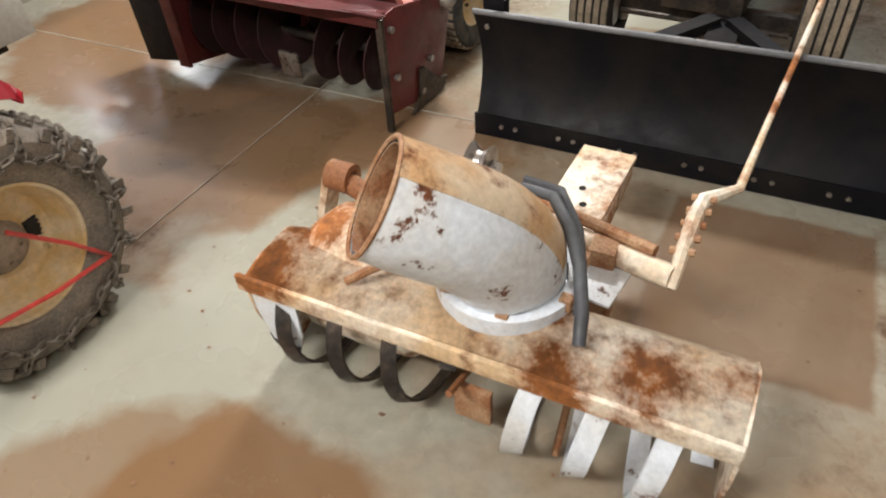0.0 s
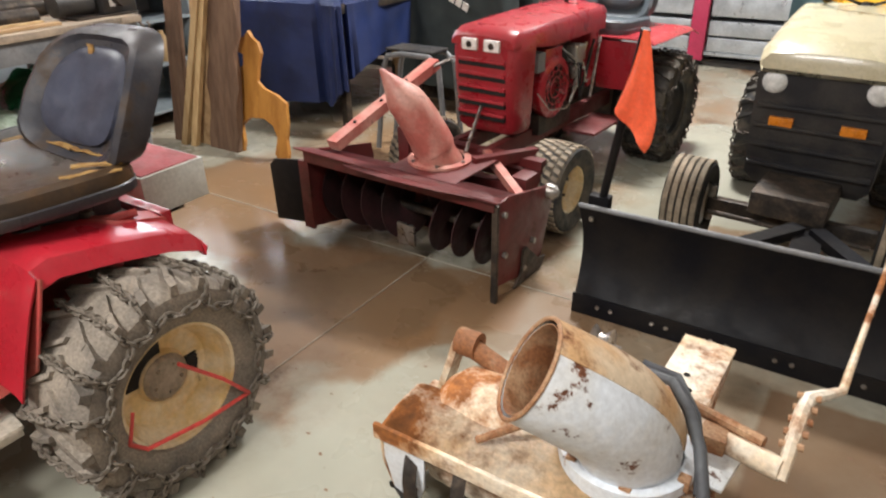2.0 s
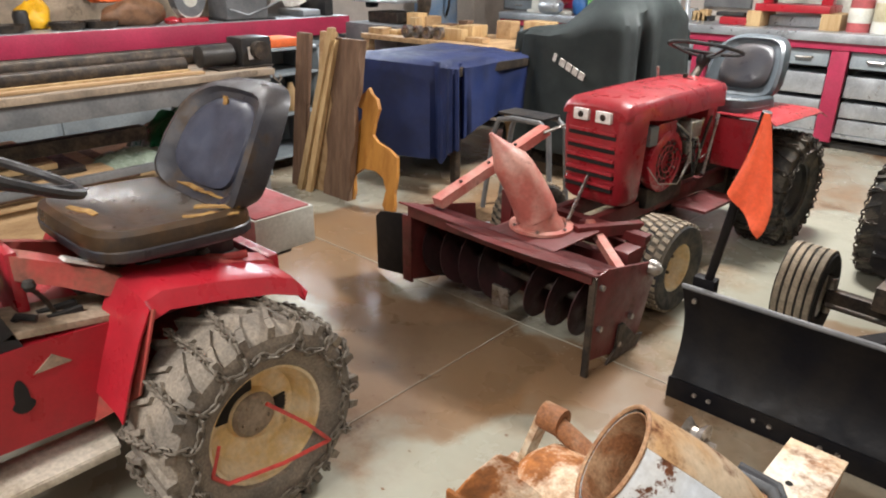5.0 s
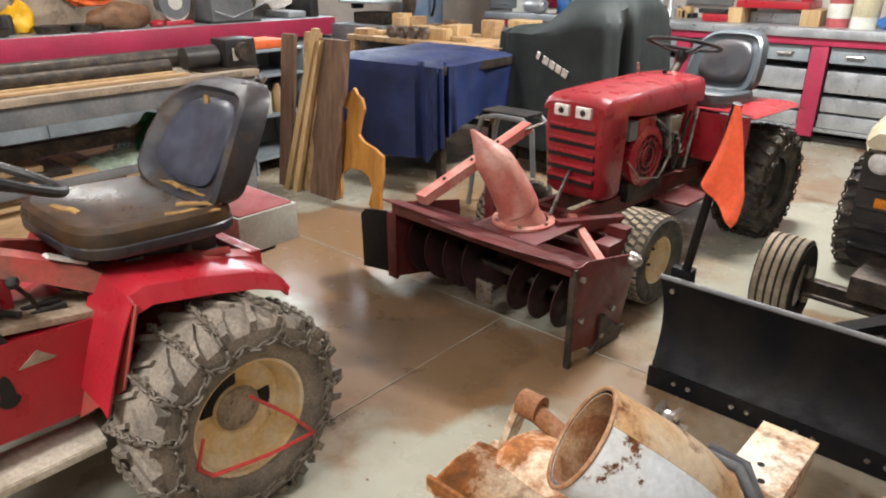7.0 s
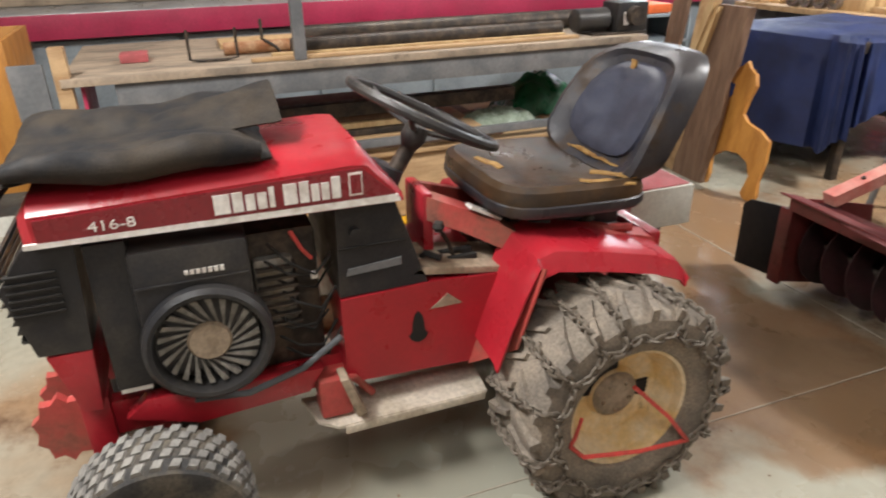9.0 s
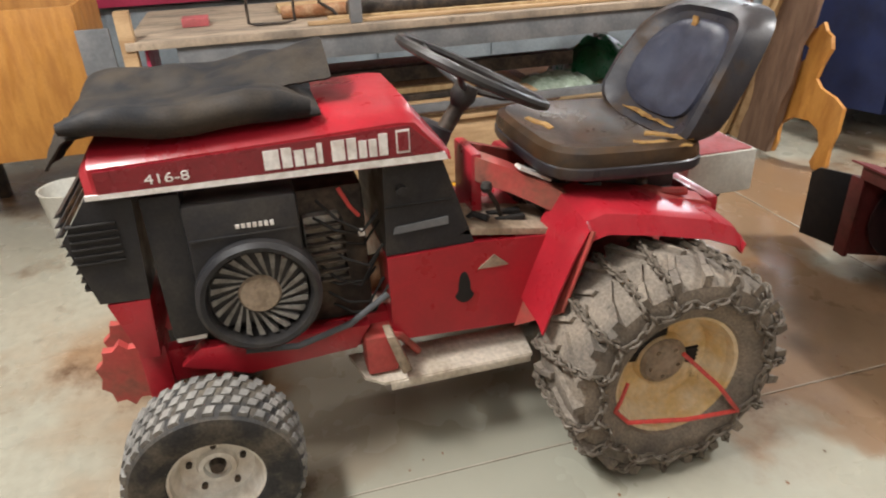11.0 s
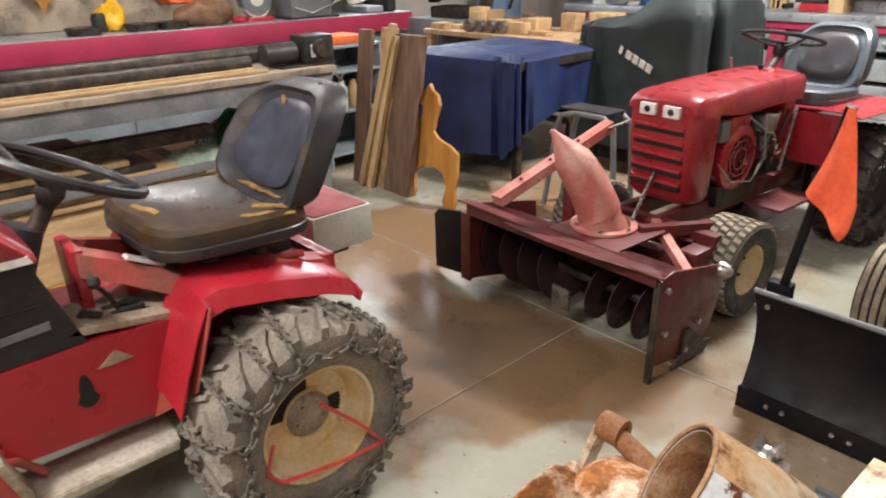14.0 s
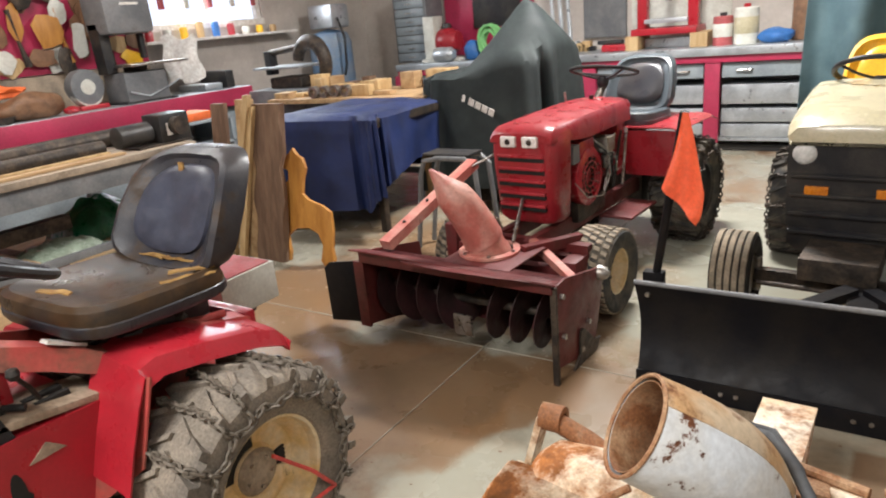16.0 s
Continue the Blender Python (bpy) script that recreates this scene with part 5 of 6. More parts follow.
part("end_wear_edge", prism([(1.77, .075), (1.84, .002), (1.94, .015), (1.96, .05), (1.85, .045), (1.765, .1)], 0, U0 - .012, U0 - .008, .001), M_BLACK, wbk)
part("auger_shaft", rod((U0, 1.845, .155), (U1, 1.845, .155), .02, 12), M_RUST, wbk)
part("auger_flight", ribbon(U0 + .04, .14, 3.3, .132, 1.845, .155, 90, 1, .6, .03), M_DARK, wbk, "dark ribbon auger")
part("auger_flight", ribbon(.22, U1 - .03, 3.3, .15, 1.845, .155, 90, -1, .6, .042), M_WHITEP, wbk, "white ribbon auger")
for i in range(5):
    x = U0 + .08 + .2 * i
    a = i * 1.4
    part("auger_spoke", rod((x, 1.845, .155), (x, 1.845 + .14 * math.cos(a), .155 + .14 * math.sin(a)), .008, 6), M_RUST, wbk)
part("auger_paddle", box(.14, .22, 1.76, 1.775, .07, .17, .003), M_RUST, wbk)
part("drum_bulge", lathe([(0.0, -.16), (.12, -.155), (.15, -.12), (.158, 0), (.15, .12), (.12, .155), (0, .16)], (-.12, 1.945, .2), 28), M_RUSTW, wbk, "rounded rusty drum")
# chute
part("chute_collar", lathe([(.118, -.02), (.142, -.015), (.142, .022), (.118, .026)], (.185, 1.93, .33), 40, axis="z"), M_WHITEP, wbk)
for k in range(7):
    a = k * 2 * math.pi / 7 + .5
    part("collar_clip", box(.185 + .142 * math.cos(a) - .012, .185 + .142 * math.cos(a) + .012, 1.95 + .142 * math.sin(a) - .012, 1.95 + .142 * math.sin(a) + .012, .33, .36, .003), M_RUST, wbk)
BEND = [Vector(p) for p in ((.185, 1.93, .325), (.205, 1.92, .45), (.145, 1.782, .56), (.042, 1.727, .63))]
FACING = Vector((.475, -.88, 0))


def bend(f, ang, r):
    """A point on the bent chute: f along it, ang round it (90 degrees is its back)."""
    g = 1 - f
    c = g ** 3 * BEND[0] + 3 * g * g * f * BEND[1] + 3 * g * f * f * BEND[2] + f ** 3 * BEND[3]
    d = (3 * g * g * (BEND[1] - BEND[0]) + 6 * g * f * (BEND[2] - BEND[1]) + 3 * f * f * (BEND[3] - BEND[2])).normalized()
    u = (FACING - d * FACING.dot(d)).normalized()
    w = d.cross(u)
    w = w if w.z + w.x > 0 else -w
    return tuple(c + r * (math.cos(ang) * u + math.sin(ang) * w))


def chute_radius(f):
    return .113 - .018 * f


part("chute", grid_sheet(lambda u, v: bend(.55 * u, 2 * math.pi * v, chute_radius(.55 * u)), 14, 40, .004), M_WHITEP, wbk, "chipped white discharge chute")


def deflector(u, v):
    ang = radians(140 + 280 * v)
    start = .30 - .10 * math.cos(ang)
    f = start + (1 - start) * u
    return bend(f, ang, chute_radius(f) + .007)


def chute_roof(u, v):
    f = .22 + .78 * u
    return bend(f, radians(58 + 84 * v), chute_radius(f) + .009)


part("deflector_cheek", grid_sheet(deflector, 24, 36, .004), M_WHITEP, wbk, "chipped white curved deflector plate")
part("deflector_roof", grid_sheet(chute_roof, 24, 20, .004), M_ROOF, wbk, "tan rust-streaked deflector roof")
part("deflector_lining", grid_sheet(lambda u, v: bend(.45 + .545 * u, 2 * math.pi * v, chute_radius(.45 + .545 * u) - .004), 12, 36, .002), M_RUST, wbk, "rusty inside of the chute")
part("deflector_lip", tube([bend(1, radians(10 * k), chute_radius(1) + .006) for k in range(36)], .0045, 6, closed=True), M_RUST, wbk)
part("chute_peg", rod((.0, 1.83, .40), (-.10, 1.79, .335), .009, 8), M_RUST, wbk)
# hose bent over the chute
part("rubber_hose", tube([(.17, 2.04, .47), (.24, 2.02, .48), (.29, 1.97, .46), (.33, 1.91, .43), (.36, 1.84, .385), (.37, 1.80, .35)], [.010, .012, .013, .013, .013, .012], 10), M_HOSE, wbk)
part("rubber_hose", tube([(.16, 2.08, .46), (.24, 2.07, .46), (.30, 2.0, .43), (.33, 1.93, .40), (.35, 1.85, .37)], [.008, .009, .010, .010, .009], 8), M_HOSE, wbk)
# mounting frame
bar((-.375, 2.04, .10), (-.305, 2.06, .365), .06, .018, M_RUSTW, "hitch_arm", wbk)
part("hitch_eye", lathe([(.018, -.03), (.036, -.03), (.036, .03), (.018, .03), (.018, -.03)], (-.28, 2.06, .36), 20), M_RUST, wbk)
part("cross_pipe", tube([(-.29, 2.06, .358), (-.18, 2.05, .325), (-.08, 2.03, .29)], .026, 14), M_RUST, wbk)
part("gear_case", lathe([(.0, -.05), (.05, -.05), (.06, 0), (.05, .05), (0, .05)], (-.07, 2.05, .30), 18), M_RUST, wbk)
part("hitch_post", box(-.42, -.37, 2.04, 2.1, .0, .16, .006), M_RUSTW, wbk)
pd = part("mount_plate", prism([(.162, 2.515), (.30, 2.512), (.288, 2.175), (.152, 2.183)], 2, .268, .28, .002), M_RUSTW, wbk, "pale rusty mounting plate with holes")
part("plate_flange", prism([(2.19, .20), (2.19, .268), (2.5, .268), (2.5, .22)], 0, .288, .296, .002), M_RUSTW, wbk)
for x, y in ((.215, 2.33), (.235, 2.27), (.195, 2.25)):
    part("plate_hole", lathe([(0, .0), (.009, .0), (.009, -.002)], (x, y, .2815), 12, axis="z"), M_RUBGAP, wbk)
part("plate_leg", box(.19, .25, 2.4, 2.46, .0, .268, .006), M_RUST, wbk)
part("side_pipe", tube([(.14, 2.17, .285), (.30, 2.13, .29), (.475, 2.085, .30)], .026, 14), M_RUSTW, wbk)
part("side_bar", tube([(.13, 2.21, .315), (.30, 2.16, .32), (.43, 2.12, .325)], .014, 8), M_RUST, wbk)
part("bracket", box(.30, .36, 2.08, 2.14, .1, .32, .008), M_RUST, wbk)
part("bracket_plate", prism([(.22, 2.0), (.38, 1.98), (.40, 2.12), (.24, 2.15)], 2, .27, .278, .002), M_WHITEP, wbk)
part("pulley", lathe([(.015, -.025), (.045, -.022), (.03, -.006), (.03, .006), (.045, .022), (.015, .025)], (.053, 2.1, .455), 22), M_STEEL, wbk)
bar((.053, 2.1, .455), (.06, 2.08, .2), .03, .012, M_RUST, "pulley_arm", wbk)
part("pulley_axle", rod((.02, 2.1, .455), (.1, 2.1, .455), .011, 8), M_STEEL, wbk)
crank = [(.478, 2.07, .285), (.48, 2.12, .34), (.484, 2.2, .375), (.49, 2.245, .385), (.55, 2.305, .39), (.565, 2.5, .40), (.626, 3.22, .45), (.66, 3.6, .475)]
part("crank_rod", tube(crank, [.012, .015, .017, .016, .010, .008, .008, .008], 8), M_RUSTW, wbk, "long bent rusty crank rod")
for i in range(5):
    c = Vector(crank[1]).lerp(Vector(crank[3]), i / 4)
    part("rod_knuckle", rod(c + Vector((-.024, 0, .0)), c + Vector((.024, 0, .006)), .008, 6), M_RUST, wbk)

# ---- steel work bench by the west side ----
bn = thing("work_bench", (-3.4, 1.7, 0), "long grey steel workbench with a worn wooden top", "workbench")
part("bench_top", box(-3.95, -2.92, .22, 3.1, .82, .855, .004), M_BENCHTOP, bn)
part("front_beam", box(-2.98, -2.94, .42, 3.08, .715, .818, .004), M_GREYST, bn)
part("rear_beam", box(-3.92, -3.88, .42, 3.08, .715, .818, .004), M_GREYST, bn)
for y in (.5, 2.98):
    for x in (-2.97, -3.9):
        part("leg", box(x - .03, x + .03, y - .04, y + .04, 0, .715, .004), M_GREYST, bn)
part("lower_shelf", box(-3.9, -2.97, .55, 2.9, .34, .36, .003), M_WOOD, bn)
part("shelf_rail", box(-2.99, -2.96, .5, 2.98, .40, .44, .003), M_GREYST, bn)
part("end_panel", box(-3.35, -2.97, .285, .30, .25, .81, .003), M_PINK, bn, "crimson end panel")
part("end_post", box(-2.99, -2.93, .2, .26, .3, .98, .003), M_WOOD, bn)

# long spindle and winch on the bench
sd = thing("power_winch", (-3.1, 2.9, .855), "black electric winch with a hook on the bench end", "winch")
part("winch_motor", lathe([(0, -.15), (.045, -.15), (.06, -.14), (.062, .05), (.05, .06), (0, .06)], (-3.1, 2.78, .93), 24, axis="y"), M_BLACK, sd)
part("winch_gearbox", box(-3.18, -3.02, 2.86, 3.06, .86, 1.02, .015), M_BLACK, sd)
part("winch_drum", rod((-3.02, 2.96, .95), (-2.97, 2.96, .95), .05, 20), M_DARK, sd)
part("winch_label", box(-3.021, -3.0165, 2.9, 2.93, .90, .97, 0), M_WHITE, sd)
part("winch_foot", box(-3.2, -3.0, 2.7, 3.05, .855, .865, .002), M_DARK, sd)
part("winch_hook", tube([(-2.96, 3.0, .86), (-2.95, 3.01, .80), (-2.95, 3.04, .77), (-2.95, 3.06, .79), (-2.95, 3.05, .81)], .007, 6), M_STEEL, sd)
settle(sd, 0, .1)
rnd = random.Random(21)
for i, (x, y0, y1, r) in enumerate(((-3.10, 1.2, 2.65, .04), (-3.25, .9, 2.6, .03), (-3.38, 1.3, 2.9, .05))):
    solo("steel_pipe", tube([(x, y0, .858 + r), (x, y1, .858 + r)], r, 14), M_DARK if i != 1 else M_RUST, "long dark pipe lying on the bench", "pipe", "pipes on the bench")
for i in range(4):
    x = -3.0 - .06 * i
    solo("timber_board", box(x - .025, x + .025, 1.0 + .1 * i, 2.7 - .05 * i, .857 + .0, .872 + .008 * i, .003), M_PINE if i % 2 else M_WOOD, "narrow timber board lying on the bench", "board", "boards on the bench")
solo("plywood_sheet", box(-3.7, -3.45, .9, 2.5, .857, .88, .003), M_PINE, "pale plywood offcut on the bench", "plywood")
bm = tube([(-3.10, .74, 1.0), (-3.10, .74, .87), (-3.10, .78, .862), (-3.10, .90, .862), (-3.10, .95, .87), (-3.10, .95, 1.0)], .007, 8)
solo("wire_bracket", bm, M_DARK, "bent black wire bracket standing on the bench", "bracket")
solo("steel_post", box(-3.0, -2.95, 1.19, 1.245, .857, 1.5, .004), M_GREYST, "grey steel post standing on the bench", "post")
solo("parts_box", box(-3.34, -3.22, .44, .56, .857, .895, .004), M_PINKTOP, "small red and white carton on the bench", "box")
solo("wire_bracket", tube([(-3.2, 1.08, 1.02), (-3.2, 1.08, .93), (-3.2, 1.14, .89), (-3.2, 1.16, .865)], .008, 8), M_DARK, "bent black rod on the bench", "rod")
# under the bench
bag2 = bmesh.new()
grid_sheet(lambda u, v: (-3.5 + .35 * (u - .5) + .03 * nz(u, v, 1, 6), 2.75 + .5 * (v - .5), .365 + .22 * math.sin(u * math.pi) ** .5 * math.sin(v * math.pi) ** .6 + .03 * nz(u, v, 5, 9)), 20, 20, .003, bag2)
solo("plastic_bag", bag2, M_GREEN, "green plastic bag of odds on the bench shelf", "bag")
bag3 = bmesh.new()
grid_sheet(lambda u, v: (-3.25 + .3 * (u - .5), 2.35 + .5 * (v - .5), .365 + .09 * math.sin(u * math.pi) ** .5 * math.sin(v * math.pi) ** .6 + .03 * nz(u, v, 2, 9)), 16, 16, .003, bag3)
solo("plastic_bag", bag3, mat("pale_clear_plastic", (0.3, 0.36, 0.28), rough=0.25, scale=9), "pale crinkled plastic sheet on the bench shelf", "bag")
for i in range(5):
    solo("shelf_board", box(-3.85 + .02 * i, -3.05 - .03 * i, .62 + .05 * i, 2.3 - .12 * i, .362 + .032 * i, .39 + .032 * i, .003), (M_BARK, M_WOOD, M_DARK, M_PINE, M_BARK)[i], "timber board stacked on the bench shelf", "board", "boards under the bench")
solo("steel_channel", box(-3.2, -3.12, .6, 2.4, .53, .60, .004), M_DARK, "dark steel channel on the shelf stack", "channel")
solo("leaning_plywood", prism([(-2.95, .02), (-2.93, .02), (-3.0, .33), (-3.02, .33)], 1, .8, 2.6, .002), M_WOOD, "plywood panel leaning on the bench legs", "plywood")
for i in range(3):
    solo("timber_board", box(-2.8 - .12 * i, -2.72 - .12 * i, .9 + .1 * i, 2.3, .0, .022, .003), M_YELLOW if i == 1 else M_WOOD, "board lying on the floor below the bench", "board", "boards on the floor")
solo("black_duct", tube([(-2.6, 1.0, .06), (-2.55, 1.5, .06), (-2.6, 2.0, .06)], .055, 14), M_DARK, "dark pipe lying on the floor", "pipe")

# ---- crimson counter along the west wall ----
wc = thing("wall_counter", (-5.1, 1.5, 0), "long counter with crimson fascia and grey cupboards", "counter")
part("counter_top", box(-5.39, -4.75, -2.0, 5.2, .92, .955, .004), M_SILVER, wc)
part("fascia", box(-4.775, -4.745, -2.0, 5.2, .80, .952, .003), M_PINK, wc, "crimson painted fascia board")
part("carcass", box(-5.39, -4.85, -2.0, 5.19, .08, .91, .003), M_GREYDR, wc)
for i in range(8):
    y = -1.95 + .9 * i
    d = part("cupboard_door", box(-4.85, -4.832, y, y + .86, .12, .78, .004), M_GREYDR, wc)
    part("door_handle", box(-4.832, -4.815, y + .4, y + .5, .66, .675, .003), M_STEEL, d)
# ---- counter with drawers along the north wall ----
NORTH = set(bpy.data.objects)
nc = thing("drawer_counter", (-1.5, 8.2, 0), "grey drawer counter with crimson posts and steel top", "counter")
part("counter_top", box(-4.6, 3.1, 7.93, 8.64, .86, .93, .004), M_SILVER, nc, "bright galvanised worktop")
part("fascia", box(-4.6, 3.1, 7.955, 7.985, .80, .858, .002), M_PINK, nc)
part("carcass", box(-4.6, 3.1, 8.35, 8.62, .06, .85, .003), M_GREYST, nc)
part("shelf", box(-4.6, 3.1, 8.0, 8.34, .10, .13, .003), M_SILVER, nc)
for i in range(8):
    x = -4.55 + 1.15 * i - .04
    part("post", box(x - .065, x + .065, 7.965, 8.03, .06, .80, .003), M_PINK, nc, "crimson post")
    if i < 7:
        d = part("drawer", box(x + .08, x + 1.07, 7.99, 8.3, .665, .79, .004), M_GREYDR, nc)
        for hx in (.2, .82):
            part("drawer_handle", tube([(x + hx, 7.99, .73), (x + hx + .01, 7.965, .728), (x + hx + .12, 7.965, .728), (x + hx + .13, 7.99, .73)], .009, 6), M_STEEL, d)
        for z0, z1 in ((.43, .60), (.27, .39), (.135, .25)):
            part("tray", box(x + .08, x + 1.07, 8.01, 8.33, z0, z1, .006), M_SILVER, nc, "galvanised steel tray")
part("kick_board", box(-4.6, 3.1, 8.05, 8.08, 0, .06, .002), M_BLACK, nc)


def bring_nearer(before, dy, shrink):
    """Moves what was built since `before` towards the middle of the room."""
    for ob in [o for o in bpy.data.objects if o not in before and o.parent is None]:
        xs = [ob.location.x] if ob.type == "EMPTY" else [c[0] for c in ob.bound_box]
        mid = (min(xs) + max(xs)) / 2
        ob.location.x += shrink * (.37 - mid) if mid > -3.15 else -.05
        ob.location.y += dy


bring_nearer(NORTH, -.83, 0)
nc.location.x += .16

# ---- draped things ----
def drape(name, cx, cy, hx, hy, ztop, zlow, folds, seed, material, label, category, peak=None, low_var=.1, flare=.06, corner=.35, rise=0.0):
    rnd = random.Random(seed)
    ph = [rnd.uniform(0, 6.28) for _ in range(8)]
    n, rings = 140, []

    def per(a, kx, ky, e=.35):
        c, s = math.cos(a), math.sin(a)
        return kx * math.copysign(abs(c) ** e, c), ky * math.copysign(abs(s) ** e, s)
    for j in range(26):
        f = j / 25
        ring = []
        for k in range(n):
            a = 2 * math.pi * k / n
            if f < .35:
                g = f / .35
                x, y = per(a, hx * g, hy * g, corner)
                z = ztop + .02 * nz(x, y, seed, 5) - .02 * g ** 6
                if peak:
                    dd = math.hypot(cx + x - peak[0], cy + y - peak[1])
                    z += (peak[2] - ztop) * max(0, 1 - dd / peak[3]) ** 1.1
            else:
                g = (f - .35) / .65
                amp = (.02 + .045 * g ** .8)
                w = sum(math.sin(folds * (i + 1) * .5 * a + ph[i]) / (i + 1) ** .7 for i in range(4)) * amp
                x, y = per(a, hx + flare * g + w, hy + flare * g + w, corner)
                zl = zlow + rise * max(0, math.cos(a) - .3) + low_var * (math.sin(2 * a + ph[5]) + .5 * math.sin(5 * a + ph[6]))
                base = ztop - .03
                if peak:
                    xx, yy = per(a, hx, hy, corner)
                    base += (peak[2] - ztop) * max(0, 1 - math.hypot(cx + xx - peak[0], cy + yy - peak[1]) / peak[3]) ** 1.1
                z = base * (1 - g) + max(zl, .02) * g
            ring.append((cx + x, cy + y, z))
        rings.append(ring)
    rings[0] = [(p[0] * .001 + cx * .999, p[1] * .001 + cy * .999, p[2]) for p in rings[0]]
    bm = loft(rings, None, True, False)
    return solo(name, bm, material, label, category)


st = thing("machine_stand", (-2.55, 4.5, 0), "dark steel machine stand under a blue sheet", "stand")
for x in (-3.3, -2.52):
    for y in (4.22, 5.1):
        part("leg", box(x - .025, x + .025, y - .025, y + .025, 0, .8, .003), M_DARK, st)
part("stand_top", box(-3.36, -2.46, 4.16, 5.16, .74, .80, .004), M_DARK, st)
part("stand_rail", box(-3.3, -2.52, 4.2, 4.23, .2, .25, .003), M_GREYST, st)
part("stand_rail", box(-3.3, -2.52, 5.09, 5.12, .2, .25, .003), M_GREYST, st)
drape("blue_sheet", -2.93, 4.66, .50, .56, .835, .17, 13, 5, M_BLUE, "navy blue cloth sheet draped over a machine", "cloth", low_var=.06, flare=.04, corner=.2, rise=.4)
drape("machine_cover", -2.12, 5.35, .52, .42, 1.0, .2, 7, 9, M_COVER, "dark green-grey vinyl cover over a machine", "cover", peak=(-1.86, 5.3, 1.5, .5), low_var=.08, flare=.04)
for i in range(5):
    x = -2.2 + .052 * i
    w = .04 if i else .02
    bm = prism([(x, .815 - .024 * i), (x + .015, .86 - .024 * i), (x + .015 + w, .86 - .024 * i - .5 * w), (x + w, .815 - .024 * i - .5 * w)], 1, 4.84, 4.846, 0)
    part("lettering_bar", bm, M_WHITE, bpy.data.objects["machine_cover"])
solo("covered_machine", box(-2.5, -1.75, 5.1, 5.6, .0, .9, .02), M_DARK, "dark machine body hidden under the vinyl cover", "machine")
# teal tarp hanging on the east side
tarp = bmesh.new()
grid_sheet(lambda u, v: (-.22 + 1.9 * u + .10 * (1 - v) ** 2, 6.5 + .09 * math.sin(u * 26) * (.4 + .6 * v) + .05 * math.sin(u * 11 + 2 * v) + .1 * nz(u, v, 2, 4), 2.365 - 1.75 * v - .25 * max(0, .2 - u) * 5 * v * .6 + .05 * math.sin(u * 30) * v), 90, 40, .003, tarp)
solo("hanging_tarp", tarp, M_TEAL, "faded teal tarpaulin hanging in folds", "tarp")
for x in (-.15, 1.65):
    solo("rail_hanger", rod((x, 6.5, 2.36), (x, 6.5, 3.2), .008, 8), M_STEEL, "thin steel rod hanging the pipe from the ceiling", "hanger", "pipe hangers")
solo("tarp_rail", rod((-.25, 6.5, 2.36), (1.75, 6.5, 2.36), .02, 10), M_STEEL, "steel pipe carrying the tarpaulin", "pipe")

# ---- leaning boards and wooden cut-out ----
def leaning(x, y, w, t, h, lean, twist, material, label, wav=0.0, seed=1):
    def fn(u, v, s):
        ww = w * (.5 + wav * nz(v * 3, s, seed, 2))
        return (x + (u - .5) * 2 * ww + twist * v, y + lean * v + s * t, h * v)
    bm = loft([[fn(0, v / 10, 0), fn(1, v / 10, 0), fn(1, v / 10, 1), fn(0, v / 10, 1)] for v in range(11)])
    return solo("timber_board", bm, material, label, "board", "boards leaning on the table")


leaning(-3.27, 3.44, .13, .03, 1.0, .10, .04, M_BARK, "grey-brown weathered board leaning upright")
leaning(-3.20, 3.40, .05, .03, 1.05, .12, .27, M_PINE, "pale pine batten leaning upright")
leaning(-3.12, 3.41, .05, .03, .98, .12, .20, M_PINE, "pale pine batten leaning upright")
leaning(-2.89, 3.46, .25, .035, .99, .10, .08, M_BARK, "dark live-edge walnut slab leaning upright", .16, 3)
leaning(-3.07, 3.48, .14, .03, 1.02, .08, .06, M_WOOD, "brown board leaning upright")
out = [(-.14, 0), (-.08, 0), (-.07, .06), (-.09, .16), (-.03, .22), (.06, .23), (.12, .2), (.15, .13), (.13, .03), (.15, 0), (.21, 0), (.215, .05), (.2, .12), (.21, .22), (.2, .34), (.14, .38), (.06, .40), (.02, .44),
       (.03, .52), (.05, .60), (.03, .66), (-.01, .68), (-.03, .72), (-.05, .685), (-.10, .66), (-.135, .625), (-.13, .60), (-.06, .585), (-.06, .52), (-.12, .46), (-.15, .40), (-.155, .3), (-.12, .2), (-.14, .1)]
bm = prism([(-2.66 + 1.3 * a, b) for a, b in out], 1, 3.5, 3.525, .003)
bmesh.ops.rotate(bm, verts=bm.verts, cent=(-2.55, 3.51, 0), matrix=Matrix.Rotation(radians(-9), 3, "X"))
solo("wooden_cutout", bm, M_CUTOUT, "golden stained plywood silhouette cut-out leaning upright", "cutout")

# ---- table behind with offcuts ----
tb = thing("side_table", (-3.4, 5.3, 0), "wooden side table covered with timber offcuts", "table")
part("tabletop", box(-4.3, -2.6, 4.95, 5.75, .80, .84, .004), M_WOOD, tb)
for x in (-4.25, -2.65):
    for y in (5.0, 5.7):
        part("leg", box(x - .035, x + .035, y - .035, y + .035, 0, .8, .003), M_WOOD, tb)
rnd = random.Random(31)
for i in range(26):
    x, y = rnd.uniform(-4.2, -2.7), rnd.uniform(5.0, 5.65)
    a, b, c = rnd.uniform(.03, .12), rnd.uniform(.03, .1), rnd.uniform(.03, .17)
    solo("timber_offcut", box(x - a, x + a, y - b, y + b, .841, .841 + c, .003), rnd.choice((M_PINE, M_PINE, M_WOOD, M_WOOD, M_BARK)), "small sawn timber offcut on the table", "offcut", "offcuts on the table")
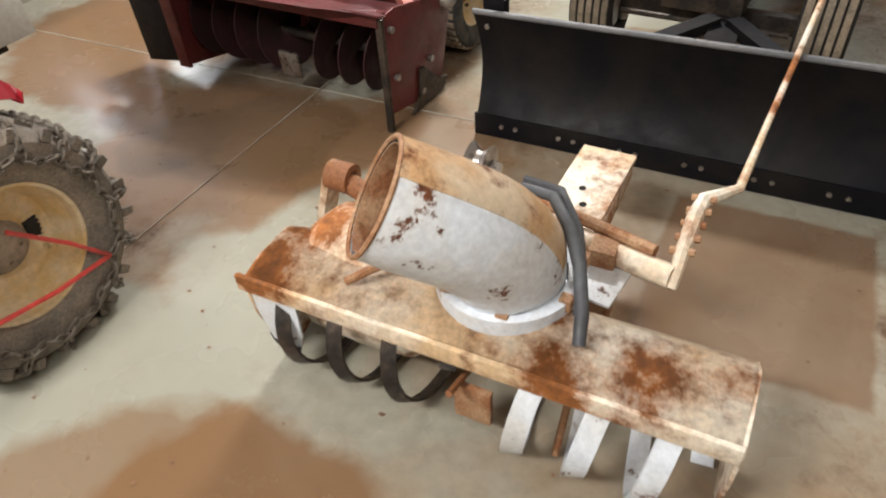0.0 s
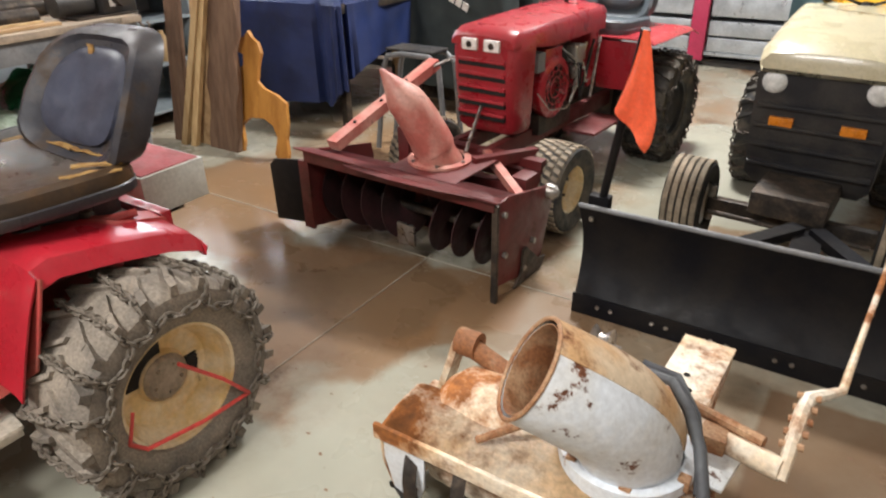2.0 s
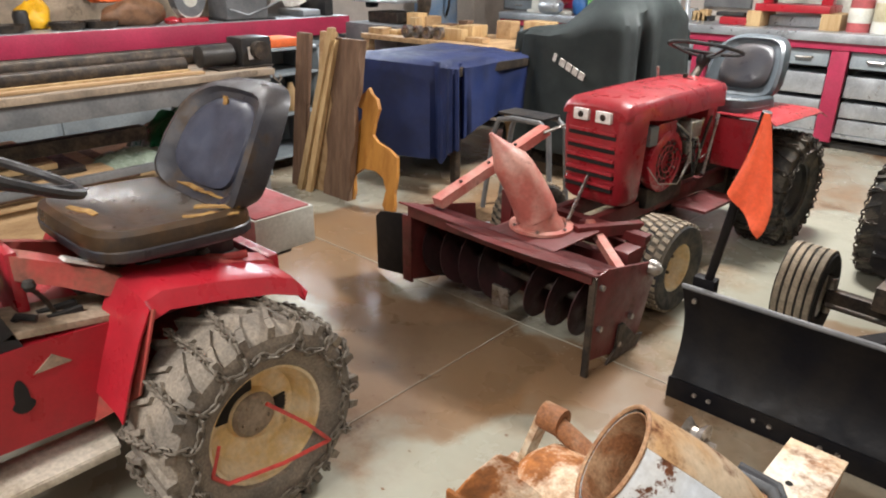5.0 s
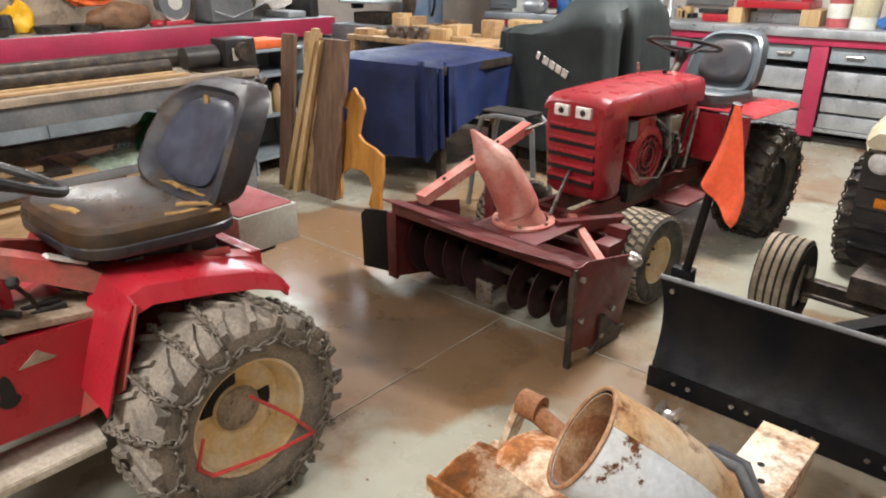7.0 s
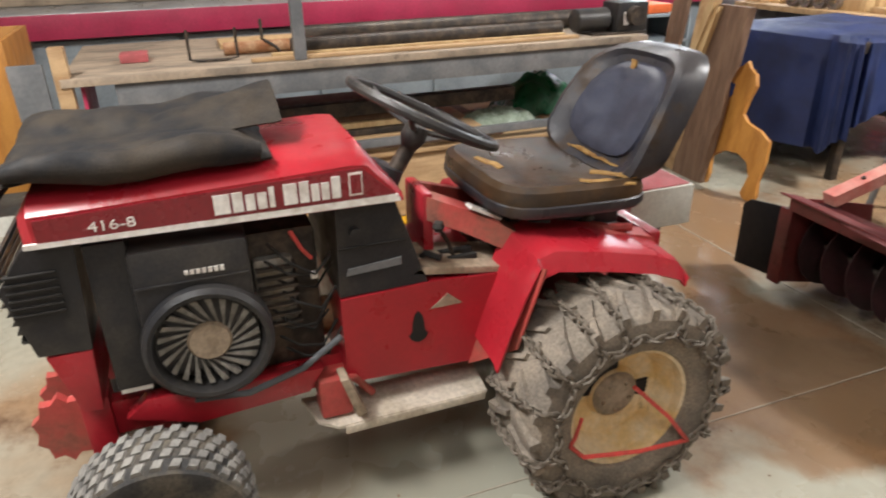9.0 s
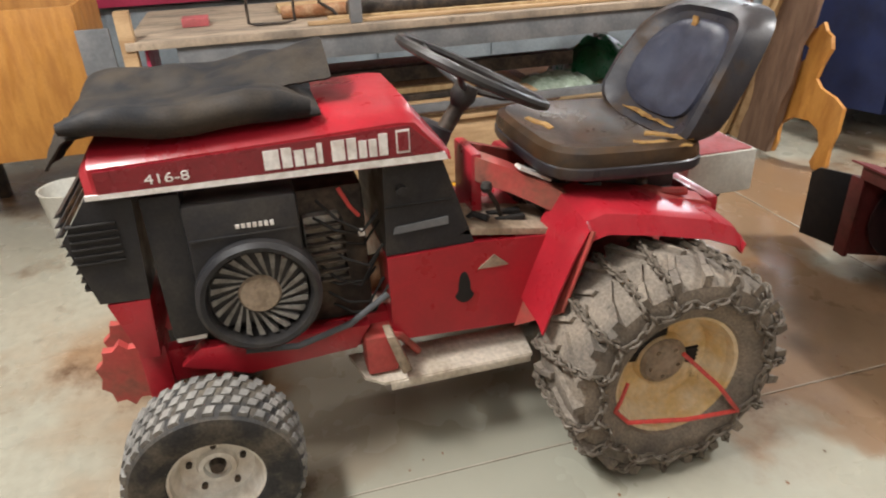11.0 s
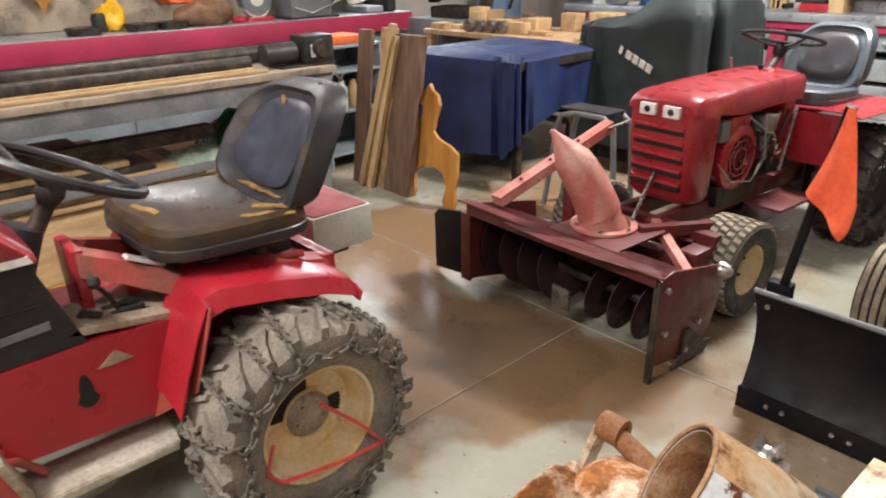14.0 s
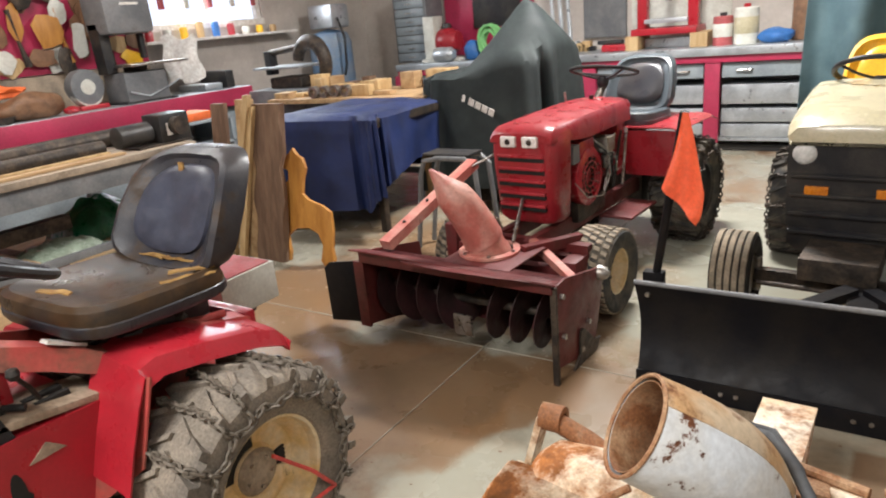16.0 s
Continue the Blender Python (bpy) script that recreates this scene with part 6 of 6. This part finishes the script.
for i in range(4):
    x = -3.75 + .1 * i
    solo("metal_ring", lathe([(.03, -.03), (.05, -.03), (.05, .03), (.03, .03), (.03, -.03)], (x, 4.99 + .02 * i, .891), 20, axis="y"), M_STEEL, "short pale metal pipe ring on the table", "ring", "rings on the table")

# ---- machines and clutter on the west counter ----
bsw = thing("band_saw", (-5.0, 4.1, .955), "dark grey benchtop band saw with a light steel table", "band saw")
part("saw_base", box(-5.15, -4.85, 3.98, 4.38, .956, 1.2, .02), M_GREYST, bsw)
part("saw_foot", box(-5.18, -4.80, 3.93, 4.42, .955, .972, .005), M_BLACK, bsw)
part("saw_column", box(-5.12, -4.98, 3.93, 4.02, 1.2, 1.6, .01), M_BLACK, bsw)
part("saw_head", box(-5.16, -4.84, 3.93, 4.36, 1.5, 1.88, .05), M_GREYST, bsw)
part("saw_table", box(-5.2, -4.75, 4.0, 4.55, 1.245, 1.265, .003), M_STEEL, bsw)
part("blade_guard", box(-5.02, -4.97, 4.28, 4.32, 1.3, 1.5, .004), M_BLACK, bsw)
part("saw_trunnion", box(-5.06, -4.95, 4.12, 4.28, 1.2, 1.246, .01), M_DARK, bsw)
part("name_bar", box(-4.84, -4.835, 4.08, 4.24, 1.72, 1.74, 0), M_WHITE, bsw)
part("power_cord", tube([(-4.83, 4.0, 1.05), (-4.80, 4.15, 1.0), (-4.8, 4.35, 1.06), (-4.85, 4.5, 1.1)], .006, 6), M_SILVER, bsw)
gd = thing("bench_grinder", (-5.0, 3.7, .955), "cream round bench grinder with a dark guard on the counter", "grinder")
part("wheel_cover", lathe([(0, -.05), (.12, -.05), (.13, 0), (.12, .05), (0, .05)], (-5.0, 3.72, 1.1), 28), M_BOXW, gd)
part("cover_cap", lathe([(.06, -.055), (.135, -.05), (.14, 0), (.135, .05), (.06, .055)], (-5.0, 3.72, 1.13), 24), M_GREYST, gd)
part("grinder_foot", box(-5.1, -4.9, 3.6, 3.84, .955, .99, .01), M_RED, gd)


def lump(name, c, r, material, label, category, seed=1, amp=.25):
    bm = bmesh.new()
    bmesh.ops.create_icosphere(bm, subdivisions=3, radius=1)
    for v in bm.verts:
        k = 1 + amp * nz(v.co.x, v.co.y, v.co.z + seed, 1.6)
        v.co = Vector((v.co.x * r[0] * k, v.co.y * r[1] * k, max(v.co.z * k, -.75) * r[2]))
        v.co += Vector(c) + Vector((0, 0, .75 * r[2]))
    return solo(name, bm, material, label, category)


lump("leather_bag", (-4.95, 3.25, .955), (.12, .24, .11), M_LEATHER, "brown leather bag slumped on the counter", "bag", 2)
lump("orange_cloth", (-5.05, 3.12, 1.12), (.1, .16, .05), M_ORANGE, "crumpled orange cloth on the leather bag", "cloth", 5, .5)
lump("yellow_cloth", (-5.1, 2.6, .955), (.1, .1, .12), M_YELLOW, "crumpled yellow cloth on the counter", "cloth", 6, .5)
for i, y in enumerate((2.75, 2.98, 2.35)):
    solo("steel_pan", lathe([(0, .004), (.1, .004), (.12, .05), (.125, .05), (.105, 0), (0, 0)], (-4.92, y, .956), 24, axis="z"), M_DARK, "shallow dark pan on the counter", "pan", "pans on the counter")
solo("dark_jar", lathe([(0, 0), (.05, 0), (.055, .1), (.04, .13), (0, .135)], (-5.05, 2.5, .956), 18, axis="z"), M_BLACK, "dark round jar on the counter", "jar")
lump("red_cloth", (-4.9, 3.52, .955), (.05, .06, .03), M_RED, "small red rag on the counter", "rag", 7)
pw = bmesh.new()
grid_sheet(lambda u, v: (-5.18 + .06 * math.sin(u * 8) * v, 4.62 + .36 * u + .02 * math.sin(v * 9), 1.45 - .4 * v + .03 * math.sin(u * 7)), 18, 14, .004, pw)
solo("dust_bag", pw, M_WHITE, "white cloth dust bag hanging on the wall", "bag")
# pegboard with hanging leather and tools
pg = thing("tool_board", (W + .01, 3.2, 1.25), "crimson tool board with hanging leather and tools", "tool board")
part("board", box(W + .003, W + .025, 1.2, 4.6, 1.25, 2.3, .003), M_PINK, pg)
part("upper_strip", box(W + .003, W + .02, -2.0, 4.6, .96, 1.24, .003), M_BENCHTOP, pg)
rnd = random.Random(77)
pal = (M_LEATHER, M_CUTOUT, M_PINE, M_BARK, M_LEATHER, M_CUTOUT, M_DARK, M_CUTOUT, M_YELLOW, M_LEATHER, M_BOXW)
for i in range(84):
    y, z = rnd.uniform(1.9, 4.55), rnd.uniform(1.24, 2.0)
    w, h = rnd.uniform(.05, .15), rnd.uniform(.08, .2)
    n = 9
    poly = [(y + w * rnd.uniform(.6, 1.1) * math.cos(2 * math.pi * k / n), z + h * rnd.uniform(.6, 1.1) * math.sin(2 * math.pi * k / n)) for k in range(n)]
    x = W + .026 + .0009 * i
    solo("leather_pattern", prism(poly, 0, x, x + .008, .001), pal[i % len(pal)], "cut leather or board pattern hanging on the wall", "pattern", "patterns on the tool board")
for i in range(6):
    y = 2.4 + .35 * i
    solo("hanging_tool", tube([(W + .075, y, 1.75), (W + .075, y + .03, 1.5), (W + .075, y + .06, 1.32)], [.02, .014, .03], 8), M_DARK if i % 2 else M_CUTOUT, "tool with a dark handle hanging on the board", "tool", "tools on the tool board")
# scroll saw on its stand
ssw = thing("scroll_saw", (-4.35, 5.35, .85), "dark scroll saw with a curved arm on the counter end", "scroll saw")
part("saw_stand", box(-4.75, -4.05, 5.15, 5.75, .0, .90, .01), M_GREYST, ssw)
part("saw_body", box(-4.6, -4.2, 5.3, 5.6, .90, 1.0, .02), M_DARK, ssw)
part("saw_table", box(-4.75, -4.15, 5.25, 5.65, 1.08, 1.10, .003), M_SILVER, ssw)
arc = [(-4.15 + .17 * math.cos(a) - .02, 5.45, 1.10 + .2 * math.sin(a)) for a in [radians(-60 + 12 * k) for k in range(20)]]
part("saw_arm", tube(arc, [.05 + .02 * math.sin(k / 19 * math.pi) for k in range(20)], 10), M_DARK, ssw)
part("saw_arm_upper", rod((-4.2, 5.45, 1.27), (-4.7, 5.45, 1.22), .03, 10), M_DARK, ssw)
part("saw_clamp", box(-4.74, -4.66, 5.4, 5.5, 1.02, 1.24, .01), M_BLACK, ssw)
# sewing-like machine and boxes under the window
for i, (y, w, h, m) in enumerate(((4.75, .2, .06, M_SILVER), (5.0, .1, .16, M_BLACK))):
    solo("small_machine", box(-5.25, -4.85, y, y + w, .956, .956 + h, .02), m, "small grey machine on the counter", "machine")
solo("window_shelf", box(W + .003, W + .2, 4.5, 6.4, 1.40, 1.425, .003), M_WHITE, "white shelf under the window", "shelf")
for i in range(9):
    y = 4.6 + .19 * i
    h = .06 + .1 * rnd.random()
    solo("shelf_jar", lathe([(0, 0), (.035, 0), (.038, h * .8), (.028, h), (0, h)], (W + .1, y, 1.426), 14, axis="z"), (M_RED, M_BOXW, M_YELLOW, M_PINE, M_BLUEP)[i % 5], "small jar or can on the window shelf", "jar", "jars on the window shelf")
for i in range(5):
    y = 4.8 + .28 * i
    solo("curtain_strip", grid_sheet(lambda u, v, y=y: (W + .04 + .02 * math.sin(u * 9), y + .06 * u, 2.45 - .75 * v), 8, 10, .003), (M_PINKTOP, M_BOXW)[i % 2], "faded strip hanging by the window", "strip", "strips by the window")

# ---- north counter and wall ----
NORTH = set(bpy.data.objects)
solo("pressure_tank", lathe([(0, -.02), (.17, 0), (.2, .06), (.2, .55), (.17, .62), (.05, .66), (0, .66)], (-4.75, 7.3, .03), 28, axis="z"), M_GREYST, "grey upright pressure tank", "tank")
cmp_ = thing("air_compressor", (-4.9, 7.6, 0), "blue upright air compressor tank with hoses", "compressor")
part("tank", lathe([(0, .05), (.2, .08), (.24, .15), (.24, 1.25), (.2, 1.35), (0, 1.4)], (-4.95, 7.5, 0), 30, axis="z"), M_TANK, cmp_)
part("motor", box(-5.1, -4.75, 7.35, 7.65, 1.4, 1.65, .04), M_SILVER, cmp_)
part("hose", tube([(-4.72, 7.4, 1.5), (-4.6, 7.35, 1.3), (-4.62, 7.35, 1.0), (-4.7, 7.4, .9)], .014, 8), M_RUBGAP, cmp_)
for k in range(4):
    part("tank_foot", box(-4.95 + .16 * math.cos(k * 1.57) - .02, -4.95 + .16 * math.cos(k * 1.57) + .02, 7.5 + .16 * math.sin(k * 1.57) - .02, 7.5 + .16 * math.sin(k * 1.57) + .02, 0, .1, .003), M_BLUEP, cmp_)
dcab = thing("drawer_cabinet", (-4.35, 8.4, .93), "grey small-parts drawer cabinet", "cabinet")
part("cabinet_body", box(-4.58, -4.12, 8.25, 8.6, .931, 1.75, .005), M_GREYST, dcab)
for i in range(8):
    d = part("small_drawer", box(-4.55, -4.15, 8.235, 8.25, .95 + .098 * i, 1.035 + .098 * i, .004), M_GREYDR, dcab)
    part("drawer_pull", box(-4.4, -4.3, 8.222, 8.235, .985 + .098 * i, .995 + .098 * i, .002), M_STEEL, d)
# the red-framed window-like board
solo("wall_panel", box(-4.1, -2.95, 8.65 - .03, 8.65 - .005, .96, 2.2, .003), M_PINK, "crimson board on the wall", "panel")
solo("dark_screen", box(-3.7, -3.1, 8.65 - .06, 8.65 - .032, 1.25, 1.95, .006), M_BLACK, "dark square board on the wall", "board")
gw = thing("red_grinder", (-4.2, 8.2, .931), "red rounded bench tool with a white stand", "tool")
part("tool_body", lathe([(0, -.16), (.1, -.15), (.15, -.05), (.15, .05), (.1, .15), (0, .16)], (-3.86, 8.25, 1.14), 24), M_REDB, gw)
part("tool_stand", box(-4.08, -3.94, 8.1, 8.3, .931, 1.42, .008), M_BOXW, gw)
part("tool_foot", box(-4.1, -3.6, 8.05, 8.4, .931, .965, .006), M_BOXW, gw)
part("tool_cap", lathe([(0, 0), (.06, 0), (.05, .05), (0, .06)], (-3.86, 8.25, 1.28), 16, axis="z"), M_BLACK, gw)
lump("blue_jug", (-3.5, 8.2, .931), (.11, .1, .12), M_BLUEP, "blue plastic jug on the counter", "jug", 3, .1)
hs = bmesh.new()
pts = []
for k in range(160):
    a = k * .5
    r = .11 + .03 * math.sin(k * .37)
    pts.append((-3.25 + r * math.cos(a), 8.15 + .05 * math.sin(k * .21), 1.12 + 1.2 * r * math.sin(a)))
tube(pts, .012, 6, hs)
solo("coiled_hose", hs, M_GREENL, "coiled bright green hose on the counter", "hose")
solo("small_motor", lathe([(0, -.12), (.07, -.12), (.08, -.08), (.08, .08), (.05, .12), (0, .12)], (-3.75, 8.0, 1.012), 20), M_SILVER, "small grey motor on the counter edge", "motor")
for i in range(3):
    solo("aluminium_rod", rod((-2.95 + .1 * i, 8.15, .94), (-3.2 + .1 * i, 8.6, 2.0), .02, 10), M_SILVER, "pale aluminium rod leaning on the wall", "rod", "rods leaning on the wall")
solo("dark_board", box(-2.75, -2.3, 8.65 - .05, 8.65 - .006, 1.05, 2.1, .004), M_GREYST, "dark grey board leaning on the wall", "board")
prs = thing("shop_press", (-1.7, 8.3, .93), "bright red press frame standing on wooden blocks", "press")
part("press_foot", box(-2.0, -1.4, 8.12, 8.5, 1.06, 1.12, .006), M_RED, prs)
part("press_post", box(-1.98, -1.89, 8.25, 8.35, 1.12, 2.0, .006), M_RED, prs)
part("press_post", box(-1.51, -1.42, 8.25, 8.35, 1.12, 2.0, .006), M_RED, prs)
part("press_ram", lathe([(0, 0), (.03, 0), (.03, .5), (0, .5)], (-1.7, 8.3, 1.35), 14, axis="z"), M_STEEL, prs)
part("press_plate", box(-1.9, -1.5, 8.2, 8.45, 1.16, 1.2, .004), M_SILVER, prs)
part("press_block", box(-2.05, -1.93, 8.1, 8.5, .931, 1.06, .004), M_PINE, prs)
part("press_block", box(-1.45, -1.3, 8.1, 8.5, .931, 1.06, .004), M_PINE, prs)
part("press_shelf", box(-1.92, -1.46, 8.3, 8.5, .931, 1.02, .004), M_SILVER, prs)
solo("red_vise", box(-2.35, -2.08, 8.1, 8.3, .931, 1.0, .02), M_RED, "small red vise on the counter", "vise")
solo("black_handle_tool", box(-2.4, -2.15, 8.12, 8.2, 1.001, 1.04, .012), M_BLACK, "black-handled tool lying on the vise", "tool")
for i, (x, r, h, m) in enumerate(((-1.12, .085, .24, M_PINKTOP), (-.9, .1, .3, M_BOXW))):
    can = thing("oil_can", (x, 8.2, .931), ("pale red tin can on the counter", "cream and red tin can on the counter")[i], "can", "cans on the counter")
    part("can_body", lathe([(0, 0), (r, 0), (r, h), (r * .9, h + .01), (0, h + .012)], (x, 8.2, .931), 24, axis="z"), m, can)
    part("can_label", lathe([(r + .001, h * .3), (r + .003, h * .32), (r + .003, h * .75), (r + .001, h * .77)], (x, 8.2, .931), 24, axis="z"), (M_BOXW, M_RED)[i] if i == 0 else M_CREAM, can)
    part("can_cap", lathe([(0, 0), (.03, 0), (.03, .03), (0, .03)], (x, 8.2, .931 + h + .01), 14, axis="z"), M_BLACK if i == 0 else M_RED, can)
lump("blue_bundle", (-.62, 8.2, .931), (.14, .1, .07), M_BLUEP, "blue cloth bundle on the counter", "bundle", 9)
solo("wire_rack", box(-.48, -.12, 8.25, 8.4, .931, 1.35, .02), M_LEATHER, "brown framed rack on the counter", "rack")
solo("cream_board", box(-2.15, -1.2, 8.65 - .03, 8.65 - .004, 1.05, 2.2, .004), M_BOXW, "cream board fixed to the wall", "board")
rnd = random.Random(5)
for i in range(9):
    a = rnd.uniform(.03, .07)
    solo("counter_block", box(-3.0 + .05 * i - a, -3.0 + .05 * i + a * .2, 8.4, 8.5, .931, .931 + rnd.uniform(.04, .12), .003), rnd.choice((M_PINE, M_SILVER, M_BLACK)), "small block at the back of the counter", "block", "blocks on the counter")
bring_nearer(NORTH, -.83, .115)
# white cupboard beside the bench end
sc = thing("open_shelf_unit", (-3.5, 3.75, 0), "white open shelf unit with jars beside the boards", "shelf unit")
part("shelf_back", box(-4.05, -4.03, 3.45, 3.95, 0, .86, .003), M_GREYDR, sc)
for z in (.1, .4, .68, .85):
    part("shelf_board", box(-4.03, -3.6, 3.45, 3.95, z, z + .018, .002), M_GREYDR, sc)
for y in (3.45, 3.93):
    part("side_board", box(-4.03, -3.6, y, y + .018, 0, .868, .002), M_GREYDR, sc)
for i in range(4):
    solo("white_bottle", lathe([(0, 0), (.04, 0), (.042, .14), (.02, .18), (.02, .2), (0, .2)], (-3.68, 3.53 + .1 * i, .419), 16, axis="z"), M_BOXW if i % 2 else M_PINE, "pale plastic bottle on the shelf", "bottle", "bottles on the shelf")
solo("orange_tool_case", box(-3.85, -3.62, 3.5, 3.8, .869, .93, .02), M_ORANGE, "orange case on the shelf unit", "case")
# leaf litter specks near the blowers
rnd = random.Random(2)
bm = bmesh.new()
for i in range(160):
    x, y, s = rnd.uniform(-1.6, .9), rnd.uniform(.9, 3.0), rnd.uniform(.002, .006)
    a = rnd.uniform(0, 6)
    v = [bm.verts.new((x + s * (1 + rnd.random()) * math.cos(a + t), y + s * math.sin(a + t), .0008 + .001 * rnd.random())) for t in (0, 1.7, 3.3, 4.9)]
    bm.faces.new(v)
solo("floor_debris", bm, M_LEATHER, "tiny dirt flakes scattered on the concrete", "debris", kind="stuff")

# ---- crate stack beyond the bench end ----
cr = thing("wooden_crate", (-3.4, -.3, 0), "orange-brown plywood crate standing beyond the bench", "crate")
part("crate_side", box(-3.12, -3.1, -.7, .02, .35, 1.0, .003), M_CUTOUT, cr)
part("crate_side", box(-3.7, -3.68, -.7, .02, .35, 1.0, .003), M_CUTOUT, cr)
part("crate_end", box(-3.68, -3.12, 0, .02, .35, 1.0, .003), M_CUTOUT, cr)
part("crate_end", box(-3.68, -3.12, -.7, -.68, .35, 1.0, .003), M_CUTOUT, cr)
part("crate_floor", box(-3.68, -3.12, -.68, 0, .35, .37, .002), M_WOOD, cr)
for x in (-3.66, -3.16):
    for y in (-.66, -.02):
        part("crate_leg", box(x - .03, x + .03, y - .03, y + .02, 0, .349, .003), M_DARK, cr)
solo("white_bucket", lathe([(0, 0), (.1, 0), (.125, .26), (.13, .27), (.12, .27), (.1, .01), (0, .01)], (-2.9, -.15, .0), 26, axis="z"), M_BOXW, "white plastic bucket on the floor", "bucket")
solo("steel_sheet", prism([(-3.02, .02), (-3.0, .02), (-2.93, .92), (-2.95, .92)], 1, .04, .17, .003), M_GREYST, "grey steel panel leaning beside the bench", "panel")

# ---- dark tube stand behind the blower boom ----
ts = thing("tube_stand", (-1.85, 4.0, 0), "dark grey bent tube stand with a flat seat", "stand")
for y in (3.95, 4.12):
    part("tube_leg", tube([(-2.05, y, .016), (-1.98, y, .5), (-1.95, y, .58), (-1.85, y, .6), (-1.66, y, .6), (-1.6, y, .55), (-1.55, y, .016)], .016, 8), M_GREYST, ts)
part("stand_seat", box(-1.96, -1.64, 3.95, 4.12, .612, .625, .004), M_BLACK, ts)
part("stand_brace", rod((-2.02, 3.95, .25), (-2.02, 4.12, .25), .01, 8), M_GREYST, ts)
solo("floor_cord", tube([(-2.3 + .06 * k, 3.75 + .08 * math.sin(k * .9), .008) for k in range(14)], .007, 6), M_SILVER, "pale electric cord lying on the floor", "cord")
